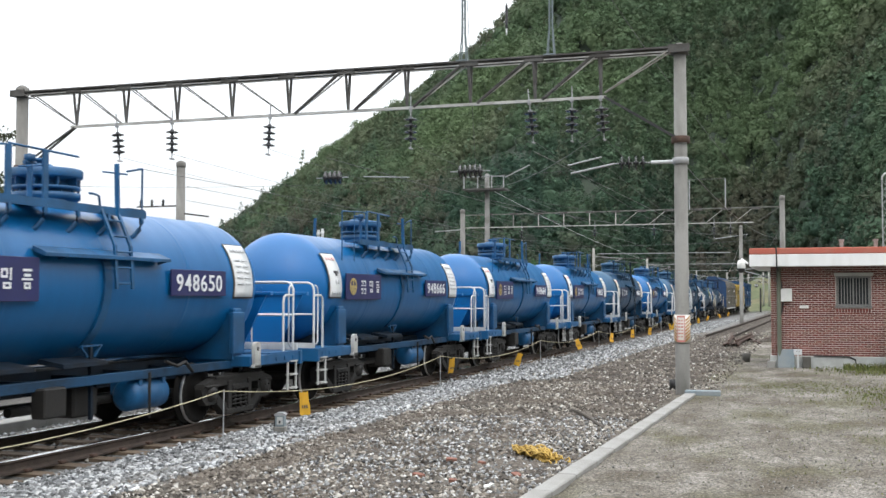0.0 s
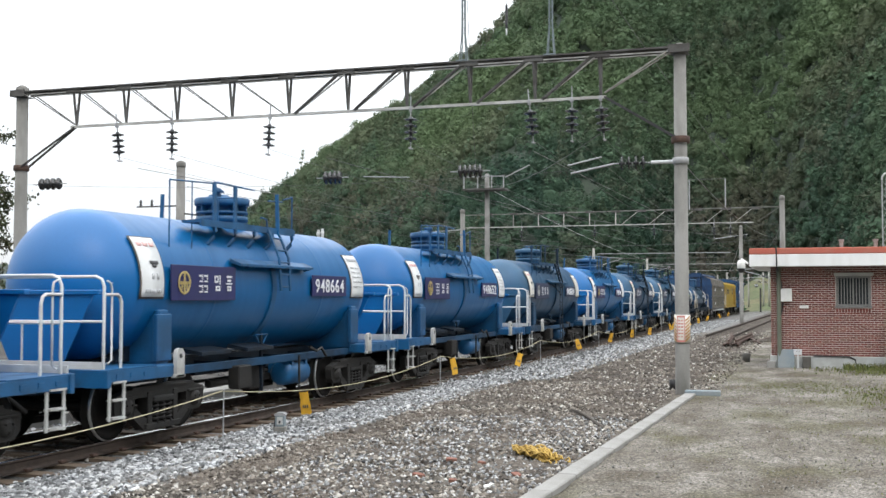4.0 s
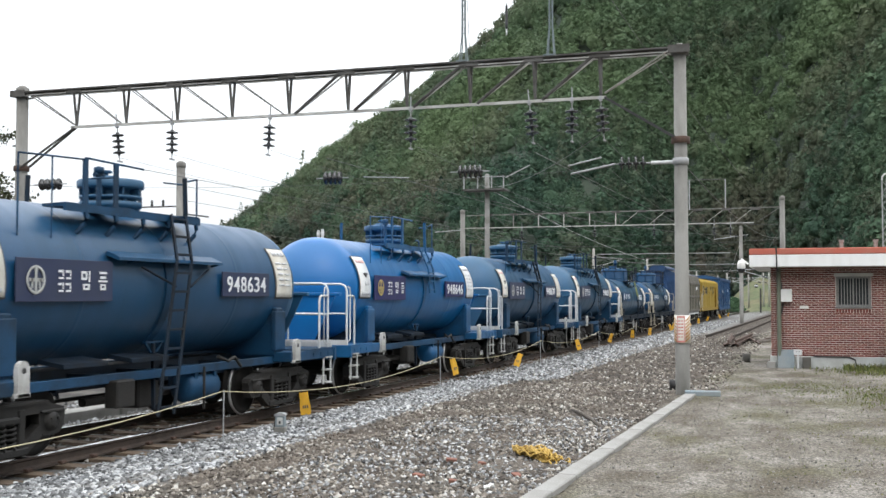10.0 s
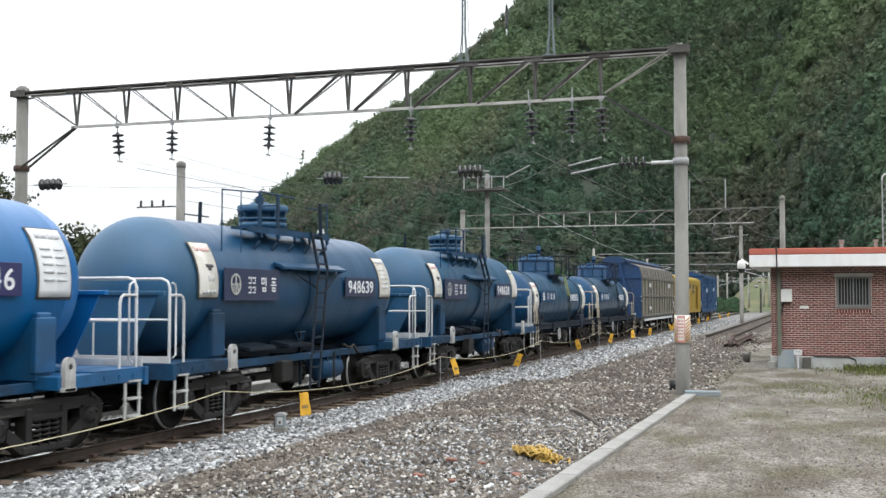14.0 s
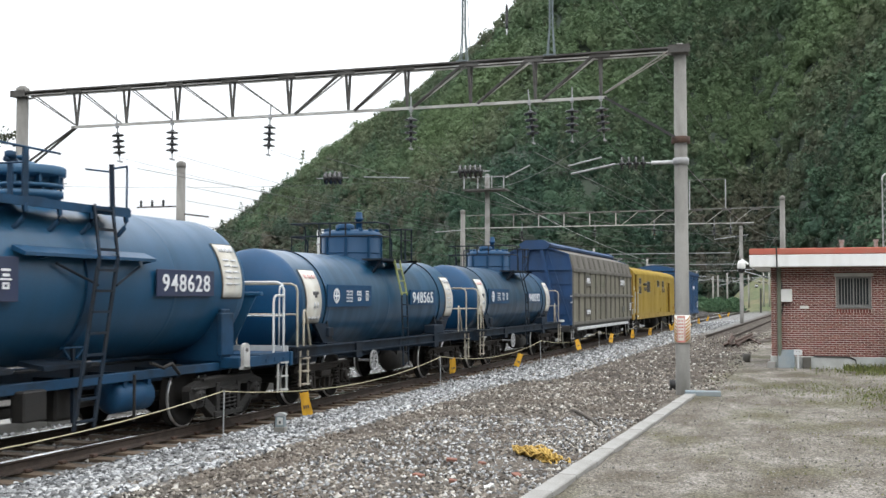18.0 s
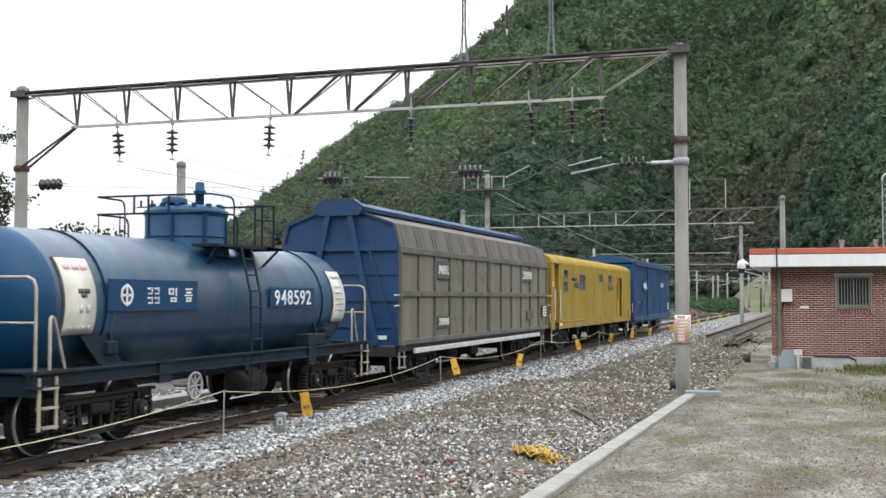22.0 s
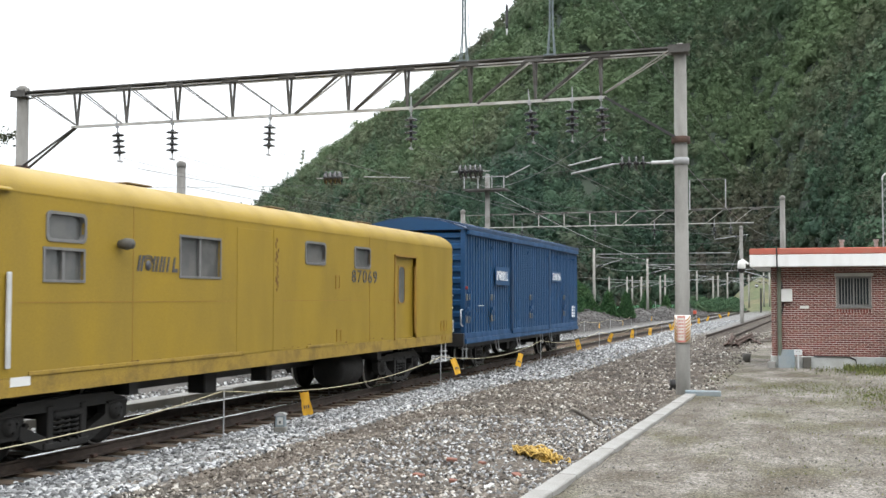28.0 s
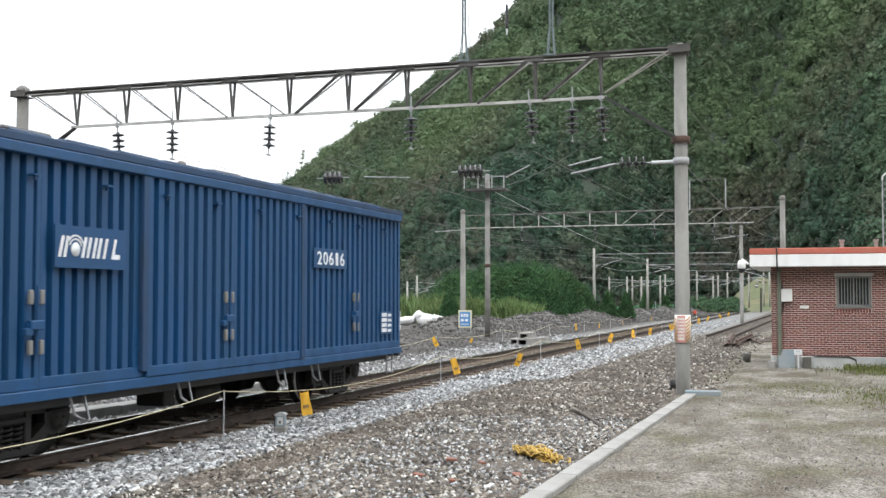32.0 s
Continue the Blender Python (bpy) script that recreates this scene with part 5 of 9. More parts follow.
def build_hut():
    x0, x1, y0, y1, z0, ztop = -1.02, 4.3, HY, HY + 4.2, 0.05, 2.62
    wx0, wx1, wz0, wz1 = 0.56, 1.4, 1.62, 2.38
    t = thing("brick_hut", "small flat-roofed red brick hut with white fascia", "building", pose(0, 0, 0))
    front = Shape()
    f0, f1 = y0 + 0.006, y0 + 0.2
    front.box(x0, wx0, f0, f1, z0 + 0.3, ztop).box(wx1, x1, f0, f1, z0 + 0.3, ztop).box(wx0, wx1, f0, f1, z0 + 0.3, wz0).box(wx0, wx1, f0, f1, wz1, ztop)
    wall = part("wall_front", front, M["mortar"], t)
    for n, b in (("wall_left", (x0 + 0.012, x0 + 0.2, f1, y1 - 0.2)), ("wall_right", (x1 - 0.2, x1, f1, y1 - 0.2)), ("wall_back", (x0, x1, y1 - 0.2, y1))):
        part(n, Shape().box(b[0], b[1], b[2], b[3], z0 + 0.3, ztop), M["mortar"] if n == "wall_left" else M["brick"], t)
    part("plinth", Shape().box(x0 - 0.03, x1 + 0.03, y0 - 0.03, y1, z0 - 0.2, z0 + 0.3, 0.01), M["plinth"], t, "pale painted concrete plinth")
    part("roof_slab", Shape().box(x0 - 0.5, x1 + 0.6, y0 - 0.55, y1 + 0.5, ztop, 2.93, 0.012), M["fascia"], t, "white painted overhanging roof slab")
    part("parapet_edge", Shape().box(x0 - 0.505, x1 + 0.605, y0 - 0.555, y1 + 0.505, 2.934, 3.09, 0.015), M["red_edge"], t, "faded red roof edge")
    for x in (0.75, 1.6):
        part("roof_pipe", Shape().rod((x, y0 + 1.5, 3.05), (x, y0 + 1.5, 3.34), 0.05, n=10).rod((x, y0 + 1.5, 3.32), (x, y0 + 1.5, 3.38), 0.07, n=10), M["concrete"], t)
    w = part("window", Shape().box(wx0, wx1, f0 + 0.09, f0 + 0.1, wz0, wz1), M["dark_glass"], t, "dark sliding window behind bars")
    fr = Shape()
    for a, b, c, d in ((wx0, wx1, wz0, wz0 + 0.05), (wx0, wx1, wz1 - 0.05, wz1), (wx0, wx0 + 0.045, wz0, wz1), (wx1 - 0.045, wx1, wz0, wz1), ((wx0 + wx1) / 2 - 0.02, (wx0 + wx1) / 2 + 0.02, wz0, wz1)):
        fr.box(a, b, f0 + 0.06, f0 + 0.085, c, d)
    part("window_frame", fr, M["bar_grey"], w)
    for i in range(11):
        x = wx0 + 0.06 + i * (wx1 - wx0 - 0.12) / 10
        part("bar", lambda: Shape().rod((0, 0, wz0), (0, 0, wz1), 0.011, n=6), M["bar_grey"], w, key="hut_bar", at=pose(x, f0 - 0.005, 0))
    part("lintel", Shape().box(wx0 - 0.04, wx1 + 0.05, y0 - 0.05, y0 + 0.02, wz1, wz1 + 0.085), M["pale_truss"], w)
    part("sill_rail", Shape().box(wx0 - 0.02, wx1 + 0.02, y0 - 0.03, y0 + 0.02, wz0 - 0.04, wz0 + 0.0), M["alu"], w)
    # drainpipe, meter box, cable and notice on the front
    part("drainpipe", Shape().rod((x0 + 0.2, y0 - 0.08, 0.1), (x0 + 0.2, y0 - 0.08, 2.62), 0.055, n=12), M["green_pipe"], t, "grey-green drainpipe")
    part("meter_box", Shape().box(-0.77, -0.5, y0 - 0.12, y0, 1.73, 2.06, 0.012), M["box_white"], t, "white electric meter box")
    part("notice_plate", Shape().box(-0.32, -0.1, y0 - 0.012, y0 - 0.002, 1.56, 1.64), M["box_white"], t)
    part("cable", Shape().tube([(-0.86, y0 - 0.56, 3.1), (-0.85, y0 - 0.57, 2.6), (-0.82, y0 - 0.1, 2.5), (-0.76, y0 - 0.03, 2.2), (-0.72, y0 - 0.03, 1.75), (-0.74, y0 - 0.03, 1.55), (-0.83, y0 - 0.03, 1.2), (-0.86, y0 - 0.03, 0.9)], 0.018, 6), M["black"], t)
    part("ground_cable", Shape().tube([(0.0, y0 - 0.045, 0.36), (0.85, y0 - 0.045, 0.35), (1.0, y0 - 0.045, 0.28), (1.03, y0 - 0.045, 0.12), (1.5, y0 - 0.06, 0.08), (3.0, y0 - 0.06, 0.1)], 0.018, 6), M["black"], t)
    c = part("dome_camera_arm", Shape().tube([(-1.55, y0 - 0.5, 2.7), (-1.72, y0 - 0.52, 2.82), (-1.72, y0 - 0.52, 2.74)], 0.03, 8), M["box_white"], t)
    part("dome_camera", Shape().lathe([(0, 2.8), (0.06, 2.79), (0.1, 2.73), (0.105, 2.6), (0.095, 2.58), (0, 2.58)], (-1.72, y0 - 0.52, 0), n=18), M["box_white"], c, "white surveillance camera housing")
    part("dome_glass", Shape().lathe([(0.09, 2.58), (0.085, 2.52), (0.05, 2.475), (0, 2.465)], (-1.72, y0 - 0.52, 0), n=18), M["black"], c, "black camera dome")
    # things left by the wall
    b = solid("metal_sheet", Shape().obox(pose(-0.66, y0 - 0.13, 0.27, -12, 0, 2), 0.4, 0.03, 0.5), M["plank"], "grey metal sheet leaning on the hut", "sheet metal")
    p = thing("small_signboard", "white board on a short white stake", "sign", pose(-0.37, y0 - 0.35, 0.05))
    part("stake", Shape().box(-0.02, 0.02, -0.015, 0.015, -0.1, 0.42), M["white"], p)
    part("board", Shape().box(-0.1, 0.1, -0.03, -0.015, 0.34, 0.48, 0.004), M["white"], p)
    part("fixing", Shape().box(-0.04, -0.02, -0.036, -0.03, 0.42, 0.44).box(0.02, 0.04, -0.036, -0.03, 0.42, 0.44), M["ink"], p)
    solid("drain_box", Shape().box(-0.27, -0.06, y0 - 0.28, y0 - 0.06, 0.03, 0.34, 0.015), M["taupe_dark"], "dark metal box beside the plinth", "box")
    solid("plinth_block", Shape().box(-1.12, -0.92, y0 - 0.25, y0 - 0.06, 0.0, 0.22, 0.02), M["concrete"], "small stained concrete block by the corner", "block")
    solid("bucket", Shape().lathe([(0, 0), (0.1, 0), (0.12, 0.24), (0.11, 0.24), (0.09, 0.02), (0, 0.02)], (0, 0, 0), n=16), M["taupe_dark"], "dark dented bucket standing on the yard", "bucket", pose(-1.78, 32.3, 0.04, 4, 3, 0))
    return t, wall


HUT, HUT_WALL = build_hut()


# ---------------------------------------------------------------- kerb, plank, rope pile, debris
def build_yard_things():
    k = thing("kerb", "pale concrete kerb strip dividing yard and gravel", "kerb", kind="structure")
    y = 4.0
    i = 0
    while y < 20.2:
        ln = 1.0
        x = -2.36 + 0.02 * (y - 10) * 1.0
        part("kerb_stone", lambda: Shape().box(-0.1, 0.1, 0.0, 0.992, -0.2, 0.0, 0.012), M["kerbstone"], k, key="kerb_stone", at=pose(x, y, 0.1 + 0.006 * math.sin(i * 3.1), 0, 0, -1.1))
        y += ln
        i += 1
    solid("steel_plank", Shape().box(-0.32, 0.32, -0.09, 0.09, 0.0, 0.1, 0.012), M["plank"], "blue-grey painted plank lying by the pole", "plank", pose(-1.93, 21.0, 0.045, 0, 0, 4))
    solid("bucket", Shape().lathe([(0, 0), (0.07, 0), (0.085, 0.2), (0.08, 0.2), (0.066, 0.02), (0, 0.02)], (0, 0, 0), n=14), M["black"], "small black bucket beside the concrete pole", "bucket", pose(-2.62, 22.4, 0.03, 4, 0, 0))
    # heap of yellow rope: many loose coils
    rng = random.Random(8)
    t = thing("rope_heap", "tangled heap of yellow plastic rope on gravel", "rope", pose(-2.98, 12.45, 0.03, 0, 0, -52))
    for i in range(72):
        cx, cy = rng.gauss(0, 0.13), rng.gauss(0, 0.05)
        r0, r1 = rng.uniform(0.16, 0.3), rng.uniform(0.025, 0.08)
        h, a0 = rng.uniform(0.012, 0.12) * max(0.25, 1 - abs(cx) * 1.6), rng.uniform(0, 6.28)
        span = rng.uniform(2.2, 5.5)
        pts = [(cx + r0 * math.cos(a0 + span * q / 11), cy + r1 * math.sin(a0 + span * q / 11), max(0.01, h + 0.025 * math.sin(q * 1.3 + i))) for q in range(12)]
        part("strand", Shape().tube(pts, 0.0105, 5), M["rope_pile"], t)
    # bits on the bank
    for i, (x, y, w, d, a) in enumerate(((-3.86, 12.0, 0.13, 0.06, 30), (-3.84, 10.85, 0.13, 0.05, -10), (-2.89, 11.17, 0.15, 0.06, -50), (-3.47, 11.86, 0.08, 0.06, 60), (-3.41, 10.63, 0.08, 0.05, 20))):
        solid("brick_shard", Shape().prism([(-w / 2, -d / 2), (w * 0.42, -d * 0.6), (w / 2, d * 0.3), (-w * 0.1, d * 0.6), (-w * 0.45, d * 0.4)], 0, 0.03, "z"), M["shard"], "reddish brick shard lying on the gravel", "rubble", pose(x, y, 0.022, 9, 5, a), "brick shards on the bank")
    solid("litter", Shape().prism([(-0.05, -0.02), (0.0, -0.035), (0.015, -0.01), (0.055, -0.005), (0.03, 0.035), (0.0, 0.015), (-0.04, 0.03)], 0, 0.025, "z"), M["box_white"], "crumpled scrap of white litter on the gravel", "litter", pose(-2.96, 10.37, 0.035, 16, -14, 25))
    solid("dead_branch", Shape().tube([(-3.72, 17.95, 0.03), (-3.45, 17.2, 0.07), (-3.2, 16.6, 0.06), (-2.95, 15.95, 0.05), (-2.75, 15.45, 0.035)], 0.026, 6).tube([(-3.1, 16.3, 0.05), (-2.95, 16.4, 0.08), (-2.85, 16.3, 0.06)], 0.01, 5), M["bark"], "bare dark branch lying on the gravel", "branch")
    m = thing("junction_box", "small pale grey steel junction box on a footing", "junction box", pose(-7.42, 14.9, -0.16, 0, 0, 12))
    part("footing", Shape().box(-0.085, 0.085, -0.075, 0.075, 0.0, 0.12, 0.01), M["concrete"], m)
    part("case", Shape().box(-0.07, 0.07, -0.06, 0.06, 0.12, 0.28, 0.008), M["plank"], m, "pale blue-grey painted case")
    part("lid", Shape().prism([(-0.08, 0.28), (0.08, 0.28), (0.085, 0.3), (0.04, 0.325), (-0.04, 0.325), (-0.085, 0.3)], -0.07, 0.07), M["steel"], m)
    part("cover_plate", Shape().box(-0.04, 0.045, -0.066, -0.06, 0.15, 0.26, 0.002), M["white_worn"], m)
    part("clasp", Shape().box(-0.012, 0.016, -0.074, -0.066, 0.17, 0.21), M["black"], m)
    part("conduit", Shape().tube([(-0.1, 0.02, 0.0), (-0.095, 0.02, 0.12), (-0.08, 0.0, 0.2), (-0.06, 0.0, 0.22)], 0.016, 6), M["black"], m)
    # spare rails stacked beyond the hut
    for i, (x, y, z, a) in enumerate(((-3.1, 42.2, 0.0, 1.2), (-2.85, 42.6, 0.0, -2.0), (-2.6, 42.0, 0.0, 0.8), (-2.95, 42.3, 0.15, 3.0), (-2.7, 42.4, 0.15, -1.0), (-2.2, 45.5, 0.0, -5.0), (-1.9, 44.0, 0.0, 7.0))):
        solid("spare_rail", Shape().prism([(-0.07, 0), (0.07, 0), (0.07, 0.015), (0.01, 0.03), (0.01, 0.1), (0.035, 0.11), (0.035, 0.14), (-0.035, 0.14), (-0.035, 0.11), (-0.01, 0.1), (-0.01, 0.03), (-0.07, 0.015)], 0, 9.0),
              M["rusty"], "rusty spare rail lying in a low stack", "rail", pose(x, y, z - 0.01, 0, 0, a), "stacked spare rails")
    for i, (x, y, a, ln) in enumerate(((-2.0, 46.6, 62, 1.3), (-1.7, 48.0, 48, 1.5), (-1.75, 50.2, 75, 1.2), (-2.5, 53.5, 80, 1.6))):
        solid("old_timber", Shape().box(-ln / 2, ln / 2, -0.09, 0.09, 0.0, 0.1, 0.02), M["bark"], "dark weathered timber offcut lying by the hut", "timber", pose(x, y, 0.02, 3, 2 * math.sin(i), a), "timber offcuts by the hut")
    side = thing("siding_track", "rusty disused siding rails beside the main line", "railway track", kind="structure")
    for x in (-4.6, -3.4):
        part("rail", Shape().prism([(-0.07, 0), (0.07, 0), (0.01, 0.03), (0.01, 0.1), (0.035, 0.11), (0.035, 0.15), (-0.035, 0.15), (-0.035, 0.11), (-0.01, 0.1), (-0.01, 0.03)], 0, 110.0), M["rail_side"], side, at=pose(x, 52.0, 0.0, 0, 0, -0.6))
    # stacked concrete blocks beyond the track
    for i, (x, y, z, sx, sy, sz) in enumerate(((-11.7, 48.2, -0.2, 0.5, 3.0, 0.27), (-12.35, 48.8, -0.2, 0.5, 2.6, 0.24), (-11.95, 48.0, 0.07, 0.45, 1.9, 0.24))):
        u = Shape().box(-sx / 2, sx / 2, -sy / 2, sy / 2, sz - 0.06, sz, 0.01).box(-sx / 2, -sx / 2 + 0.07, -sy / 2, sy / 2, 0, sz - 0.06).box(sx / 2 - 0.07, sx / 2, -sy / 2, sy / 2, 0, sz - 0.06)
        solid("concrete_block", u, M["kerbstone"], "cast concrete trough block stacked beside the track", "block", pose(x, y, z, 0, 0, -6 + 5 * i), "stacked blocks")
    tr = thing("cable_trough", "long grey concrete cable trough beyond the rails", "trough", kind="structure")
    for i in range(9):
        part("trough_unit", lambda: Shape().box(-0.2, 0.2, 0, 1.98, -0.3, 0.02, 0.015), M["kerbstone"], tr, key="trough", at=pose(-11.75, 7 + 2.0 * i, -0.06 + 0.008 * math.sin(i * 2.0)))


build_yard_things()


# ---------------------------------------------------------------- rope fence with warning flags
FENCE_X = -7.6
POSTS = (4.2, 13.5, 22.9, 32.2, 41.5, 50.8, 60.0, 69.3, 78.5)
FENCE_TOP = 0.58
FLAGS = []


def rope_fence(x, posts, top, drops, base):
    """Thin stakes with a rope slung between them."""
    for i, y in enumerate(posts):
        solid("fence_stake", Shape().rod((0, 0, -0.2), (0.0, 0.012, top - base + 0.02), 0.011, n=6), M["steel"], "thin grey steel stake holding the rope", "stake",
              pose(x + 0.02 * math.sin(i * 2), y, base, 1.5, 1.0 * math.sin(i * 1.7), 0), "rope fence stakes")
    for i, (a, b) in enumerate(zip(posts, posts[1:])):
        solid("boundary_rope", Shape().tube(sag((x, a, top), (x, b, top), drops[i % len(drops)], 13), 0.0065, 5), M["rope"], "straw-coloured rope strung between thin stakes", "rope", group="boundary ropes")


def flag(x, y, z, i, size=1.0, turn=25):
    t = thing("warning_flag", "yellow warning cloth tag hanging from the rope", "flag", pose(x, y, z, 0, 26 * math.sin(i * 2.4 + 1), turn), "warning flags on the rope")
    s = Shape()
    nx, nz = 4, 5
    v = [((0.07 + 0.012 * (c > 2)) * size * (a / nx - 0.5) * 2, 0.014 * math.sin(a * 2.0 + c + i), (-0.36 * c / nz - 0.015 * (a % 2)) * size) for a in range(nx + 1) for c in range(nz + 1)]
    w = [(x_, yy + 0.004, z_) for x_, yy, z_ in v]
    f = [(a * (nz + 1) + c, (a + 1) * (nz + 1) + c, (a + 1) * (nz + 1) + c + 1, a * (nz + 1) + c + 1) for a in range(nx) for c in range(nz)]
    s.add(v, f, True).add(w, [q[::-1] for q in f], True)
    part("cloth", s, M["flag"], t)
    b = Shape()
    for k in range(3):
        b.box(-0.042 + 0.033 * k, -0.022 + 0.033 * k, -0.026, -0.022, -0.26, -0.21)
    part("print_bars", b, M["ink"], t, "illegible dark print")
    return t


def build_fence():
    rope_fence(FENCE_X, POSTS, FENCE_TOP, (0.22, 0.24, 0.22, 0.2), -0.12)
    for i, (y, z) in enumerate(((16.05, 0.37), (23.7, 0.5), (29.8, 0.32), (37.4, 0.44), (44.5, 0.42), (49.9, 0.42), (55.6, 0.36), (63.2, 0.36), (66.0, 0.4), (73.5, 0.36), (80.0, 0.4), (88.0, 0.4), (98.0, 0.4), (110.0, 0.4))):
        FLAGS.append((flag(FENCE_X, y, z, i, 1.0, 25 - 7 * (i % 4)), y, z))
    rope_fence(-13.0, (29.5, 38.5, 47.8, 57.0, 66.2, 75.4, 84.6), 0.42, (0.2, 0.16, 0.22), -0.25)
    for i, (y, z) in enumerate(((38.2, 0.42), (43.1, 0.22), (63.7, 0.33), (71.2, 0.2), (80.6, 0.2), (96.0, 0.2))):
        flag(-13.0, y, z, i + 20, 1.0 if i != 1 else 0.6, 10 + 23 * i)


build_fence()


# ---------------------------------------------------------------- beyond the track: heap, shrubs, sign
def build_beyond():
    rng = np.random.default_rng(21)
    # long heap of dark spoil
    ws, ys = np.meshgrid(np.linspace(-3.2, 3.2, 26), np.linspace(50, 135, 110), indexing="ij")
    xs = ws - 18.6 + (ys - 58) * 0.072
    ridge = 0.85 + 0.16 * np.sin(ys * 0.45) + 0.14 * np.sin(ys * 1.1 + 1)
    prof = np.clip(1 - np.abs(ws / 3.0), 0, 1) ** 0.9
    ends = np.clip((ys - 50) / 8, 0, 1) * np.clip((135 - ys) / 6, 0, 1)
    zs = -0.25 + prof * ridge * ends + 0.08 * np.sin(xs * 5 + ys * 3.1) * prof
    i, j = np.meshgrid(np.arange(25), np.arange(109), indexing="ij")
    k = (i * 110 + j).ravel()
    ob = new("spoil_heap", big_mesh("spoil_heap", np.stack([xs.ravel(), ys.ravel(), zs.ravel()], 1), np.stack([k, k + 110, k + 111, k + 1], 1), M["dark_gravel"], True))
    tagged(ob, "long low heap of dark gravel spoil", "heap", kind="structure")
    sel = rng.choice(xs.size, 24000)
    c = np.stack([xs.ravel()[sel] + rng.uniform(-0.3, 0.3, 24000), ys.ravel()[sel] + rng.uniform(-0.6, 0.6, 24000), zs.ravel()[sel]], 1)
    v, f = lumps(c, rng.uniform(0.035, 0.09, 24000), rng, "oct", 0.3)
    tagged(new("spoil_stones", big_mesh("spoil_stones", v, f, M["dark_gravel"])), "dark stones over the spoil heap", "gravel", kind="stuff")

    def shrub(name, label, x, y, z, rx, ry, h, n, leaf, group="", cone=0.0, leaves="shrub"):
        t = thing(name, label, "shrub", pose(x, y, z), group)
        part("stem", Shape().rod((0, 0, -0.1), (0, 0, h * 0.5), 0.12, 0.05).rod((0, 0, h * 0.2), (rx * 0.5, 0, h * 0.6), 0.06, 0.02).rod((0, 0, h * 0.2), (-rx * 0.5, 0, h * 0.6), 0.06, 0.02), M["bark"], t)
        g = np.random.default_rng(int(abs(x * 100)) + 3)
        th, w = g.uniform(0, 2 * np.pi, n), g.uniform(-0.1, 1, n)
        rr = (np.sqrt(np.clip(1 - w ** 2, 0, 1)) * (1 - cone) + cone * np.clip(1 - w, 0, 1) ** 0.75) * g.uniform(0.75, 1.06, n)
        lump = 1 + 0.13 * np.sin(th * 5 + x) * np.cos(w * 4)
        cen = np.stack([np.cos(th) * rr * rx * lump, np.sin(th) * rr * ry * lump, h * (0.08 + 0.9 * np.clip(w, 0, 1) * lump * g.uniform(0.88, 1.04, n))], 1)
        a, b = leaf_cards(cen, leaf, g)
        c2, d2 = lumps(cen[: n // 6] * 0.84, g.uniform(0.05, 0.1, n // 6) * rx, g, "oct", 0.3)
        me = big_mesh("crown", np.concatenate([a, c2]), np.concatenate([b, d2 + len(a)]), M[leaves])
        o = new("crown", me)
        o.parent = t
        return t

    for x, y, rx, h, nm in ((-26.6, 86, 3.2, 3.9, 0), (-24.2, 88, 3.4, 4.5, 0), (-21.6, 88, 3.3, 4.6, 0), (-19.4, 87, 2.6, 3.9, 0), (-17.9, 87, 2.0, 2.9, 0)):
        shrub("round_shrub", "large rounded dark green evergreen shrub", x, y, 0.0, rx, rx * 0.9, h, 16000, 0.062, "clump of round shrubs")
    for x, y, rx, h in ((-17.6, 79, 0.9, 2.5), (-24.6, 76, 0.85, 2.3), (-15.7, 90, 0.85, 2.2), (-14.4, 91, 0.8, 2.1), (-16.6, 118, 0.8, 2.3), (-15.0, 122, 0.7, 1.9), (-13.9, 124, 0.6, 1.7)):
        shrub("conical_shrub", "clipped conical evergreen shrub", x, y, 0.1, rx, rx, h, 5000, 0.055, "row of small shrubs", 0.75)
    for k in range(13):
        bear = radians(5.9 - 0.19 * k + 0.06 * math.sin(k * 5.0))
        dist = 158 + 6 * math.sin(k * 2.3)
        shrub("wild_bush", "ragged green bush at the foot of the slope", -math.sin(bear) * dist, math.cos(bear) * dist, -0.1, 1.3 + 0.5 * math.sin(k * 3.1), 1.2, 1.5 + 0.5 * math.sin(k * 1.9), 1300, 0.13, "bushes at the foot of the slope", 0.0, "bush")
    # tall grass and weeds
    def weeds(name, label, n, x0, x1, y0, y1, h0, h1, zf, w0=0.05, loose=False, mat=None):
        g = np.random.default_rng(n)
        x, y = g.uniform(x0, x1, n), g.uniform(y0, y1, n)
        if loose:   # thick in the middle of the patch and thin at its edges
            x, y = g.normal((x0 + x1) / 2, (x1 - x0) / 4, n), np.minimum(g.normal((y0 + y1) / 2, (y1 - y0) / 4, n), HY - 0.06)
        clump = np.array([noise.noise(Vector((a * 0.5, b * 0.5, 3))) for a, b in zip(x, y)])
        h = g.uniform(h0, h1, n) * (0.75 + 0.6 * clump)
        z = zf(x, y)
        lean = g.normal(0, 0.25, (n, 2)) * h[:, None]
        a = g.uniform(0, 6.28, n)
        w = w0 * g.uniform(0.6, 1.4, n)
        base = np.stack([x, y, z], 1)
        side = np.stack([np.cos(a) * w, np.sin(a) * w, 0 * a], 1)
        tip = base + np.stack([lean[:, 0], lean[:, 1], h], 1)
        mid = base + np.stack([lean[:, 0] * 0.35, lean[:, 1] * 0.35, h * 0.6], 1)
        v = np.stack([base - side, base + side, mid + side * 0.8, mid - side * 0.8, tip], 1).reshape(-1, 3)
        f = np.concatenate([np.array([(0, 1, 2), (0, 2, 3), (3, 2, 4)])[None] + (np.arange(n) * 5)[:, None, None]]).reshape(-1, 3)
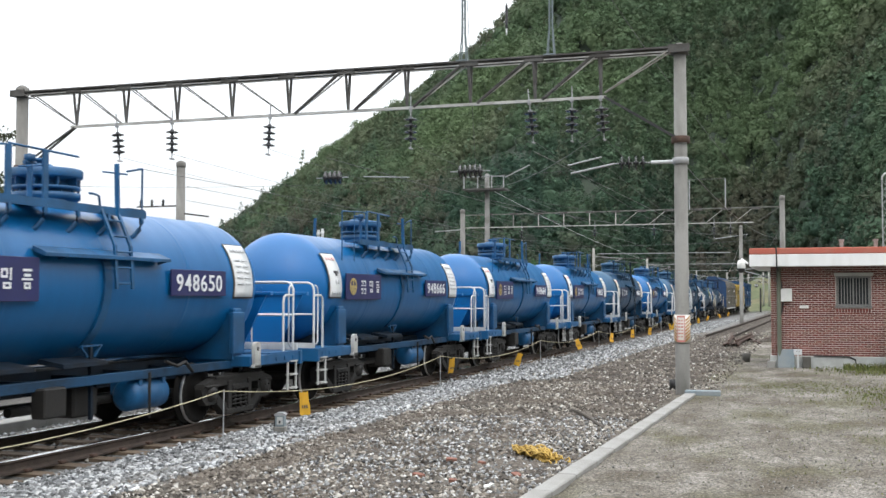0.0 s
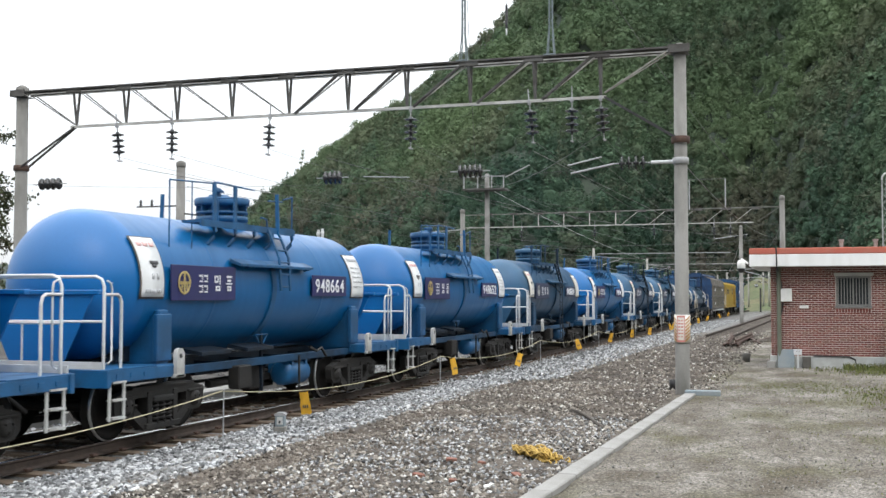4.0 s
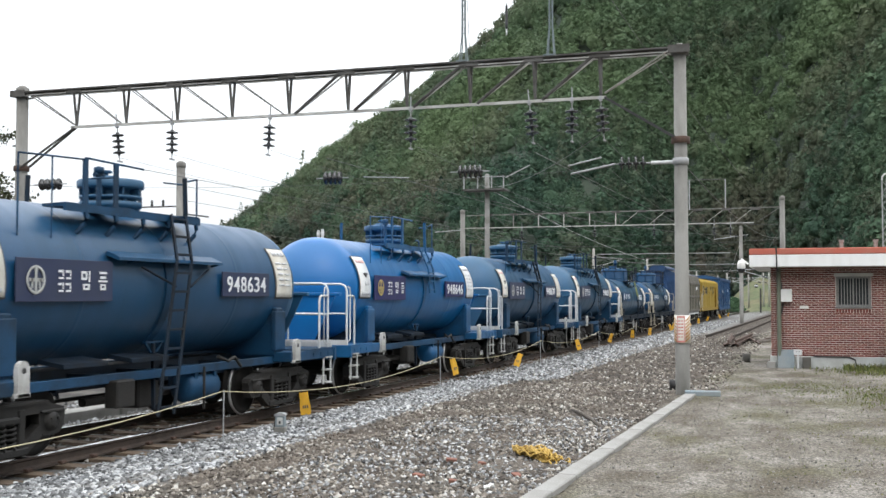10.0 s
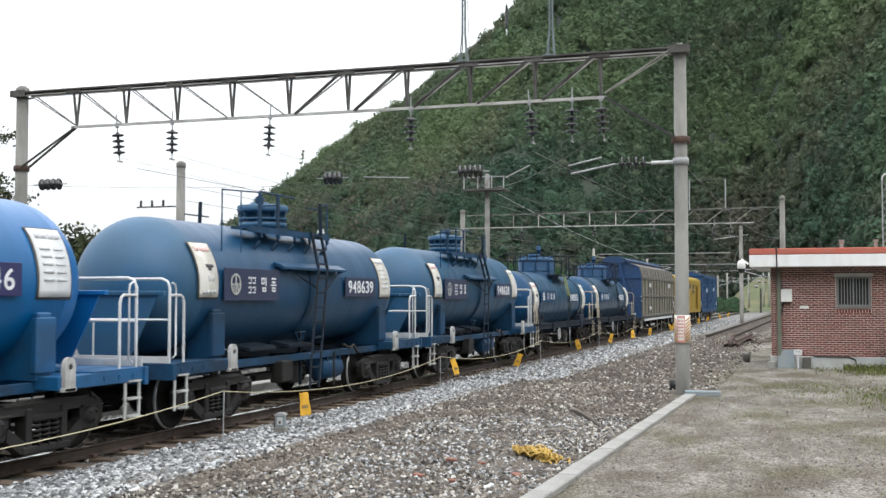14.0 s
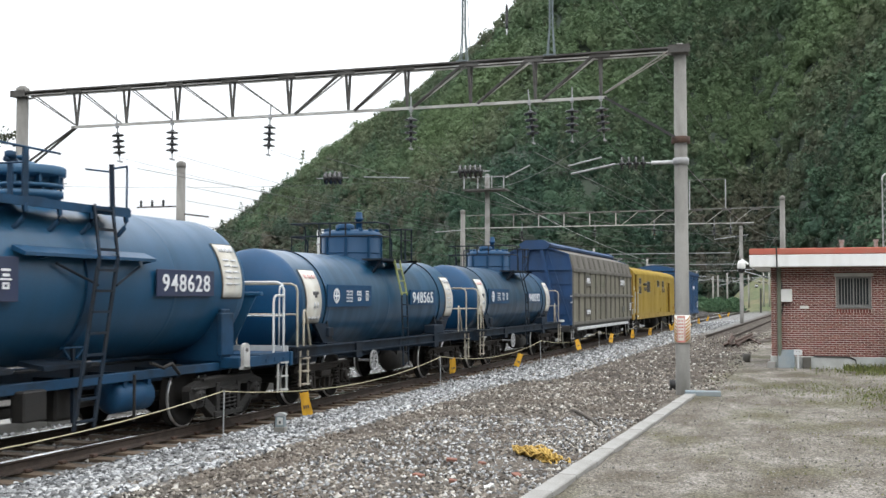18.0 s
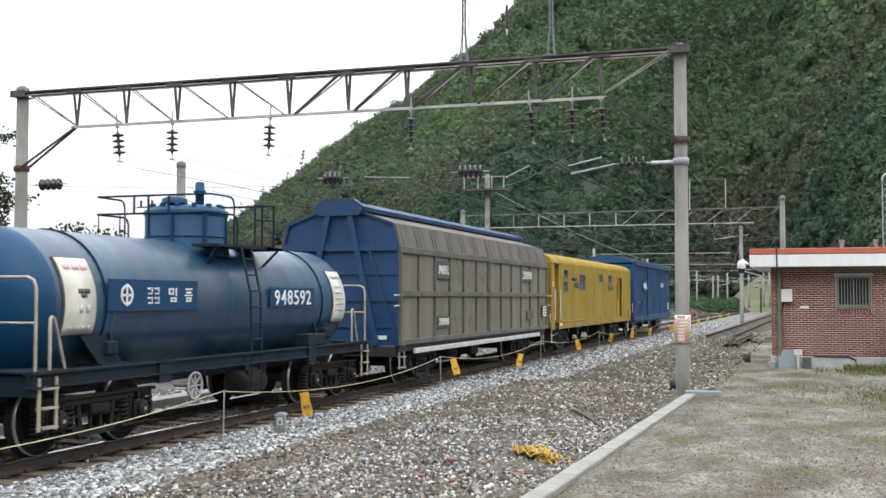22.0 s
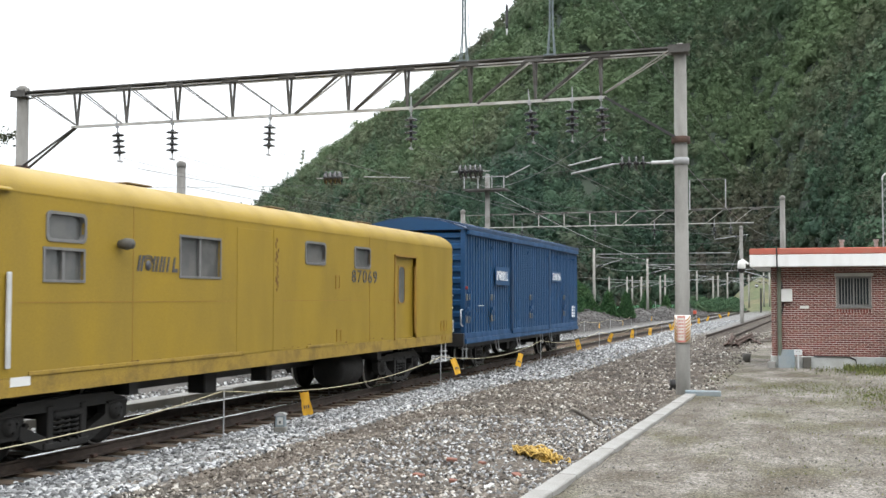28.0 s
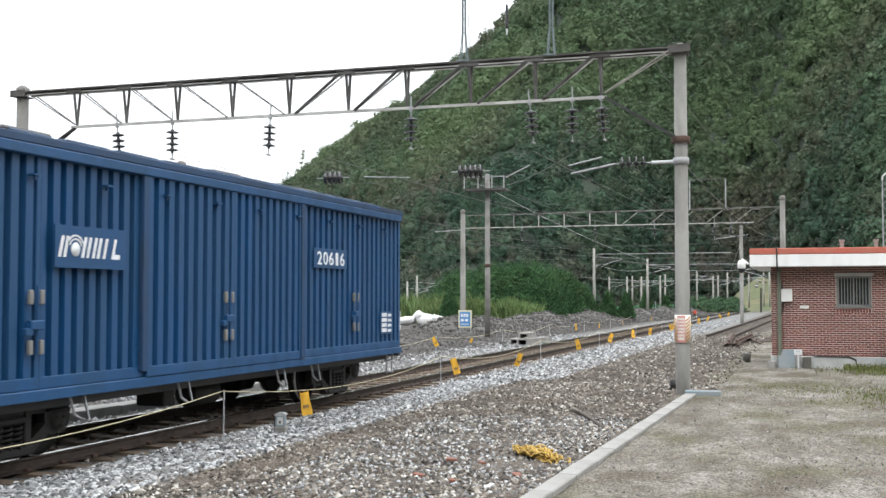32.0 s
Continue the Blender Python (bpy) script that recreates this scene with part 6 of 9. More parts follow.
        tagged(new(name, big_mesh(name, v, f, mat or M["grass"])), label, "grass", kind="stuff")

    weeds("tall_grass", "pale tall grass behind the spoil heap", 5500, -36, -26.0, 78, 90, 1.6, 2.6, lambda x, y: 0 * x - 0.1, 0.05, False, M["tall_grass"])
    weeds("weed_belt", "straggling green weeds along the heap", 5500, -27, -18.5, 76, 83, 1.0, 2.0, lambda x, y: 0 * x + 0.0, 0.05, False, M["tall_grass"])
    weeds("hut_weeds", "green weeds growing against the hut", 1100, 0.7, 3.4, HY - 0.9, HY - 0.1, 0.06, 0.34, lambda x, y: 0 * x + 0.05, 0.012)
    weeds("yard_grass", "sparse short grass in the dirt yard", 3000, -2.0, 4.0, 11, 28, 0.008, 0.028, lambda x, y: 0 * x + 0.05, 0.006)
    weeds("weed_patch", "patch of low brownish green weeds in the yard", 5500, 0.5, 4.0, 18.5, 25.5, 0.01, 0.06, lambda x, y: 0 * x + 0.05, 0.008, True)
    weeds("moss_patch", "thin mossy grass patch on the dirt", 2600, -1.6, 0.9, 21.5, 25.0, 0.006, 0.022, lambda x, y: 0 * x + 0.05, 0.007, True)
    weeds("corner_weeds", "low green weeds spreading from the hut", 2600, 0.6, 4.2, 27.0, HY + 0.4, 0.02, 0.15, lambda x, y: 0 * x + 0.05, 0.01, True)
    shrub("round_shrub", "leafy green bush growing against the hut", 2.1, HY - 0.5, 0.05, 0.36, 0.3, 1.25, 1500, 0.035)
    # white bags
    for i, (x, y, z, s) in enumerate(((-22.0, 60, 0.25, 1.1), (-20.9, 60.3, 0.25, 1.0), (-19.9, 60, 0.25, 0.95), (-21.4, 60.4, 0.55, 0.8), (-18.9, 60.3, 0.22, 0.75), (-23.2, 60.2, 0.3, 1.1))):
        v, f = lumps(np.array([[0.0, 0, 0.25 * s]]), np.array([0.62 * s]), np.random.default_rng(i), "ico", 0.2, 0.6)
        ob = new("bulk_bag", big_mesh("bulk_bag", v, f, M["tarp"], True))
        ob.matrix_basis = pose(x, y, z)
        tagged(ob, "slumped white bulk bag of rubble", "bag", group="pile of white bags")
    s = thing("blue_signboard", "blue notice board in a cream frame", "sign", pose(-17.1, 55.4, 0.15))
    part("leg", Shape().rod((-0.28, 0.03, -0.3), (-0.28, 0.03, 0.5), 0.03, n=6).rod((0.28, 0.03, -0.3), (0.28, 0.03, 0.5), 0.03, n=6), M["steel"], s)
    part("frame", Shape().box(-0.36, 0.36, 0.0, 0.04, 0.12, 1.02, 0.01), M["cream"], s)
    pn = part("panel", Shape().box(-0.28, 0.28, -0.012, 0.0, 0.2, 0.94), M["sign_blue"], s)
    for r, (z, n_, h) in enumerate(((0.68, 3, 0.16), (0.45, 2, 0.13), (0.28, 4, 0.06))):
        for k in range(n_):
            w = 0.44 / n_
            part("text_bar", Shape().box(-0.22 + k * w, -0.22 + k * w + w * 0.72, -0.017, -0.012, z, z + h), M["letter"], pn)
    # green net fence, an orange machine, a small round board
    nf = thing("net_fence", "long bright green net fence behind the heap", "fence", pose(0, 0, 0.0))
    run = [Vector((-23.0 + 15.5 * k / 18, 108 + 52 * k / 18, -0.1)) for k in range(11)]
    for k, p in enumerate(run):
        part("net_post", lambda: Shape().rod((0, 0, 0), (0, 0, 1.5), 0.04, n=6), M["steel"], nf, key="net_post", at=Matrix.Translation(p))
        if k < 10:
            hi = 0.95 + 0.02 * k
            r2 = run[k + 1]
            v = [(c.x + o, c.y, c.z + z) for o in (0, 0.02) for c, z in ((p, 0.1), (r2, 0.1), (r2, hi), (p, hi))]
            part("net_panel", Shape().add(v, [(0, 1, 2, 3), (7, 6, 5, 4), (0, 4, 5, 1), (1, 5, 6, 2), (2, 6, 7, 3), (3, 7, 4, 0)]), M["green_net"], nf)
    o = thing("trolley", "small orange-red track trolley far off", "trolley", pose(-11.0, 112, 0.0))
    part("body", Shape().box(-0.16, 0.16, -0.2, 0.2, 0.2, 0.55, 0.05), M["orange"], o)
    part("handle", Shape().rod((-0.3, 0, 0.7), (-0.5, 0, 1.3), 0.04, n=6), M["black"], o)
    part("foot", Shape().box(-0.15, 0.15, -0.18, 0.18, 0.0, 0.2), M["black"], o)
    w = thing("white_signpost", "white post sign at the far crossing", "sign", pose(-14.0, 130, 0.0))
    part("post", Shape().rod((0, 0, 0), (0, 0, 2.3), 0.05, n=6), M["steel"], w)
    part("board", Shape().box(-0.2, 0.2, -0.06, -0.03, 1.6, 2.1), M["box_white"], w)

    # bare-branched tree beyond the train
    t = thing("autumn_tree", "thin autumn tree with sparse dark leaves", "tree", pose(-26.7, 31.0, -0.1))
    part("trunk", Shape().tube([(0, 0, 0), (0.1, 0, 2), (-0.1, 0.1, 4), (0.05, 0, 6), (0.0, 0, 7.6)], 0.13, 8), M["bark"], t)
    g = random.Random(6)
    cen = []
    for i in range(44):
        z = 1.6 + 5.6 * i / 44
        a = g.uniform(0, 6.28)
        ln = g.uniform(0.7, 2.3) * (1.15 - 0.55 * (z - 1.6) / 5.6)
        e = Vector((math.cos(a) * ln, math.sin(a) * ln, g.uniform(-0.1, 0.5)))
        p0 = Vector((0, 0, z))
        part("limb", Shape().tube([p0, p0 + e * 0.5 + Vector((0, 0, 0.12)), p0 + e], 0.022, 5), M["bark"], t)
        for k in range(90):
            q = g.uniform(0.3, 1.05)
            cen.append(tuple(p0 + e * q + Vector((g.gauss(0, 0.2), g.gauss(0, 0.2), g.gauss(0.02, 0.12)))))
    a, b = leaf_cards(np.array(cen), 0.075, np.random.default_rng(2))
    o = new("crown", big_mesh("crown", a, b, M["tree_left"]))
    o.parent = t
    # low dark trees further left
    for x, y, rx, h in ((-33.5, 48, 2.6, 4.9), (-31.0, 50, 2.2, 4.6), (-37.0, 50, 3.0, 5.4)):
        shrub("low_tree", "low bushy tree behind the pole", x, y, 0.0, rx, rx, h, 4500, 0.12, "bushes beyond the train", 0.0, "tree_left")


build_beyond()


# ---------------------------------------------------------------- the train
WAGONS, WHEELS = [], []
WHEEL_R = 0.43


def board_pose(x, y, z, lean=0.0):
    """A board on the wagon's near side: its local -y faces out, its local x runs along the wagon."""
    return Matrix.Translation((x, y, z)) @ pose(0, 0, 0, 0, 0, 90) @ pose(0, 0, 0, lean, 0, 0)


def wheelset(parent, y, key="wheelset"):
    """Two wheels on an axle, turning about x."""
    w = part("wheelset", lambda: Shape().rod((-0.9, 0, 0), (0.9, 0, 0), 0.075, n=10), M["iron"], parent, key=key, at=pose(0, y, WHEEL_R))
    def wheel():
        prof = [(0.0, -0.10), (0.09, -0.10), (0.1, -0.05), (0.3, -0.035), (0.34, -0.06), (WHEEL_R + 0.026, -0.068), (WHEEL_R + 0.026, -0.04), (WHEEL_R, -0.03),
                (WHEEL_R - 0.005, 0.062), (0.34, 0.065), (0.31, 0.04), (0.12, 0.06), (0.1, 0.1), (0.0, 0.1)]
        return Shape().lathe(prof, (0, 0, 0), "x", 26)
    def tread():
        return Shape().lathe([(WHEEL_R - 0.01, 0.067), (WHEEL_R - 0.006, 0.066), (WHEEL_R + 0.001, 0.055), (WHEEL_R + 0.001, 0.03)], (0, 0, 0), "x", 26)
    for q in (-1, 1):
        turn = pose(q * 0.74, 0, 0, 0, 0, 0 if q > 0 else 180)
        part("wheel", wheel, M["wheel"], w, key=key + "_wheel", at=turn)
        part("tread", tread, M["tread"], w, "bright worn tread", key=key + "_tread", at=turn)
    WHEELS.append((w, y))
    return w


def bogie(parent, y, base=0.83):
    """A three-piece cast bogie: bulky side frames with windows, coil springs, bearing caps and bolster, with its two wheelsets."""
    f = part("bolster", lambda: Shape().box(-0.95, 0.95, -0.2, 0.2, 0.42, 0.62, 0.03).rod((0, 0, 0.6), (0, 0, 0.8), 0.2, n=12), M["iron"], parent, key="bolster", at=pose(0, y, 0))
    def frame_shape():
        s = Shape()
        a, b = 0.92, 1.05
        s.prism([(-base - 0.26, 0.5), (-base - 0.22, 0.58), (-base + 0.1, 0.655), (-0.3, 0.69), (0.3, 0.69), (base - 0.1, 0.655), (base + 0.22, 0.58), (base + 0.26, 0.5), (base - 0.2, 0.53), (-base + 0.2, 0.53)], a, b, "x")
        s.box(a - 0.03, b + 0.03, -base + 0.08, base - 0.08, 0.645, 0.675)
        for e in (-1, 1):
            s.prism([(e * (base - 0.2), 0.56), (e * (base - 0.2), 0.34), (e * (base - 0.12), 0.27), (e * (base + 0.14), 0.27), (e * (base + 0.24), 0.36), (e * (base + 0.26), 0.52)], a, b - 0.01, "x")
            s.prism([(e * (base - 0.18), 0.42), (e * (base - 0.16), 0.27), (e * 0.42, 0.1), (e * 0.3, 0.1), (e * 0.3, 0.24), (e * 0.4, 0.26)], a, b, "x")
            s.box(a - 0.02, b + 0.02, e * 0.31 - 0.055, e * 0.31 + 0.055, 0.12, 0.6, 0.012)
            s.box(a - 0.04, b + 0.04, e * base - 0.2, e * base + 0.2, 0.53, 0.56, 0.008)
        return s.box(a - 0.03, b + 0.03, -0.42, 0.42, 0.09, 0.18, 0.015).box(a - 0.02, b + 0.04, -0.26, 0.26, 0.45, 0.53, 0.02)
    def spring():
        return Shape().tube([(1.02 + 0.062 * math.cos(k * 1.05), 0.062 * math.sin(k * 1.05), 0.18 + 0.0093 * k) for k in range(31)], 0.019, 5)
    for q in (-1, 1):
        turn = pose(0, 0, 0, 0, 0, 0 if q > 0 else 180)
        part("side_frame", frame_shape, M["iron"], f, key=("side_frame", base), at=turn)
        for e in (-0.16, 0.0, 0.16):
            part("spring", spring, M["iron"], f, key="bogie_spring", at=turn @ pose(0, e, 0))
    def cap():
        s = Shape().lathe([(0, -0.06), (0.13, -0.06), (0.14, -0.04), (0.14, 0.03), (0.115, 0.05), (0.105, 0.1), (0.04, 0.11), (0, 0.11)], (0, 0, 0), "x", 16)
        for k in range(3):
            c, n_ = 0.065 * math.cos(k * 2.09 + 0.5), 0.065 * math.sin(k * 2.09 + 0.5)
            s.rod((0.1, c, n_), (0.125, c, n_), 0.016, n=6)
        return s
    for e in (-1, 1):
        for q in (-1, 1):
            part("bearing_cap", cap, M["iron"], f, key="bearing_cap", at=pose(q * 0.99, e * base, WHEEL_R, 0, 0, 0 if q > 0 else 180))
        part("brake_beam", lambda: Shape().rod((-0.9, 0, 0.38), (0.9, 0, 0.38), 0.035, n=8).box(-0.85, -0.68, -0.05, 0.03, 0.22, 0.55, 0.02).box(0.68, 0.85, -0.05, 0.03, 0.22, 0.55, 0.02), M["iron"], f, key="brake_beam", at=pose(0, e * (base - 0.47), 0, 0, 0, 0 if e < 0 else 180))
        wheelset(parent, y + e * base)
    return f


def pedestal_bogie(parent, y, base=0.83):
    """An older bogie: flat top bar, sagging equaliser bar, axle boxes in pedestals with coil springs beside them."""
    f = part("bolster", lambda: Shape().box(-0.95, 0.95, -0.2, 0.2, 0.42, 0.62, 0.03).rod((0, 0, 0.6), (0, 0, 0.8), 0.2, n=12), M["bogie_rust"], parent, key="old_bolster", at=pose(0, y, 0))
    def frame_shape():
        s = Shape()
        a, b = 0.95, 1.02
        s.box(a - 0.02, b + 0.04, -base - 0.4, base + 0.4, 0.63, 0.67, 0.008).box(a, b, -base - 0.36, base + 0.36, 0.55, 0.63, 0.01)
        pts = [(a + 0.035, -base, 0.4), (a + 0.035, -base + 0.26, 0.43), (a + 0.035, -0.34, 0.2), (a + 0.035, 0.34, 0.2), (a + 0.035, base - 0.26, 0.43), (a + 0.035, base, 0.4)]
        for p0, p1 in zip(pts, pts[1:]):
            s.bar(p0, p1, 0.05, 0.06)
        s.bar((a + 0.03, -0.5, 0.42), (a + 0.03, 0.5, 0.42), 0.03, 0.04)
        for e in (-1, 1):
            s.bar((a + 0.03, e * 0.3, 0.22), (a + 0.03, e * 0.36, 0.58), 0.05, 0.07).bar((a + 0.03, e * 0.1, 0.22), (a + 0.03, e * 0.1, 0.58), 0.04, 0.04)
            for d in (-0.15, 0.15):
                s.box(a - 0.01, b + 0.02, e * base + d - 0.025, e * base + d + 0.025, 0.24, 0.6, 0.006)
            for d in (-0.27, 0.27):
                s.box(a - 0.06, b + 0.06, e * base + d - 0.1, e * base + d + 0.1, 0.21, 0.24, 0.006)
            s.box(a - 0.02, b + 0.03, e * base - 0.36, e * base + 0.36, 0.22, 0.25)
        return s.box(a - 0.04, b + 0.06, -0.2, 0.2, 0.43, 0.55, 0.02)
    def spring():
        return Shape().tube([(0.99 + 0.075 * math.cos(k * 1.05), 0.075 * math.sin(k * 1.05), 0.25 + 0.0095 * k) for k in range(32)], 0.021, 5)
    def axle_box():
        s = Shape().box(0.92, 1.1, -0.12, 0.12, WHEEL_R - 0.15, WHEEL_R + 0.1, 0.03).lathe([(0, 0.0), (0.1, 0.0), (0.1, 0.04), (0.07, 0.055), (0, 0.055)], (1.1, 0, WHEEL_R - 0.02), "x", 14)
        return s.box(0.98, 1.06, -0.035, 0.035, WHEEL_R + 0.1, WHEEL_R + 0.2)
    for q in (-1, 1):
        turn = pose(0, 0, 0, 0, 0, 0 if q > 0 else 180)
        part("side_frame", frame_shape, M["bogie_rust"], f, key="old_side_frame", at=turn)
        for e in (-1, 1):
            part("axle_box", axle_box, M["bogie_rust"], f, key="old_axle_box", at=turn @ pose(0, e * base, 0))
            part("axle_stud", lambda: Shape().box(1.155, 1.162, -0.02, 0.02, WHEEL_R - 0.04, WHEEL_R), M["steel"], f, "pale cover stud", key="old_axle_stud", at=turn @ pose(0, e * base, 0))
            for d in (-0.27, 0.27):
                part("spring", spring, M["bogie_rust"], f, key="old_spring", at=turn @ pose(0, e * base + d, 0))
    for e in (-1, 1):
        part("brake_beam", lambda: Shape().rod((-0.9, 0, 0.38), (0.9, 0, 0.38), 0.035, n=8).box(-0.85, -0.68, -0.05, 0.03, 0.22, 0.55, 0.02).box(0.68, 0.85, -0.05, 0.03, 0.22, 0.55, 0.02), M["bogie_rust"], f, key="old_brake_beam", at=pose(0, e * (base - 0.47), 0, 0, 0, 0 if e < 0 else 180))
        wheelset(parent, y + e * base)
    return f


def coupler(parent, y, q):
    part("coupler", lambda: Shape().box(-0.09, 0.09, 0, 0.42, 0.72, 0.88, 0.02).box(-0.17, 0.17, 0.36, 0.55, 0.68, 0.93, 0.04).rod((0.25, 0.1, 0.7), (0.35, 0.4, 0.45), 0.03), M["iron"], parent, key="coupler", at=pose(0, y, 0, 0, 0, 0 if q > 0 else 180))


def glyph(s, x, z, w, h, kind):
    """An abstract block figure of bars inside w by h."""
    t = h * 0.12
    def b(a0, a1, c0, c1):
        s.box(x + a0 * w, x + a1 * w, -0.012, -0.006, z + c0 * h, z + c1 * h)
    if kind == 0:
        for a in ((0.0, 0.6, 0.52, 0.64), (0.0, 0.6, 0.86, 0.98), (0.0, 0.14, 0.58, 0.92), (0.46, 0.6, 0.58, 0.92), (0.8, 0.94, 0.42, 1.0), (0.2, 0.9, 0.22, 0.32), (0.2, 0.9, 0.0, 0.1), (0.2, 0.36, 0.08, 0.24), (0.74, 0.9, 0.08, 0.24)):
            b(*a)
    elif kind == 1:
        for a in ((0.08, 0.92, 0.86, 0.98), (0.2, 0.8, 0.6, 0.74), (0.0, 1.0, 0.42, 0.52), (0.2, 0.8, 0.22, 0.32), (0.2, 0.8, 0.0, 0.1), (0.2, 0.36, 0.08, 0.24), (0.64, 0.8, 0.08, 0.24)):
            b(*a)
    else:
        for a in ((0.0, 0.6, 0.7, 0.95), (0.75, 0.9, 0.3, 1.0), (0.1, 0.9, 0.0, 0.2)):
            b(*a)


def name_board(parent, at, w, h, mat, mark, big):
    """A company board: a round emblem, two small stacked figures and two large ones, all as plain shapes."""
    bd = part("name_board", Shape().box(-w / 2, w / 2, 0.0, 0.02, -h / 2, h / 2, 0.004), mat, parent, "company board with emblem and plain block figures", at=at)
    e, r = Shape(), h * 0.33
    cx = -w * 0.32
    if big:
        e.lathe([(r * 0.8, -0.004), (r, -0.008), (r, -0.012), (r * 0.8, -0.012), (r * 0.8, -0.004)], (cx, 0, 0), "y", 20)
        e.box(cx - r * 0.12, cx + r * 0.12, -0.014, -0.006, -r, r).box(cx - r * 0.7, cx + r * 0.7, -0.013, -0.006, -r * 0.12, r * 0.12)
        e.box(cx - r * 0.5, cx - r * 0.3, -0.013, -0.006, -r * 0.6, r * 0.1).box(cx + r * 0.3, cx + r * 0.5, -0.013, -0.006, -r * 0.6, r * 0.1)
    else:
        e.lathe([(r * 0.74, -0.004), (r, -0.008), (r, -0.012), (r * 0.74, -0.012), (r * 0.74, -0.004)], (cx, 0, 0), "y", 20)
        e.box(cx - r * 0.13, cx + r * 0.13, -0.014, -0.006, -r * 1.05, r * 1.05).box(cx - r, cx + r, -0.014, -0.006, -r * 0.12, r * 0.12)
    part("emblem", e, mark, bd, "round emblem of plain shapes")
    cells = [(-w * 0.1 + k * w * 0.075, -h * 0.27 + j * h * 0.3, w * 0.06, h * 0.22, 2) for k in range(2) for j in range(2)]
    for cell in cells + [(w * 0.14, -h * 0.22, w * 0.1, h * 0.46, 0), (w * 0.33, -h * 0.22, w * 0.1, h * 0.46, 1)]:
        s = Shape()
        glyph(s, *cell)
        part("figure", s, M["letter"], bd)
    return bd


DIGITS = {}


def digit(ch, height, parent, at, width):
    """One painted numeral; equal numerals share their mesh."""
    key = (ch, round(height, 4), round(width, 4))
    if key in DIGITS:
        o = new("digit", DIGITS[key])
        o.parent, o.matrix_basis = parent, at
    else:
        o = writing(ch, height, M["letter"], "digit", parent, at, width)
        DIGITS[key] = o.data
    return o


def number_board(parent, at, w, h, mat, body, frac=0.64):
    bd = part("number_board", Shape().box(-w / 2, w / 2, 0.0, 0.02, -h / 2, h / 2, 0.004), mat, parent, at=at)
    pitch = w * 0.86 / len(body)
    for k, ch in enumerate(body):
        digit(ch, h * frac, bd, pose((k + 0.5 - len(body) / 2) * pitch, 0, 0), pitch * (0.44 if ch == "1" else 0.78))
    return bd


def hazard_plate(parent, y0, y1, radius, zc, a0, a1, mat, kind):
    """A curved notice plate hugging the barrel between two angles above the horizontal."""
    def curve(r, ya, yb, aa, ab, n=10):
        s = Shape()
        v = []
        for i in range(n + 1):
            a = aa + (ab - aa) * i / n
            for rr, yy in ((r, ya), (r, yb), (r + 0.008, ya), (r + 0.008, yb)):
                v.append((rr * math.cos(a), yy, zc + rr * math.sin(a)))
        f = []
        for i in range(n):
            k = i * 4
            f += [(k + 2, k + 3, k + 7, k + 6), (k, k + 4, k + 5, k + 1), (k, k + 2, k + 6, k + 4), (k + 1, k + 5, k + 7, k + 3)]
        f += [(0, 1, 3, 2), (4 * n, 4 * n + 2, 4 * n + 3, 4 * n + 1)]
        return s.add(v, f, True)
    r = radius + 0.012
    part("plate_rim", curve(r - 0.006, y0 - 0.03, y1 + 0.03, a0 - 0.025, a1 + 0.025), M["taupe_dark"], parent)
    p = part("notice_plate", curve(r + 0.004, y0, y1, a0, a1), mat, parent, "white notice plate with illegible print")
    def span(u0, u1, w0, w1):
        return (r + 0.0135, y0 + (y1 - y0) * u0, y0 + (y1 - y0) * u1, a0 + (a1 - a0) * w0, a0 + (a1 - a0) * w1, 2)
    if kind == 0:
        for k in range(3):
            part("red_bar", curve(*span(0.12 + 0.28 * k, 0.32 + 0.28 * k, 0.83, 0.91)), M["red_faint"], p)
        part("mark", curve(*span(0.42, 0.8, 0.52, 0.58)), M["ink"], p)
        part("mark", curve(*span(0.52, 0.68, 0.47, 0.52)), M["ink"], p)
        for k in range(4):
            part("mark", curve(*span(0.15 + 0.2 * k, 0.28 + 0.2 * k, 0.06, 0.12)), M["grey_ink"], p)
        for k in range(2):
            part("mark", curve(*span(0.45 + 0.22 * k, 0.55 + 0.22 * k, 0.28, 0.38)), M["grey_ink"], p)
    else:
        for k in range(4):
            part("mark", curve(*span(0.12 + 0.21 * k, 0.27 + 0.21 * k, 0.84, 0.93)), M["grey_ink"], p)
        for j in range(5):
            part("mark", curve(*span(0.12, 0.45, 0.66 - 0.11 * j, 0.7 - 0.11 * j)), M["grey_ink"], p)
            part("mark", curve(*span(0.55, 0.86, 0.66 - 0.11 * j, 0.69 - 0.11 * j)), M["grey_ink"], p)


def barrel(R, half, dish, zc, seams):
    prof = [(R, -half)]
    for y in seams:
        prof += [(R, y - 0.06), (R, y - 0.03), (R + 0.0025, y - 0.018), (R + 0.0025, y + 0.018), (R, y + 0.03), (R, y + 0.06)]
    return Shape().lathe(prof + [(R, half)], (0, 0, zc), "y", 56)


def tank_head(R, half, dish, zc):
    prof = [(R, 0.0)] + [(R * math.cos(a), dish * math.sin(a)) for a in [0.12 * k for k in range(1, 13)]] + [(0.01, dish)]
    return Shape().lathe([(r, h) for r, h in prof], (0, half, zc), "y", 56)


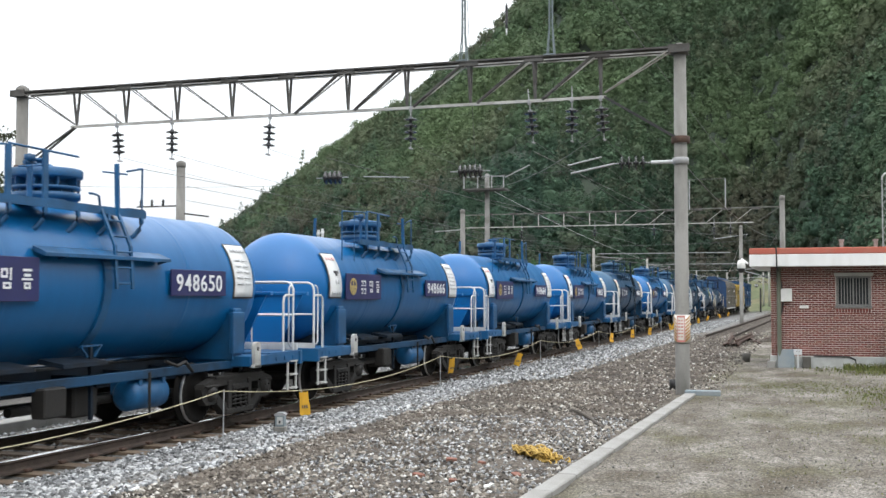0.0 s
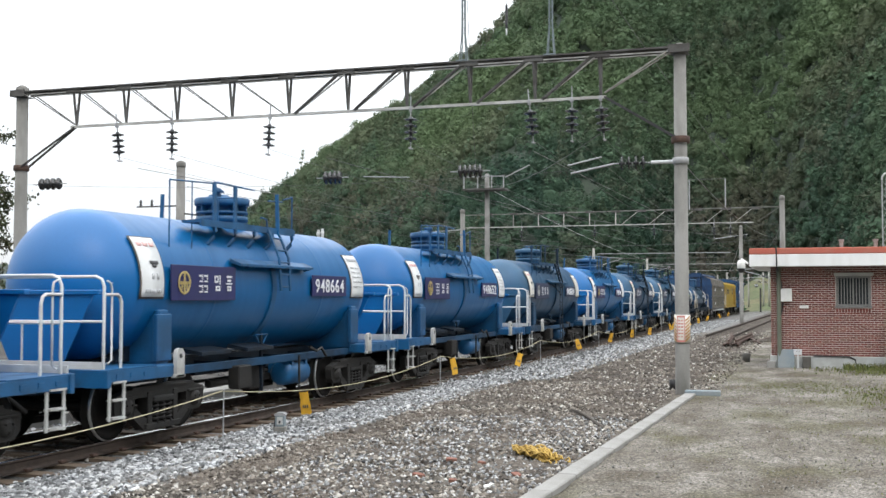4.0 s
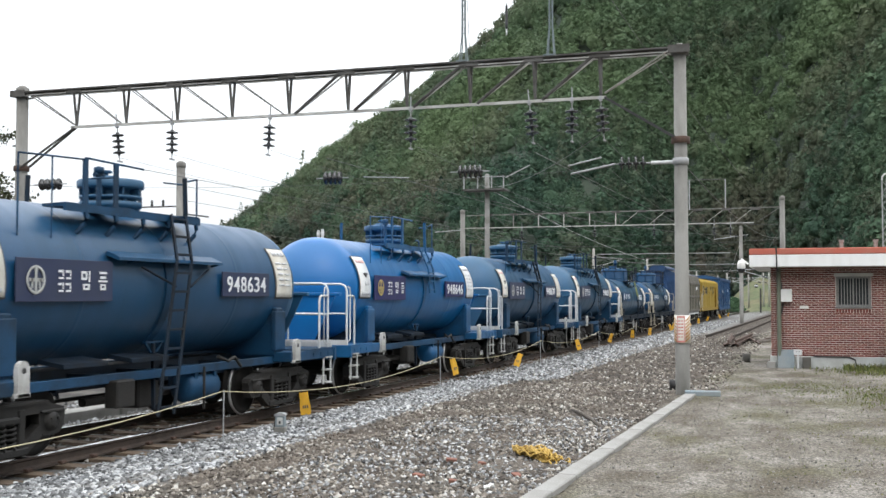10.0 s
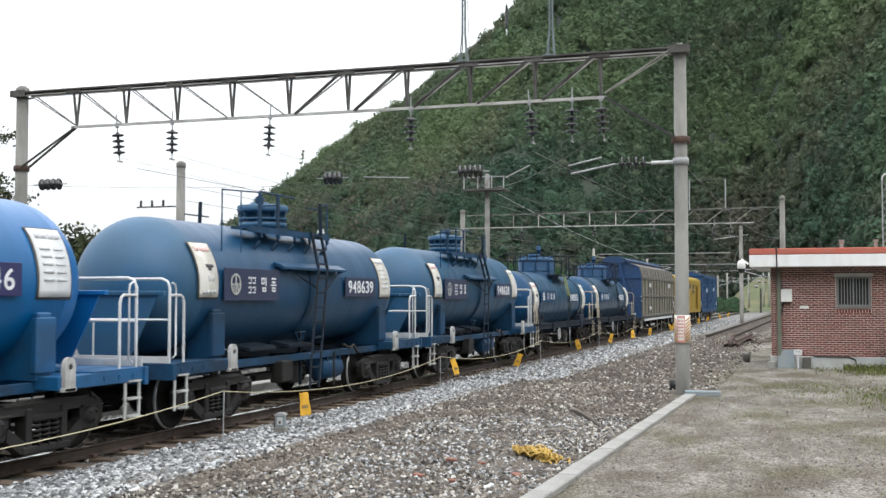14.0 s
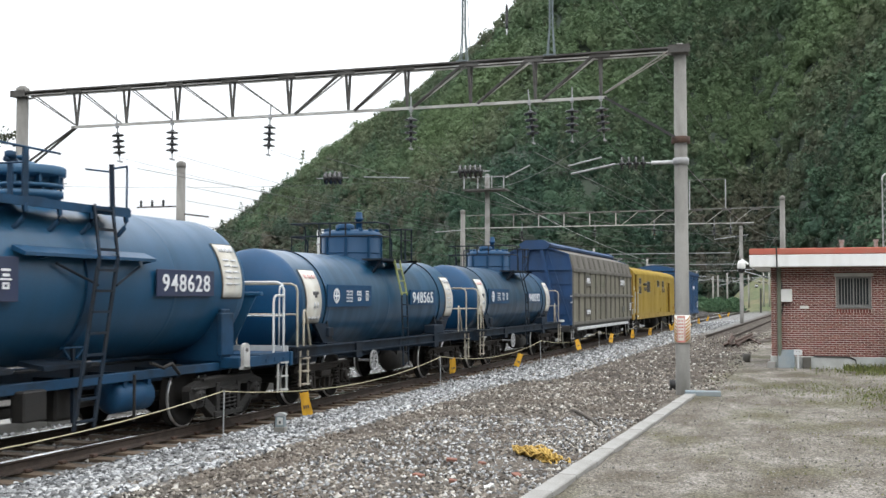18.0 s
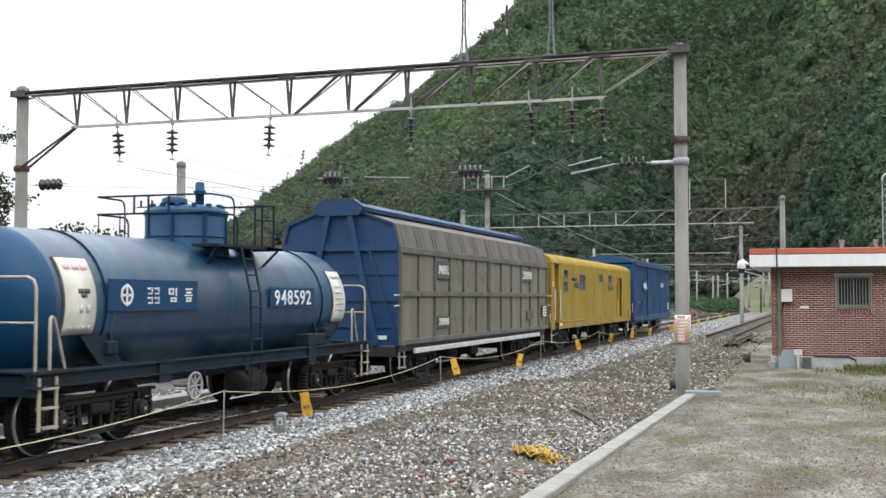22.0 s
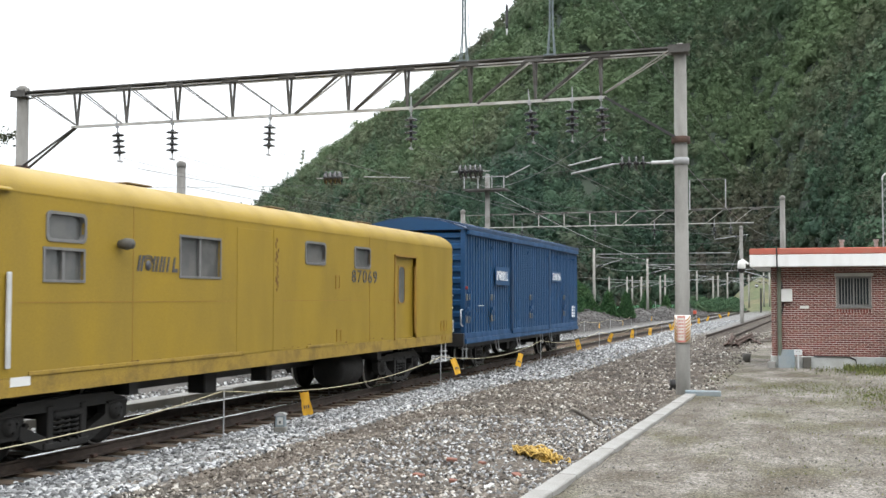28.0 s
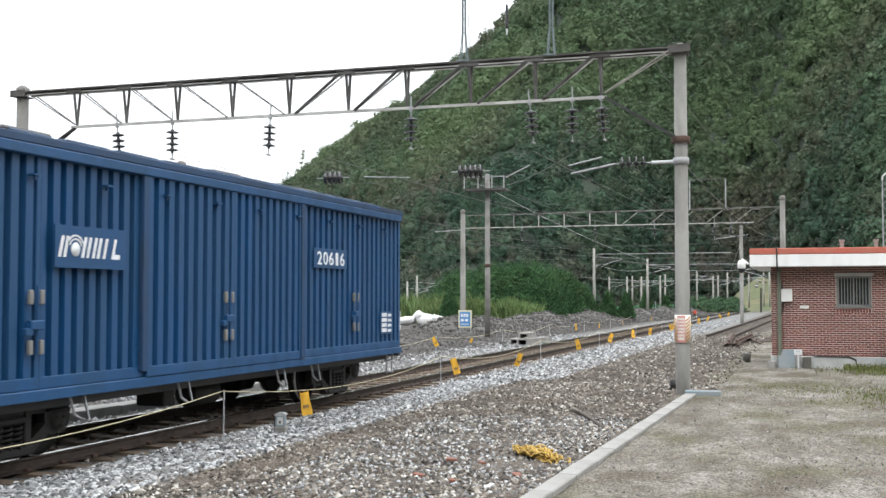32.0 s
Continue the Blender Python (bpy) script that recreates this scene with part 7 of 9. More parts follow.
def end_railing(parent, y, q, half_w, deck, top, mat, r=0.024, loops=True):
    """White handrails across the wagon's end and along its corner; q: +1 at the rear end."""
    c = 0.12
    def across():
        s = Shape()
        s.tube([(-half_w, 0, deck), (-half_w, 0, top - c), (-half_w + 0.035, 0, top - 0.035), (-half_w + c, 0, top), (half_w - c, 0, top), (half_w - 0.035, 0, top - 0.035), (half_w, 0, top - c), (half_w, 0, deck)], r, 8)
        s.rod((-half_w, 0, deck + (top - deck) * 0.52), (half_w, 0, deck + (top - deck) * 0.52), r * 0.8)
        s.rod((0.0, 0, deck), (0.0, 0, deck + (top - deck) * 0.52), r * 0.7)
        return s
    part("end_handrail", across, mat, parent, "white tubular handrail", key=("rail", half_w, deck, top), at=pose(0, y, 0))
    for x in (-half_w, half_w) if loops else ():
        def corner():
            s = Shape()
            h = top - 0.22
            s.tube([(0, 0.0, h), (0, 0.28, h), (0, 0.33, h - 0.03), (0, 0.36, h - 0.1), (0, 0.36, deck - 0.05)], r, 8)
            s.tube([(0.0, 0.06, top - 0.05), (0.0, 0.14, top - 0.08), (0, 0.16, top - 0.16), (0, 0.16, deck + 0.12), (0, 0.08, deck + 0.08)], r * 0.7, 6)
            return s
        part("corner_handrail", corner, mat, parent, key=("corner", deck, top), at=pose(x, y, 0, 0, 0, 0 if q < 0 else 180))


def step_ladder(parent, x, y, top, mat, bottom=0.4, key="step"):
    def shape():
        s = Shape()
        for e in (-0.15, 0.15):
            s.bar((0, e, bottom), (0, e, top), 0.02, 0.045)
        return s
    ld = part("step_ladder", shape, mat, parent, "footstep ladder with three treads", key=(key, top, bottom), at=pose(x, y, 0))
    for k in range(3):
        part("tread_plate", lambda: Shape().box(-0.05, 0.05, -0.139, 0.139, 0, 0.025), mat, ld, key=key + "_plate", at=pose(0, 0, bottom + 0.02 + k * 0.22))


def big_tanker(centre, number, body, head, frame_mat, board_mat, old):
    """A chemical tank wagon with a short dome, top walkway and white end rails."""
    R, half, dish, zc = 1.03, 3.72, 0.82, 2.02
    word = "dust-greyed blue" if old else "bright blue"
    t = thing("tank_wagon", word + " chemical tank wagon with white end handrails", "tank wagon", None, "tank wagons of the train")
    part("barrel", lambda: barrel(R, half, dish, zc, (-1.9, 0.0, 1.9)), body, t, key="barrel_big")
    for q in (-1, 1):
        part("tank_end", lambda: tank_head(R, half, dish, zc), head, t, key="head_big", at=pose(0, 0, 0, 0, 0, 0 if q > 0 else 180))
        # saddle: flanged box with a sloping web
        def saddle():
            s = Shape()
            s.prism([(-1.02, 0.9), (1.02, 0.9), (1.02, 1.6), (0.92, 1.58), (0.55, 1.22), (0.0, 1.06), (-0.55, 1.22), (-0.92, 1.58), (-1.02, 1.6)], -0.14, 0.14)
            for e in (-1, 1):
                s.box(e * 1.02 - 0.04, e * 1.02 + 0.04, -0.18, 0.18, 0.98, 1.62, 0.012).box(e * 0.98 - 0.06, e * 0.98 + 0.06, -0.12, 0.12, 1.6, 1.68, 0.02)
            return s
        part("saddle", saddle, frame_mat, t, key="saddle", at=pose(0, q * 3.32, 0))
        def apron():
            s = Shape()
            s.prism([(-0.28, 0.98), (0.3, 0.98), (0.0, 1.3), (-0.2, 1.5), (-0.28, 1.5)], -0.6, 0.6, "x")
            return s
        # web coloured near black to stand for the shadow behind the head shield
        part("saddle_web", apron, M["frame_navy"], t, key="saddle_web", at=pose(0, q * 3.5, 0, 0, 0, 0 if q > 0 else 180))
        # flat shield before the lower half of the tank's end, and its lip
        sh = part("head_shield", lambda: Shape().prism([(-0.4, 1.0), (0.4, 1.0), (0.85, 1.88), (-0.85, 1.88)], -0.012, 0.012), head, t, key="head_shield", at=pose(0, q * 4.62, 0))
        part("shield_lip", lambda: Shape().box(-0.95, 0.95, -0.05, 0.05, 1.88, 1.94, 0.008), head, sh, key="shield_lip")
        # end platform
        def platform():
            s = Shape()
            s.box(-1.3, 1.3, -1.75, 0.0, 0.79, 0.95, 0.01).box(-1.33, 1.33, -0.06, 0.02, 0.74, 0.97, 0.01)
            s.box(-1.3, 1.3, -1.1, -0.05, 0.95, 0.965)
            for k in range(3):
                s.box(-1.31, -1.29, -0.9 + 0.3 * k, -0.8 + 0.3 * k, 0.84, 0.9).box(1.29, 1.312, -0.9 + 0.3 * k, -0.8 + 0.3 * k, 0.84, 0.9)
            return s
        pl = part("end_platform", platform, frame_mat, t, key="end_platform", at=pose(0, q * 4.98, 0, 0, 0, 0 if q > 0 else 180))
        part("toe_board", lambda: Shape().box(-1.25, 1.25, -0.03, 0.0, 0.97, 1.06), M["white"], pl, key="toe_board")
        end_railing(t, q * 4.9, q, 1.2, 0.95, 2.1, M["white"], 0.02)
        for x in (-1.27, 1.27):
            step_ladder(t, x, q * 4.72, 0.88, M["white_worn"], 0.33)
            # white jacking lug on the sill
            def lug():
                top = [(0.095 * math.cos(a_ * math.pi / 8), 1.07 + 0.095 * math.sin(a_ * math.pi / 8)) for a_ in range(9)]
                return Shape().prism([(-0.095, 0.78), (0.095, 0.78)] + top, -0.03, 0.03, "x").box(-0.05, 0.03, -0.12, 0.12, 0.77, 0.82, 0.01)
            lg = part("jacking_lug", lug, M["white_worn"], t, "greyish white jacking lug", key="lug", at=pose(x * 1.04, q * 3.38, 0))
            part("pin_hole", lambda: Shape().lathe([(0, -0.034), (0.034, -0.034), (0.034, 0.034), (0, 0.034)], (0, 0, 1.06), "x", 12), M["black"], lg, key="lug_hole")
        bogie(t, q * 3.35)
        coupler(t, q * 4.98, q)
    def sills():
        s = Shape()
        return s.box(-0.22, 0.22, -4.9, 4.9, 0.62, 0.92)
    # shadow beneath the tank is put into the underframe's dark colour
    uf = part("underframe", sills, M["frame_navy"], t, "grimy underframe with shade put into its dark paint", key="underframe_big")
    for e in (-1, 1):
        part("side_sill", lambda: Shape().box(-0.05, 0.05, -3.75, 3.75, 0.76, 0.88, 0.008), M["frame_deep"], uf, key="side_sill_big", at=pose(e * 0.92, 0, 0))
    for y in (-2.2, -1.1, 0, 1.1, 2.2):
        part("cross_bearer", lambda: Shape().box(-0.9, 0.9, -0.05, 0.05, 0.72, 0.86), M["frame_navy"], uf, key="bearer_big", at=pose(0, y, 0))
    part("brake_reservoir", lambda: Shape().lathe([(0, -0.42), (0.15, -0.41), (0.21, -0.36), (0.21, 0.36), (0.15, 0.41), (0, 0.42)], (0.78, 1.12, 0.55), "y", 18).box(0.5, 0.95, 0.82, 0.89, 0.5, 0.82).box(0.5, 0.95, 1.37, 1.44, 0.5, 0.82), frame_mat, t, key="reservoir")
    part("brake_rigging", lambda: Shape().rod((0.5, -1.2, 0.5), (0.5, 0.8, 0.5), 0.06, n=8).box(0.35, 0.75, -0.3, 0.2, 0.35, 0.75, 0.03).rod((-0.3, -2.2, 0.45), (-0.3, 2.2, 0.45), 0.03).box(0.9, 1.1, -1.3, -0.9, 0.45, 0.8, 0.02).rod((1.05, 0.9, 0.25), (1.05, 0.9, 0.85), 0.02).tube([(1.1, 1.9, 0.8), (1.1, 1.7, 0.95), (1.1, 1.5, 0.9), (1.1, 1.2, 0.98)], 0.025), M["iron"], t, key="rigging")
    for y in (-1.8, -0.4):
        part("side_tray", lambda: Shape().prism([(0.62, 1.1), (0.98, 1.05), (1.0, 1.05), (1.0, 1.1), (0.64, 1.16)], -0.44, 0.44), M["frame_navy"], t, key="side_tray", at=pose(0, y, -0.05))
    # dome with flange, lid and valves
    dm = frame_mat if not old else M["dust_head"]
    d = part("dome", lambda: Shape().lathe([(0.4, 2.95), (0.4, 3.1), (0.43, 3.11), (0.43, 3.19), (0.33, 3.2), (0.33, 3.23), (0.43, 3.235), (0.43, 3.275), (0.3, 3.28), (0.3, 3.37), (0.455, 3.385), (0.46, 3.4), (0.46, 3.48), (0.44, 3.5), (0.2, 3.53), (0, 3.54)], (0, 0.08, 0), n=32), dm, t, key="dome_big")
    part("lid", lambda: Shape().lathe([(0, 3.64), (0.09, 3.63), (0.1, 3.6), (0.045, 3.59), (0.045, 3.56), (0.16, 3.55), (0.18, 3.5)], (0, -0.05, 0), n=16), dm, d, key="dome_lid")
    for k in range(9):
        part("dome_web", lambda: Shape().box(0.3, 0.43, -0.012, 0.012, 3.27, 3.39), dm, d, key="dome_web", at=pose(0, 0.08, 0, 0, 0, 40 * k + 8))
    def flange_bolt():
        return Shape().rod((0.405, 0, 3.19), (0.405, 0, 3.22), 0.016, n=6)
    for k in range(14):
        part("flange_bolt", flange_bolt, dm, d, key="flange_bolt", at=pose(0, 0.08, 0, 0, 0, 25.7 * k))
    # top walkway on legs, with its handrail
    w = part("top_walkway", lambda: Shape().box(-0.9, 0.9, 0.62, 0.97, 2.99, 3.02), frame_mat, t, key="walkway")
    part("cross_step", lambda: Shape().box(-0.9, 0.9, -1.1, -0.7, 2.99, 3.02), frame_mat, w, key="cross_step")
    for e in (-1, 1):
        part("side_step", lambda: Shape().prism([(0.58, 2.95), (0.88, 2.95), (0.88, 2.9), (0.92, 2.9), (0.92, 3.0), (0.58, 2.985)], -2.14, 0.97), frame_mat, w, key=("side_step", e), at=pose(0, 0, 0) if e > 0 else pose(0, -1.17, 0, 0, 0, 180))
    for y in (-1.72, -1.1, -0.48, 0.14, 0.88):
        for e in (-1, 1):
            part("walkway_leg", lambda: Shape().tube([(0.9, 0, 2.93), (0.91, 0, 2.84), (0.89, -0.02, 2.75), (0.83, -0.06, 2.66), (0.8, -0.09, 2.64)], 0.032, 6), frame_mat, w, key="walkway_leg", at=pose(0, y, 0, 0, 0, 0 if e > 0 else 180))
    def guard():
        s = Shape()
        for x in (0.88,):
            for y in (-1.71, -1.07):
                s.bar((x, y, 2.9), (x, y, 3.57), 0.03, 0.085)
            s.rod((x, -1.71, 3.58), (x, -0.45, 3.57), 0.014).rod((x, -1.71, 3.56), (x, -2.95, 3.5), 0.012)
            s.rod((x, 0.58, 3.5), (x, 0.93, 3.57), 0.014).rod((x, 0.93, 3.57), (x, 0.93, 2.95), 0.014).rod((x, 0.05, 3.44), (x, 0.58, 3.46), 0.012)
            s.rod((x, -2.95, 3.5), (x, -2.95, 2.55), 0.012).rod((x, -2.35, 3.53), (x, -2.35, 2.55), 0.01)
        s.rod((0.88, -1.07, 3.4), (0.5, -1.07, 3.4), 0.012)
        return s
    part("walkway_guard", guard, frame_mat, w, key="guard")
    part("valve", lambda: Shape().rod((0.3, -0.62, 2.98), (0.3, -0.62, 3.5), 0.035).rod((0.3, -0.72, 3.5), (0.3, -0.52, 3.5), 0.03).lathe([(0.0, 3.52), (0.07, 3.52), (0.07, 3.6), (0, 3.62)], (0.3, -0.62, 0), n=10), frame_mat, w, key="top_valve")
    # ladder on the near and far sides
    for e in (-1, 1):
        def ladder():
            s = Shape()
            def spot(z):
                y = 0.2 - 0.84 * (3.0 - z) / 2.7
                x = 1.3 - 0.1 * (z - 0.3) / 1.55 if z < 1.85 else 1.2 - 0.03 * (z - 1.85) / 0.5 if z < 2.35 else 1.17 - 0.23 * (z - 2.35) / 0.65
                return x, y
            for o in (-0.19, 0.19):
                for za, zb in ((0.3, 1.85), (1.85, 2.35), (2.35, 3.0)):
                    (xa, ya), (xb, yb) = spot(za), spot(zb)
                    s.bar((xa, ya + o, za), (xb, yb + o, zb), 0.025, 0.07)
            s.bar((0.94, 0.39, 3.0), (0.92, 0.39, 3.55), 0.03, 0.06)
            for k in range(11):
                z = 2.95 - k * 0.255
                x, y = spot(z)
                s.box(x - 0.02, x + 0.025, y - 0.19, y + 0.19, z - 0.016, z + 0.016)
            for o in (-1, 1):
                s.rod((1.17, -0.02 + o * 0.19, 2.0), (1.06, -0.02 + o * 0.85, 2.25), 0.016, n=6)
            return s
        def short():
            s = Shape()
            for y in (-0.17, 0.17):
                s.bar((1.16, y, 1.95), (1.12, y, 2.5), 0.05, 0.03)
                s.bar((1.12, y, 2.5), (0.96, y, 2.86), 0.05, 0.03)
                s.bar((0.96, y, 2.86), (0.9, y, 2.98), 0.05, 0.03)
            s.bar((0.92, 0.17, 2.9), (0.9, 0.17, 3.57), 0.03, 0.06)
            s.tube([(0.9, -0.17, 2.95), (0.9, -0.2, 3.12), (0.9, -0.3, 3.14), (0.9, -0.4, 3.14)], 0.016, 6)
            for k in range(5):
                z = 2.82 - k * 0.2
                x = 1.14 if z < 2.5 else 1.12 - 0.16 * (z - 2.5) / 0.36
                s.rod((x, -0.17, z), (x, 0.17, z), 0.016, n=6)
            return s
        part("ladder", ladder if old else short, M["frame_navy"] if old else frame_mat, t, key=("ladder", old), at=pose(0, e * (0.14 if old else 0.15), 0, 0, 0, 0 if e > 0 else 180))
    def drain():
        s = Shape()
        turn = [0.28 - 0.117 * k for k in range(11)]
        s.prism([((R + 0.03) * math.cos(a), zc + (R + 0.03) * math.sin(a)) for a in turn] + [((R - 0.01) * math.cos(a), zc + (R - 0.01) * math.sin(a)) for a in reversed(turn)], -0.12, 0.03)
        return s
    part("strap", drain, frame_mat, t, key="strap")
    part("bracket", lambda: Shape().bar((0.82, -0.28, 1.24), (0.82, 0.14, 1.24), 0.05, 0.02).bar((0.82, -0.28, 1.24), (0.82, -0.14, 1.1), 0.03, 0.02).bar((0.82, 0.14, 1.24), (0.82, 0.0, 1.1), 0.03, 0.02), frame_mat, t, key="strap_bracket")
    part("drain_pipe", lambda: Shape().bar((0.82, -0.08, 1.26), (0.84, -0.08, 0.32), 0.045, 0.045), M["frame_navy"], t, key="drain_pipe")
    part("side_awning", lambda: Shape().prism([(0.98, 2.44), (1.17, 2.36), (1.17, 2.32), (1.15, 2.32), (0.98, 2.38)], -1.4, 1.2).bar((1.03, -1.0, 2.3), (1.16, -1.0, 2.33), 0.03).bar((1.03, 1.1, 2.3), (1.16, 1.1, 2.33), 0.03), frame_mat if not old else M["dust"], t, key="awning")
    name_board(t, board_pose(R + 0.05, -2.3, 2.05), 1.8, 0.5, board_mat, M["gold"] if not old else M["grey_letter"], True)
    number_board(t, board_pose(R + 0.05, 2.11, 2.05), 1.5, 0.37, board_mat, number)
    pm = M["plate_old"] if old else M["plate"]
    hazard_plate(t, -3.86, -3.34, R, zc, -0.16, 0.64, pm, 0)
    hazard_plate(t, 3.2, 3.76, R, zc, -0.16, 0.64, pm, 1)
    WAGONS.append((t, centre))
    return t


def small_tanker(centre, number, long_rear):
    """An older navy tank wagon with a tall dome and a deep frame."""
    R, half, dish, zc = 0.96, 4.24, 0.5, 1.76
    t = thing("tank_wagon", "grime-darkened navy tank wagon with tall dome" if long_rear else "older dusty navy tank wagon with tall dome", "tank wagon", None, "tank wagons of the train")
    part("barrel", lambda: barrel(R, half, dish, zc, (-3.1, -0.05, 3.1)), M["grimy_navy"] if long_rear else M["navy"], t, key=("barrel_small", long_rear))
    fm = M["frame_navy"]
    for q in (-1, 1):
        part("tank_end", lambda: tank_head(R, half, dish, zc), M["navy_head"], t, key="head_small", at=pose(0, 0, 0, 0, 0, 0 if q > 0 else 180))
        def saddle():
            s = Shape()
            for e in (-1, 1):
                s.prism([(-0.3, 1.0), (0.2, 1.0), (0.6, 1.38), (0.12, 1.38)], e * 0.98 - 0.03, e * 0.98 + 0.03, "x")
                s.box(e * 0.9 - 0.2, e * 0.9 + 0.2, -0.3, 0.25, 1.0, 1.03)
                s.box(e * 0.98 - 0.09, e * 0.98 + 0.09, -0.1, 0.12, 1.14, 1.3, 0.01)
            s.prism([(-1.0, 1.0), (1.0, 1.0), (0.9, 1.42), (0.5, 1.0), (-0.5, 1.0), (-0.9, 1.42)], -0.2, -0.14)
            return s
        part("saddle", saddle, fm, t, key="saddle_small", at=pose(0, q * 3.25, 0, 0, 0, 180 if q < 0 else 0))
        part("barrel_strap", lambda: Shape().tube([((R + 0.012) * math.cos(0.16 * k - 0.5), 0, zc + (R + 0.012) * math.sin(0.16 * k - 0.5)) for k in range(27)], 0.013, 6), fm, t, "dark strap over the barrel", key="strap_small", at=pose(0, q * 3.27, 0))
        end_railing(t, q * 4.85, q, 1.15, 1.0, 2.08, M["cream_worn"], 0.019, False)
        def brace():
            s = Shape()
            s.tube([(0, 0.04, 1.0), (0, 0.04, 1.6), (0, 0.07, 1.63), (0, 0.12, 1.6), (0, 0.32, 1.0)], 0.02)
            return s
        for x in (-1.15, 1.15):
            part("rail_brace", brace, M["cream_worn"], t, key="brace", at=pose(x, q * 4.4 - 0.24, 0))
            step_ladder(t, x * 1.05, q * 4.7, 0.95, M["cream_worn"], 0.35)
        pedestal_bogie(t, q * 3.5)
        coupler(t, q * 5.0, q)
    def sills():
        s = Shape()
        s.box(-0.22, 0.22, -5.0, 5.0, 0.6, 0.9)
        for e in (-1, 1):
            s.box(e * 1.17 - 0.02, e * 1.17 + 0.02, -5.0, 5.0, 0.84, 1.0).box(e * 1.17 - 0.07, e * 1.17 + 0.07, -5.0, 5.0, 0.985, 1.01).box(e * 1.17 - 0.07, e * 1.17 + 0.07, -5.0, 5.0, 0.83, 0.85)
            for k in range(2):
                s.box(e * 1.2 - 0.03, e * 1.2 + 0.03, -2.3 + 4.6 * k - 0.15, -2.3 + 4.6 * k + 0.15, 0.72, 1.02)
        for y in (-4.9, -2.2, 0, 2.2, 4.9):
            s.box(-1.2, 1.2, y - 0.06, y + 0.06, 0.74, 0.98)
        for y in (-4.6, 4.6):
            s.box(-1.2, 1.2, y - 0.4, y + 0.4, 1.0, 1.02)
        return s
    part("underframe", sills, fm, t, key="underframe_small")
    part("tool_box", lambda: Shape().box(0.95, 1.2, 2.2, 2.9, 1.02, 1.22, 0.015), fm, t, key="tool_box")
    part("brake_reservoir", lambda: Shape().lathe([(0, -0.4), (0.16, -0.39), (0.22, -0.33), (0.22, 0.33), (0.16, 0.39), (0, 0.4)], (0.7, 0.9, 0.5), "y", 18).box(0.5, 0.9, 0.6, 0.66, 0.5, 0.85).box(0.5, 0.9, 1.15, 1.21, 0.5, 0.85), M["iron"], t, key="reservoir_small")
    def handwheel():
        s = Shape().lathe([(0.17, -0.015), (0.2, -0.015), (0.2, 0.015), (0.17, 0.015), (0.17, -0.015)], (1.22, -1.55, 0.62), "x", 20)
        for k in range(4):
            a = k * math.pi / 4
            s.bar((1.22, -1.55 - 0.18 * math.cos(a), 0.62 - 0.18 * math.sin(a)), (1.22, -1.55 + 0.18 * math.cos(a), 0.62 + 0.18 * math.sin(a)), 0.025, 0.02)
        return s.rod((0.9, -1.55, 0.62), (1.24, -1.55, 0.62), 0.025)
    part("brake_handwheel", handwheel, M["steel"], t, "pale spoked brake handwheel", key="handwheel")
    d = part("dome", lambda: Shape().lathe([(0.68, 2.55), (0.67, 2.72), (0.64, 2.74), (0.64, 3.24), (0.6, 3.31), (0.45, 3.35), (0, 3.37)], (0, 0.2, 0), n=32), M["navy_head"], t, key="dome_small", at=pose(0, 0, -0.06))
    for k in range(14):
        part("lid_clamp", lambda: Shape().box(0.52, 0.6, -0.035, 0.035, 3.3, 3.37, 0.01), M["navy_head"], d, key="lid_clamp", at=pose(0, 0.2, 0, 0, 0, 25.7 * k + 4))
    part("dome_band", lambda: Shape().lathe([(0.64, 2.84), (0.65, 2.845), (0.65, 2.865), (0.64, 2.87)], (0, 0.2, 0), n=32), M["navy_head"], d, key="dome_seam")
    for k in range(8):
        part("dome_rib", lambda: Shape().box(0.635, 0.665, -0.03, 0.03, 2.72, 3.2, 0.006), M["navy_head"], d, key="dome_rib", at=pose(0, 0.2, 0, 0, 0, 45 * k + 12))
    part("dome_band", lambda: Shape().lathe([(0.64, 3.18), (0.66, 3.2), (0.66, 3.26), (0.63, 3.28)], (0, 0.2, 0), n=32), M["navy_head"], d, key="dome_band")
    part("hatch", lambda: Shape().lathe([(0.2, 3.37), (0.2, 3.44), (0.1, 3.48), (0, 3.49)], (0, -0.15, 0), n=16), M["navy_head"], d, key="hatch")
    part("relief_valve", lambda: Shape().lathe([(0.07, 3.33), (0.07, 3.6), (0.1, 3.605), (0.1, 3.64), (0.075, 3.645), (0.075, 3.76), (0.05, 3.78), (0, 3.785)], (0, 0.6, 0), n=14), M["navy_head"], d, key="relief_valve")
    w = part("top_walkway", lambda: Shape().box(0.55, 1.0, -0.55, 1.6, 2.62, 2.66).box(-1.0, -0.55, -0.55, 1.6, 2.62, 2.66).box(-1.0, 1.0, 1.0, 1.6, 2.62, 2.66).bar((0.95, -0.5, 2.62), (0.72, -0.4, 2.35), 0.04).bar((0.95, 1.5, 2.62), (0.72, 1.4, 2.35), 0.04).bar((-0.95, 1.5, 2.62), (-0.72, 1.4, 2.35), 0.04), fm, t, key="walkway_small")
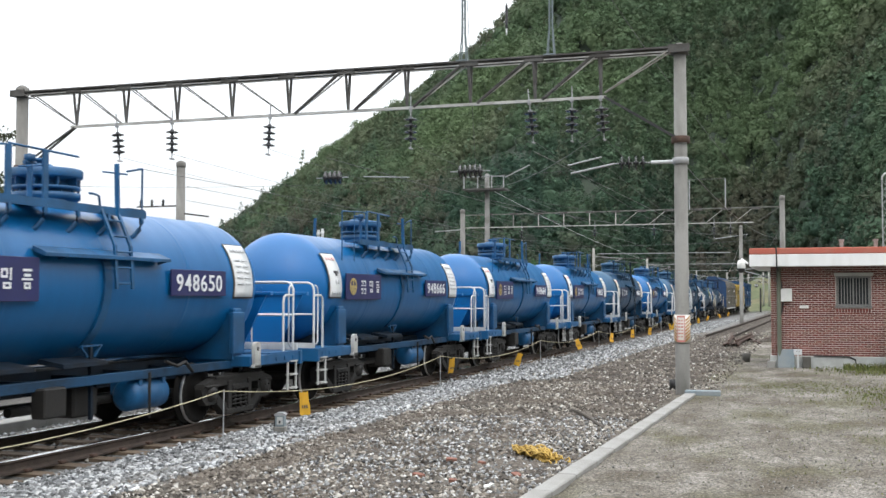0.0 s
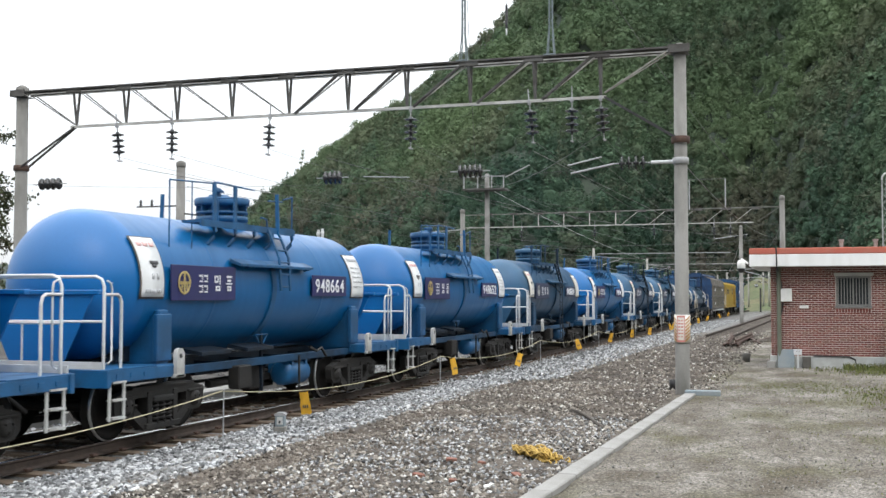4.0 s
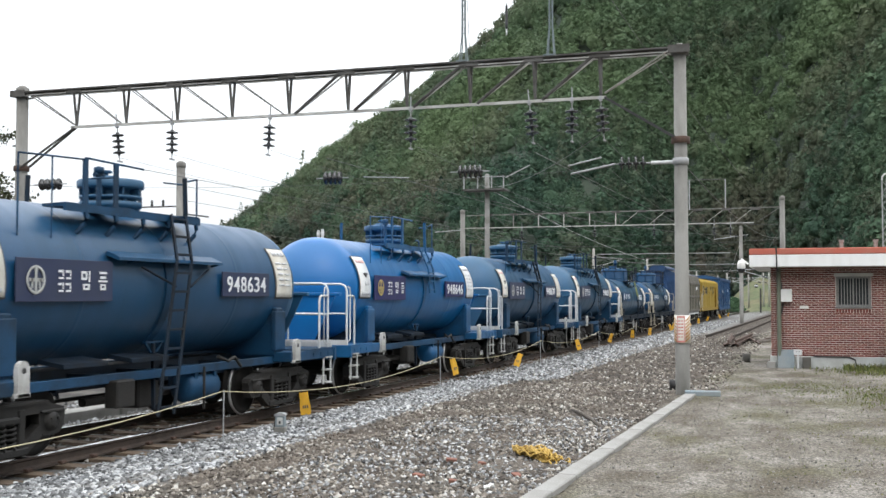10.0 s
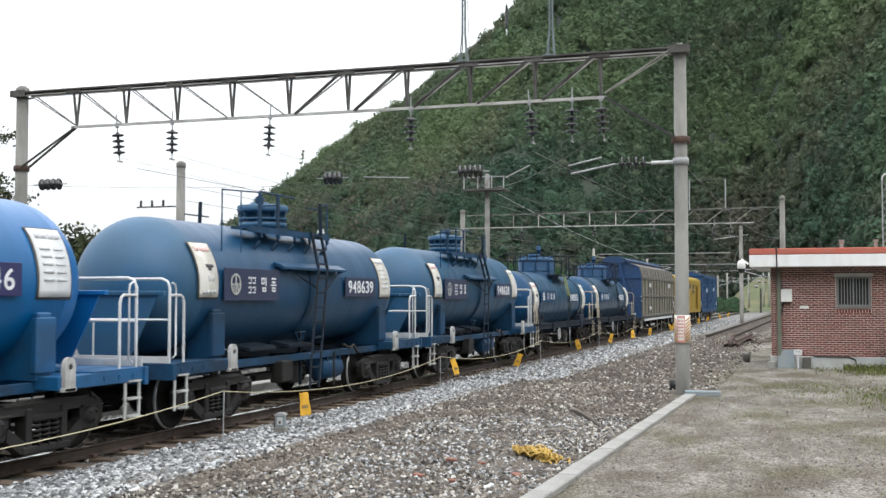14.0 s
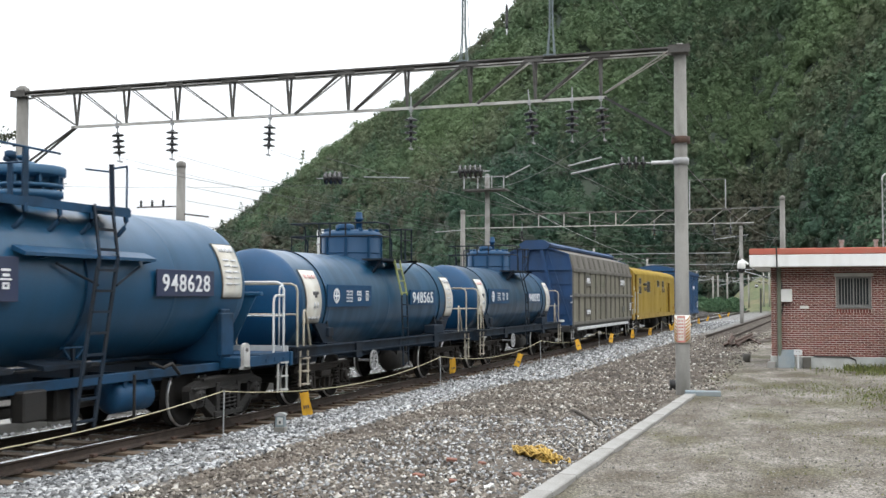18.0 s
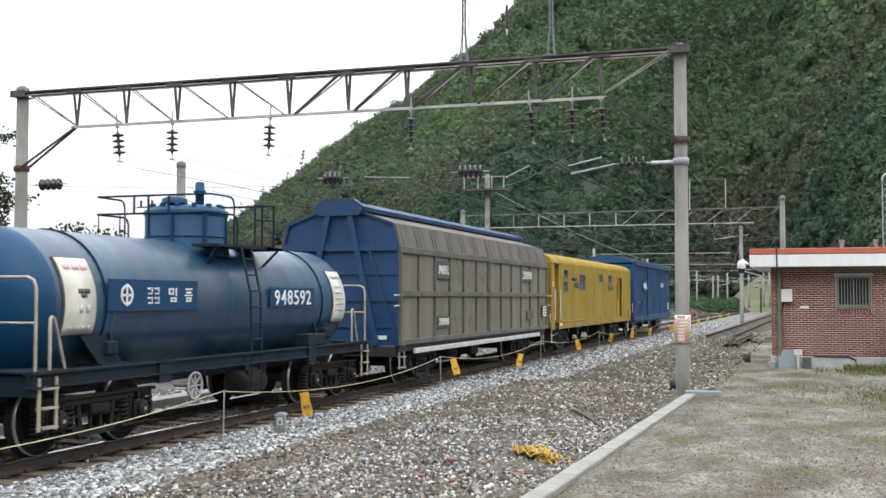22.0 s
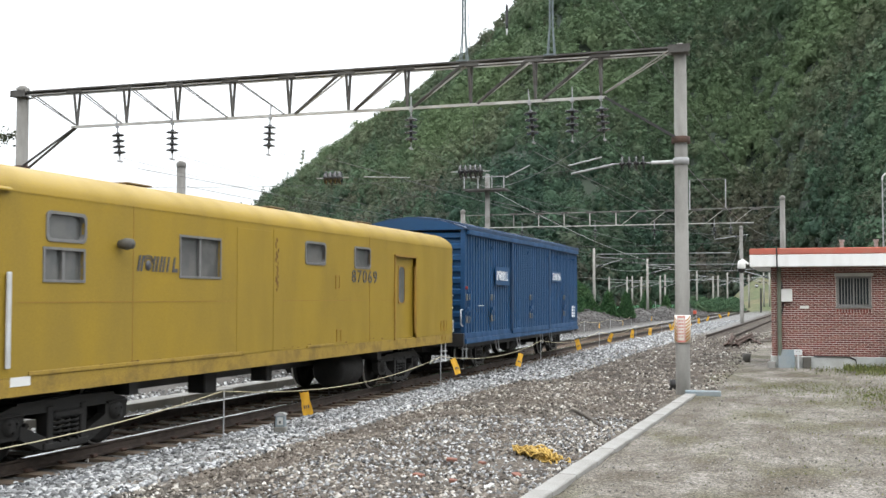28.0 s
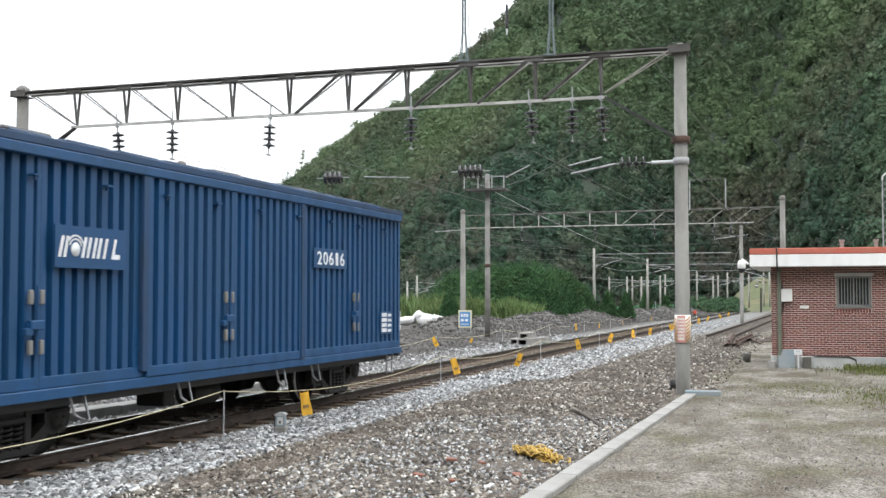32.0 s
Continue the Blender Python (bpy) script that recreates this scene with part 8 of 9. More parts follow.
    def guard():
        s = Shape()
        for x in (-0.95, 0.95):
            for y in (0.95, 1.35):
                s.rod((x, y, 2.64), (x, y, 3.36), 0.018)
            s.rod((x, 0.7, 2.64), (x, 0.7, 3.3), 0.018)
            for z in (3.36, 3.12):
                s.rod((x, 0.7, z - 0.03), (x, 1.4, z), 0.016)
        s.rod((-0.95, 1.35, 3.36), (0.95, 1.35, 3.36), 0.016)
        for z, y in ((3.39, 0.0), (3.12, 0.1)):      # two hoops bent round the dome's front
            s.tube([(-1.0, y, 2.6), (-1.0, y, z - 0.12), (-1.0, y - 0.04, z - 0.03), (-1.0, y - 0.12, z), (-1.0, -0.72, z), (0.9, -0.72, z), (0.95, -0.66, z), (0.96, y - 0.14, z), (0.96, y - 0.04, z - 0.03), (0.96, y, z - 0.12), (0.96, y, 2.64)], 0.016, 6)
        for x in (-0.98, -0.6):
            s.rod((x, -0.72, 2.45), (x, -0.72, 3.12), 0.01)
        for x in (-0.35, -0.1, 0.25):
            s.rod((x, -0.72, 3.12), (x, -0.72, 3.4), 0.018)
        return s
    part("walkway_guard", guard, fm, w, key="guard_small")
    def ladder():
        s = Shape()
        for y in (-0.16, 0.16):
            s.bar((1.2, y, 0.4), (1.16, y, 1.9), 0.045, 0.02).bar((1.16, y, 1.9), (0.98, y, 2.66), 0.045, 0.02)
        return s
    lad = part("ladder", ladder, fm, t, key="ladder_small", at=pose(0, 0.34, 0))
    lad_far = part("ladder", ladder, fm, t, key="ladder_small", at=pose(0, 0.62, 0, 0, 0, 180))
    for k in range(9):
        z = 0.45 + k * 0.25
        x = 1.19 if z < 1.9 else 1.16 - 0.18 * (z - 1.9) / 0.76
        for ld in (lad, lad_far):
            part("rung", lambda: Shape().rod((0, -0.16, 0), (0, 0.16, 0), 0.014, n=6), fm, ld, key="rung_small", at=pose(x, 0, z))
    if not long_rear:
        def repaint():
            s = Shape()
            for y in (-0.16, 0.16):
                s.bar((1.165, y, 1.9), (0.985, y, 2.66), 0.05, 0.03)
            for k in range(6, 9):
                z = 0.45 + k * 0.25
                x = 1.19 if z < 1.9 else 1.165 - 0.18 * (z - 1.9) / 0.76
                s.rod((x, -0.16, z), (x, 0.16, z), 0.02, n=6)
            return s
        part("ladder_top", repaint, M["lime"], lad, "worn lime-yellow upper ladder", key="ladder_top")
    name_board(t, board_pose(R + 0.04, -2.2, 1.88), 2.15, 0.42, M["navy_head"], M["letter"], False)
    number_board(t, board_pose(R + 0.04, 2.0, 1.85), 1.68, 0.34, M["navy_head"], number, 0.72)
    hazard_plate(t, -4.1, -3.5, R, zc, -0.38, 0.62, M["plate_old"], 0)
    hazard_plate(t, 3.75, 4.28, R, zc, -0.38, 0.62, M["plate_old"], 1)
    WAGONS.append((t, centre))
    return t


PITCH = 10.62
FIRST = 12.04
for i_, (number_, style_) in enumerate((("948650", 0), ("948666", 0), ("948664", 0), ("948652", 0), ("948634", 1), ("948646", 0), ("948639", 1), ("948628", 1))):
    gap_ = (0, 0, 0, 0, 0.1, 0.14, 0.1, 0.05)[i_]
    if style_ == 0:
        big_tanker(FIRST + PITCH * i_ + gap_, number_, M["blue"], M["blue_head"], M["frame_blue"], M["board"], False)
    else:
        big_tanker(FIRST + PITCH * i_ + gap_, number_, M["dust"] if i_ != 7 else M["dull_blue"], M["dust_head"], M["frame_deep"], M["board_dust"], True)
small_tanker(96.8, "948565", False)
small_tanker(107.55, "948592", True)


def rail_mark(parent, at, w, h, mat):
    """The operator's mark as plain shapes: slanted strokes and a disc under two arcs."""
    u = w / 6.0
    sl = u * 0.16
    def piece(shape, name="mark_stroke"):
        part(name, shape, mat, parent, at=at)
    for k, strokes in ((0, (0.06, 0.5)), (2, (0.12, 0.58)), (3, (0.12, 0.56)), (4, (0.14,)), (5, (0.0,))):
        for o in strokes:
            x = -w / 2 + k * u + o * u
            piece(Shape().prism([(x - sl, -0.5 * h), (x + u * 0.24 - sl, -0.5 * h), (x + u * 0.24 + sl, 0.5 * h), (x + sl, 0.5 * h)], -0.008, -0.002))
    x = -w / 2 + 5 * u
    piece(Shape().box(x + u * 0.1, x + u * 0.7, -0.0075, -0.0025, -0.5 * h, -0.26 * h))
    cx = -w / 2 + u * 1.45
    piece(Shape().lathe([(0.0, -0.008), (u * 0.4, -0.008), (u * 0.4, -0.002), (0, -0.002)], (cx, 0, -h * 0.12), "y", 18), "mark_disc")
    for r_ in (0.52, 0.72):
        arc = [radians(20 + 14 * j) for j in range(11)]
        piece(Shape().prism([(cx + u * (r_ + 0.1) * math.cos(a_), -h * 0.1 + u * (r_ + 0.1) * math.sin(a_)) for a_ in arc] + [(cx + u * r_ * math.cos(a_), -h * 0.1 + u * r_ * math.sin(a_)) for a_ in reversed(arc)], -0.008, -0.002), "mark_arc")


def covered_hopper(centre):
    """A tall sliding-side covered wagon: taupe ribbed sides with sloping shoulders, blue braced ends."""
    L = 13.42
    h = L / 2
    t = thing("covered_wagon", "tall taupe ribbed covered wagon with blue ends", "covered wagon", None)
    W, zk, zs, z0 = 1.36, 2.86, 3.38, 0.86
    xs = 1.22
    for e in (-1, 1):
        for a, b, nm in ((-h + 0.02, -0.03, "side_door"), (0.03, h - 0.02, "side_door")):
            s = Shape()
            x0, x1 = (W - 0.06, W - 0.02)
            s.prism([(e * x0, z0), (e * x1, z0), (e * x1, zk), (e * xs, zs), (e * (xs - 0.04), zs - 0.02), (e * x0, zk - 0.02)], a, b)
            d = part(nm, s, M["taupe"], t, "taupe panelled sliding side door")
            n = 6
            for k in range(n + 1):
                y = a + 0.06 + (b - a - 0.12) * k / n
                part("rib", lambda e=e: Shape().box(e * W - 0.03, e * W + 0.03, -0.045, 0.045, z0, zk, 0.008), M["taupe_rib"], d, key=("hop_rib", e), at=pose(0, y, 0))
                part("shoulder_rib", lambda e=e: Shape().bar((e * W, 0, zk), (e * (xs + 0.01), 0, zs), 0.075, 0.05), M["taupe_rib"], d, key=("hop_srib", e), at=pose(0, y, 0))
                if k < n:
                    part("shoulder_rib", lambda e=e: Shape().bar((e * W, 0, zk), (e * (xs + 0.01), 0, zs), 0.05, 0.04), M["taupe_roof"], d, key=("hop_srib2", e), at=pose(0, y + (b - a - 0.12) / n * 0.2, 0))
            for z, w in ((z0 + 0.06, 0.06), (1.93, 0.06), (zk - 0.02, 0.07)):
                part("rail", Shape().box(e * W - 0.035, e * W + 0.035, a + 0.01, b - 0.01, z - w, z + w, 0.01), M["taupe_rib"], d)
            part("shoulder_panel", Shape().prism([(e * (W - 0.005), zk + 0.03), (e * (W - 0.02), zk + 0.03), (e * xs, zs), (e * (xs + 0.02), zs + 0.01)], a + 0.03, b - 0.03), M["taupe_roof"], d)
            for zz in (1.4, 2.4):
                for k in range(3):
                    if e > 0 and b < 1:
                        y = a + (b - a) * (3.5 + k) / 6 + 0.05
                        rng = random.Random(int(zz * 10) + k)
                        for j in range(4):
                            ya, za = y + rng.uniform(-0.25, 0.2), zz + rng.uniform(-0.3, 0.2)
                            pts = [(W - 0.017, ya, za)]
                            for q_ in range(4):
                                ya, za = ya + rng.uniform(-0.1, 0.14), za + rng.uniform(-0.08, 0.16)
                                pts.append((W - 0.017, ya, za))
                            stroke = Shape()
                            for q_, (p0, p1) in enumerate(zip(pts, pts[1:])):
                                lift_ = 0.0012 * (q_ + 4 * j) + 0.0005
                                stroke.bar((p0[0] + lift_, p0[1], p0[2]), (p1[0] + lift_, p1[1], p1[2]), 0.004, rng.uniform(0.03, 0.07))
                            part("chalk_mark", stroke, M["chalk"], d, "faint faded greenish stroke")
        part("sliding_rail", Shape().box(e * W - 0.03, e * W + 0.03, -5.8, 5.6, 0.66, 0.77, 0.01), M["white"], t, "long white door rail")
    part("door_post", Shape().box(W - 0.04, W + 0.05, -0.075, 0.075, z0, zk + 0.02, 0.01).bar((W, 0.0, zk), (xs + 0.01, 0.0, zs), 0.13, 0.08), M["taupe_rib"], t, "grey centre door post")
    # roof ridge
    part("roof", Shape().prism([(-xs, zs - 0.03), (xs, zs - 0.03), (xs, zs), (0.45, 3.64), (-0.45, 3.64), (-xs, zs)], -h + 0.16, h - 0.16), M["taupe_roof"], t)
    part("ridge_cap", Shape().prism([(-0.54, 3.66), (0.54, 3.66), (0.56, 3.74), (0.3, 3.86), (-0.3, 3.86), (-0.56, 3.74)], -h + 0.1, h - 0.1), M["wagon_blue"], t, "blue ridge cap")
    for q in (-1, 1):
        e0 = part("end_wall", Shape().prism([(-W + 0.03, z0), (W - 0.03, z0), (W - 0.03, zk), (xs - 0.01, zs), (0.5, 3.64), (-0.5, 3.64), (-xs + 0.01, zs), (-W + 0.03, zk)], -0.05, 0.05), M["wagon_blue"], t, "blue braced end wall", at=pose(0, q * (h - 0.12), 0, 0, 0, 0 if q < 0 else 180))
        for x in (-1, 1):
            part("end_post", Shape().bar((x * 0.84, -0.1, z0), (x * 0.24, -0.1, 3.62), 0.13, 0.12), M["wagon_blue"], e0)
        for z in (2.9, 2.35, 1.8, 1.25):
            part("end_rail", Shape().box(-W + 0.04, W - 0.04, -0.12 if z > 2.5 else -0.08, -0.05, z - (0.08 if z > 2.5 else 0.03), z + (0.08 if z > 2.5 else 0.03)), M["wagon_blue"], e0)
        for x in (-1, 1):
            part("end_edge", Shape().bar((x * (W - 0.05), -0.08, z0), (x * (W - 0.05), -0.08, zk), 0.06, 0.06).bar((x * (W - 0.05), -0.08, zk), (x * (xs - 0.03), -0.08, zs), 0.06, 0.06).bar((x * (xs - 0.03), -0.08, zs), (x * 0.5, -0.08, 3.63), 0.05, 0.05), M["wagon_blue"], e0)
        part("end_stay", Shape().bar((0.68, -0.09, 2.84), (1.26, -0.09, 1.0), 0.05, 0.05).bar((0.43, -0.08, 3.56), (0.63, -0.08, 2.96), 0.05, 0.03), M["wagon_blue"], e0)
        part("hatch_box", Shape().prism([(-0.46, 3.56), (0.46, 3.56), (0.58, 3.74), (0.34, 3.9), (-0.34, 3.9), (-0.58, 3.74)], -0.18, 0.04), M["wagon_blue"], e0, "blue ridge end box")
        part("end_label", Shape().box(0.75, 1.05, -0.062, -0.055, 0.98, 1.06), M["box_white"], e0, "small white label")
        part("grab_rail", Shape().tube([(1.34, -0.05, 1.9), (1.34, -0.35, 1.9), (1.34, -0.35, 1.88)], 0.014).tube([(1.34, -0.05, 1.68), (1.34, -0.35, 1.68), (1.34, -0.35, 1.66)], 0.014), M["white"], e0, "white grab rails")
        part("end_beam", Shape().box(-1.25, 1.25, -0.12, 0.1, 0.62, 0.86, 0.02), M["black"], e0)
        coupler(t, q * (h - 0.1), q)
        for x in (-1.28, 1.28):
            step_ladder(t, x, q * (h - 0.35), 0.86, M["steel"], 0.36)
            part("corner_handrail", Shape().rod((x * 1.07, q * (h - 0.1), 1.1), (x * 1.07, q * (h - 0.1), 2.15), 0.018), M["alu"], t)
        bogie(t, q * 4.5)
    part("underframe", Shape().box(-0.25, 0.25, -h + 0.2, h - 0.2, 0.6, 0.84).box(-1.3, -1.2, -h + 0.1, h - 0.1, 0.72, 0.86).box(1.2, 1.3, -h + 0.1, h - 0.1, 0.72, 0.86).box(-1.2, 1.2, -0.1, 0.1, 0.66, 0.84), M["black"], t)
    part("brake_cylinder", Shape().lathe([(0, -0.4), (0.17, -0.4), (0.2, -0.35), (0.2, 0.35), (0.17, 0.4), (0, 0.4)], (0.5, -1.0, 0.45), "y", 16), M["iron"], t)
    part("equipment_box", Shape().box(0.3, 0.8, 0.2, 0.9, 0.35, 0.7, 0.03), M["iron"], t)
    b = part("mark_board", Shape().box(-0.45, 0.45, 0, 0.03, -0.2, 0.2, 0.005), M["taupe_dark"], t, at=board_pose(W + 0.035, -h + 2.8, 2.48))
    rail_mark(b, pose(0, 0, 0), 0.76, 0.2, M["letter"])
    number_board(t, board_pose(W + 0.035, -h + 2.8, 1.3), 0.85, 0.26, M["taupe_dark"], "20890", 0.62)
    number_board(t, board_pose(W + 0.035, 4.0, 2.5), 1.3, 0.34, M["taupe_dark"], "20890", 0.66)
    part("blank_board", Shape().box(-0.36, 0.36, 0, 0.02, -0.13, 0.13), M["taupe_dark"], t, at=board_pose(W + 0.035, 4.35, 1.33))
    b2 = part("data_board", Shape().box(-0.3, 0.3, 0, 0.02, -0.2, 0.2), M["taupe_dark"], t, at=board_pose(W + 0.04, h - 0.5, 1.42))
    s = Shape()
    for k in range(4):
        for j in range(2):
            s.box(-0.24 + j * 0.24, -0.24 + j * 0.24 + 0.18, -0.006, -0.001, -0.15 + 0.085 * k, -0.1 + 0.085 * k)
    part("data_bars", s, M["letter"], b2, "illegible white data lines")
    WAGONS.append((t, centre))


covered_hopper(120.48)


def rounded_ring(x0, x1, y0, y1, z0, z1, g, r):
    """A window surround in the yz plane: the opening's corners are rounded by r, and the rim is g wide."""
    def loop(a, b, c, d, k):
        out = []
        for cy, cz, start in ((b - k, d - k, 0), (a + k, d - k, 90), (a + k, c + k, 180), (b - k, c + k, 270)):
            out += [(cy + k * math.cos(radians(start + 22.5 * j)), cz + k * math.sin(radians(start + 22.5 * j))) for j in range(5)]
        return out
    inner, outer = loop(y0, y1, z0, z1, r), loop(y0 - g, y1 + g, z0 - g, z1 + g, min(r, g + 0.05))
    n = len(inner)
    v = [(x, p[0], p[1]) for x in (x0, x1) for ring in (inner, outer) for p in ring]
    f = []
    for i in range(n):
        j = (i + 1) % n
        f += [(2 * n + i, 2 * n + j, 3 * n + j, 3 * n + i), (i, n + i, n + j, j), (n + i, 3 * n + i, 3 * n + j, n + j), (i, j, 2 * n + j, 2 * n + i)]
    return Shape().add(v, f)


def service_coach(centre):
    """A plain yellow escort coach with a rounded roof, small windows and an open vestibule."""
    y0, y1 = 127.82, 144.37
    L = y1 - y0
    h = L / 2
    t = thing("service_coach", "worn yellow service coach with rounded roof", "railway coach", None)
    W, z0, ze = 1.37, 0.84, 2.98
    arc = [(W * math.cos(a) ** 0.62 if math.cos(a) > 0.001 else 0.0, ze + 0.4 * math.sin(a)) for a in [0.13 * k for k in range(1, 12)]] + [(0.0, ze + 0.4)]
    ring = [(W, ze)] + arc
    outline = ring + [(-x, z) for x, z in reversed(ring[:-1])]
    roof = Shape()
    n = len(outline)
    v = [(x, -h + 0.0, z) for x, z in outline] + [(x, h, z) for x, z in outline]
    roof.add(v, [(i, i + 1, n + i + 1, n + i) for i in range(n - 1)], True)
    roof.add(v[:n], [tuple(range(n))]).add(v[n:], [tuple(range(n))[::-1]])
    part("roof", roof, M["yellow"], t)
    # wall pieces between the openings: (from, to, sill, head)
    door_a, door_b = (-7.8, -7.18), (4.47, 5.71)
    holes = [(-6.4, -5.75, 2.51, 2.78), (-6.45, -5.76, 2.05, 2.38), (-3.65, -2.6, 2.14, 2.66), (0.26, 1.02, 2.44, 2.76), (2.37, 3.1, 2.42, 2.76)]
    cuts = sorted({-h, h, door_a[0], door_a[1], door_b[0], door_b[1]} | {a for w in holes for a in w[:2]})
    for e in (-1, 1):
        for a, b in zip(cuts, cuts[1:]):
            m = (a + b) / 2
            spans = [(z0 + 0.16, ze)]
            if door_a[0] < m < door_a[1]:
                spans = [(2.93, ze)]
            elif door_b[0] < m < door_b[1]:
                spans = [(2.68, ze)]
            else:
                for w in sorted([w for w in holes if w[0] < m < w[1]], key=lambda w: w[2]):
                    lo, hi = spans.pop()
                    spans += [(lo, w[2]), (w[3], hi)]
            for lo, hi in spans:
                part("side_panel", Shape().box(W - 0.03, W, a, b, lo, hi) if e > 0 else Shape().box(-W, -W + 0.03, a, b, lo, hi), M["yellow"], t)
        for lo, hi in ((-h, door_a[0]), (door_a[1], h)):
            part("side_sill", Shape().box(min(e * W, e * W - e * 0.05), max(e * W, e * W - e * 0.05), lo, hi, z0 - 0.05, z0 + 0.158, 0.004), M["yellow_rust"], t, "rust-streaked lower sill")
    # back and front walls, floor
    for q in (-1, 1):
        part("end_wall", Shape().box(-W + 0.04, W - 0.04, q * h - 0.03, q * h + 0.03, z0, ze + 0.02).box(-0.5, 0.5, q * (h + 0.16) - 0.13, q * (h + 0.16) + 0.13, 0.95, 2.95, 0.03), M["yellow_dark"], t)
        part("grab_irons", Shape().tube([(W - 0.02, q * (h + 0.0), 1.9), (W - 0.02, q * (h + 0.12), 1.9), (W - 0.3, q * (h + 0.12), 1.9)], 0.014).tube([(W - 0.02, q * h, 1.6), (W - 0.02, q * (h + 0.12), 1.6), (W - 0.3, q * (h + 0.12), 1.6)], 0.014).tube([(W - 0.02, q * h, 1.3), (W - 0.02, q * (h + 0.12), 1.3), (W - 0.02, q * (h + 0.12), 1.05), (W - 0.02, q * h, 1.05)], 0.016), M["white"], t)
        coupler(t, q * (h + 0.02), q)
        bogie(t, q * 5.6, 0.98)
        for x in (-1.3, 1.3):
            step_ladder(t, x, q * (h - 0.45), 0.84, M["white"], 0.36)
    part("floor", Shape().box(-W + 0.05, W - 0.05, -h + 0.05, h - 0.05, z0 - 0.02, z0 + 0.08), M["black"], t)
    part("underframe", Shape().box(-0.3, 0.3, -h, h, 0.55, 0.8).box(-1.1, 1.1, -4.4, -4.2, 0.6, 0.8).box(-1.1, 1.1, 4.2, 4.4, 0.6, 0.8), M["black"], t)
    part("water_tank", Shape().lathe([(0, -0.55), (0.28, -0.55), (0.33, -0.48), (0.33, 0.48), (0.28, 0.55), (0, 0.55)], (0.65, 3.3, 0.47), "y", 20), M["iron"], t)
    part("equipment_box", Shape().box(0.7, 1.0, -2.35, -2.0, 0.45, 0.78, 0.02), M["iron"], t)
    part("battery_box", Shape().box(0.75, 1.05, -0.5, -0.3, 0.5, 0.78, 0.02), M["iron"], t)
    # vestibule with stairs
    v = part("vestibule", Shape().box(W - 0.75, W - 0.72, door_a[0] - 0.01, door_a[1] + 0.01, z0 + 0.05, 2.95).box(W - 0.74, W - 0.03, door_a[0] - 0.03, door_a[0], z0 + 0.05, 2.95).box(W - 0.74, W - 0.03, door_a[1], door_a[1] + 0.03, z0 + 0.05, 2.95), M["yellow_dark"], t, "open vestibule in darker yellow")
    part("stairs", Shape().box(W - 0.7, W - 0.04, door_a[0], door_a[1], 0.62, 0.67).box(W - 0.35, W + 0.0, door_a[0], door_a[1], 0.33, 0.37).box(W - 0.4, W, door_a[0], door_a[0] + 0.03, 0.33, 1.0).box(W - 0.4, W, door_a[1] - 0.03, door_a[1], 0.33, 1.0), M["black"], v)
    for y in (door_a[0] - 0.1, door_a[1] + 0.12):
        part("door_handrail", Shape().box(W + 0.02, W + 0.05, y - 0.035, y + 0.035, 1.1, 2.12, 0.01), M["white"], t, "white door handrail")
    part("door_hood", Shape().prism([(W, 3.02), (W + 0.05, 2.99), (W + 0.05, 2.97), (W, 2.99)], door_a[0] - 0.1, door_a[1] + 0.15), M["yellow"], t)
    d = part("door", Shape().box(W - 0.09, W - 0.06, door_b[0], door_b[1], 1.0, 2.68), M["yellow"], t, "recessed yellow door")
    dw = part("door_window", Shape().box(W - 0.062, W - 0.054, 4.82, 5.17, 1.74, 2.48), M["window"], d)
    part("window_seal", rounded_ring(W - 0.064, W - 0.046, 4.82, 5.17, 1.74, 2.48, 0.03, 0.12), M["yellow_dark"], d)
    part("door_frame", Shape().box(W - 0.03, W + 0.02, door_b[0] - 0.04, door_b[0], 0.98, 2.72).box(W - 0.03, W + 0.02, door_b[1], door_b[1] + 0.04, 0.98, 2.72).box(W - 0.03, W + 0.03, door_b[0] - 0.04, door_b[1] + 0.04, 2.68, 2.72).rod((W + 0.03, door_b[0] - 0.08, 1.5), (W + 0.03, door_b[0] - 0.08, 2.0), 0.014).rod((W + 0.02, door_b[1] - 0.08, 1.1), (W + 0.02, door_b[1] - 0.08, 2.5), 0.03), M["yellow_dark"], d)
    for k, (a, b, lo, hi) in enumerate(holes):
        w = part("window", Shape().box(W - 0.055, W - 0.05, a, b, lo, hi), M["window"], t)
        if k in (1, 2):
            f = rounded_ring(W - 0.05, W + 0.012, a, b, lo, hi, 0.032, 0.006)
            f.box(W - 0.045, W - 0.01, (a + b) / 2 - 0.025, (a + b) / 2 + 0.025, lo, hi)
        else:
            f = rounded_ring(W - 0.05, W + 0.014, a, b, lo, hi, 0.038, 0.07)
        part("window_frame", f, M["alu"], w)
    # goods door panel, seams, lamp, step rail, label
    part("goods_door", Shape().box(W, W + 0.006, -2.1, -0.95, 1.02, 2.88, 0.002), M["yellow"], t, "flush yellow goods door")
    part("door_seal", Shape().box(W + 0.0, W + 0.008, -0.93, -0.62, 1.02, 2.92, 0.003), M["yellow"], t)
    rr = random.Random(12)
    for k in range(16):
        zc, yc, sz = 2.75 - 0.052 * k, -0.82 + rr.uniform(-0.04, 0.05), rr.uniform(0.012, 0.04)
        blot = [(yc + sz * rr.uniform(0.5, 1.1) * math.cos(q * 0.9), zc + 1.5 * sz * rr.uniform(0.5, 1.2) * math.sin(q * 0.9)) for q in range(7)]
        part("rust_blot", Shape().prism(blot, W + 0.008, W + 0.0095 + 0.0003 * k, "x"), M["rust_spot"], t, "flaking rust round the door latch" if k == 0 else "")
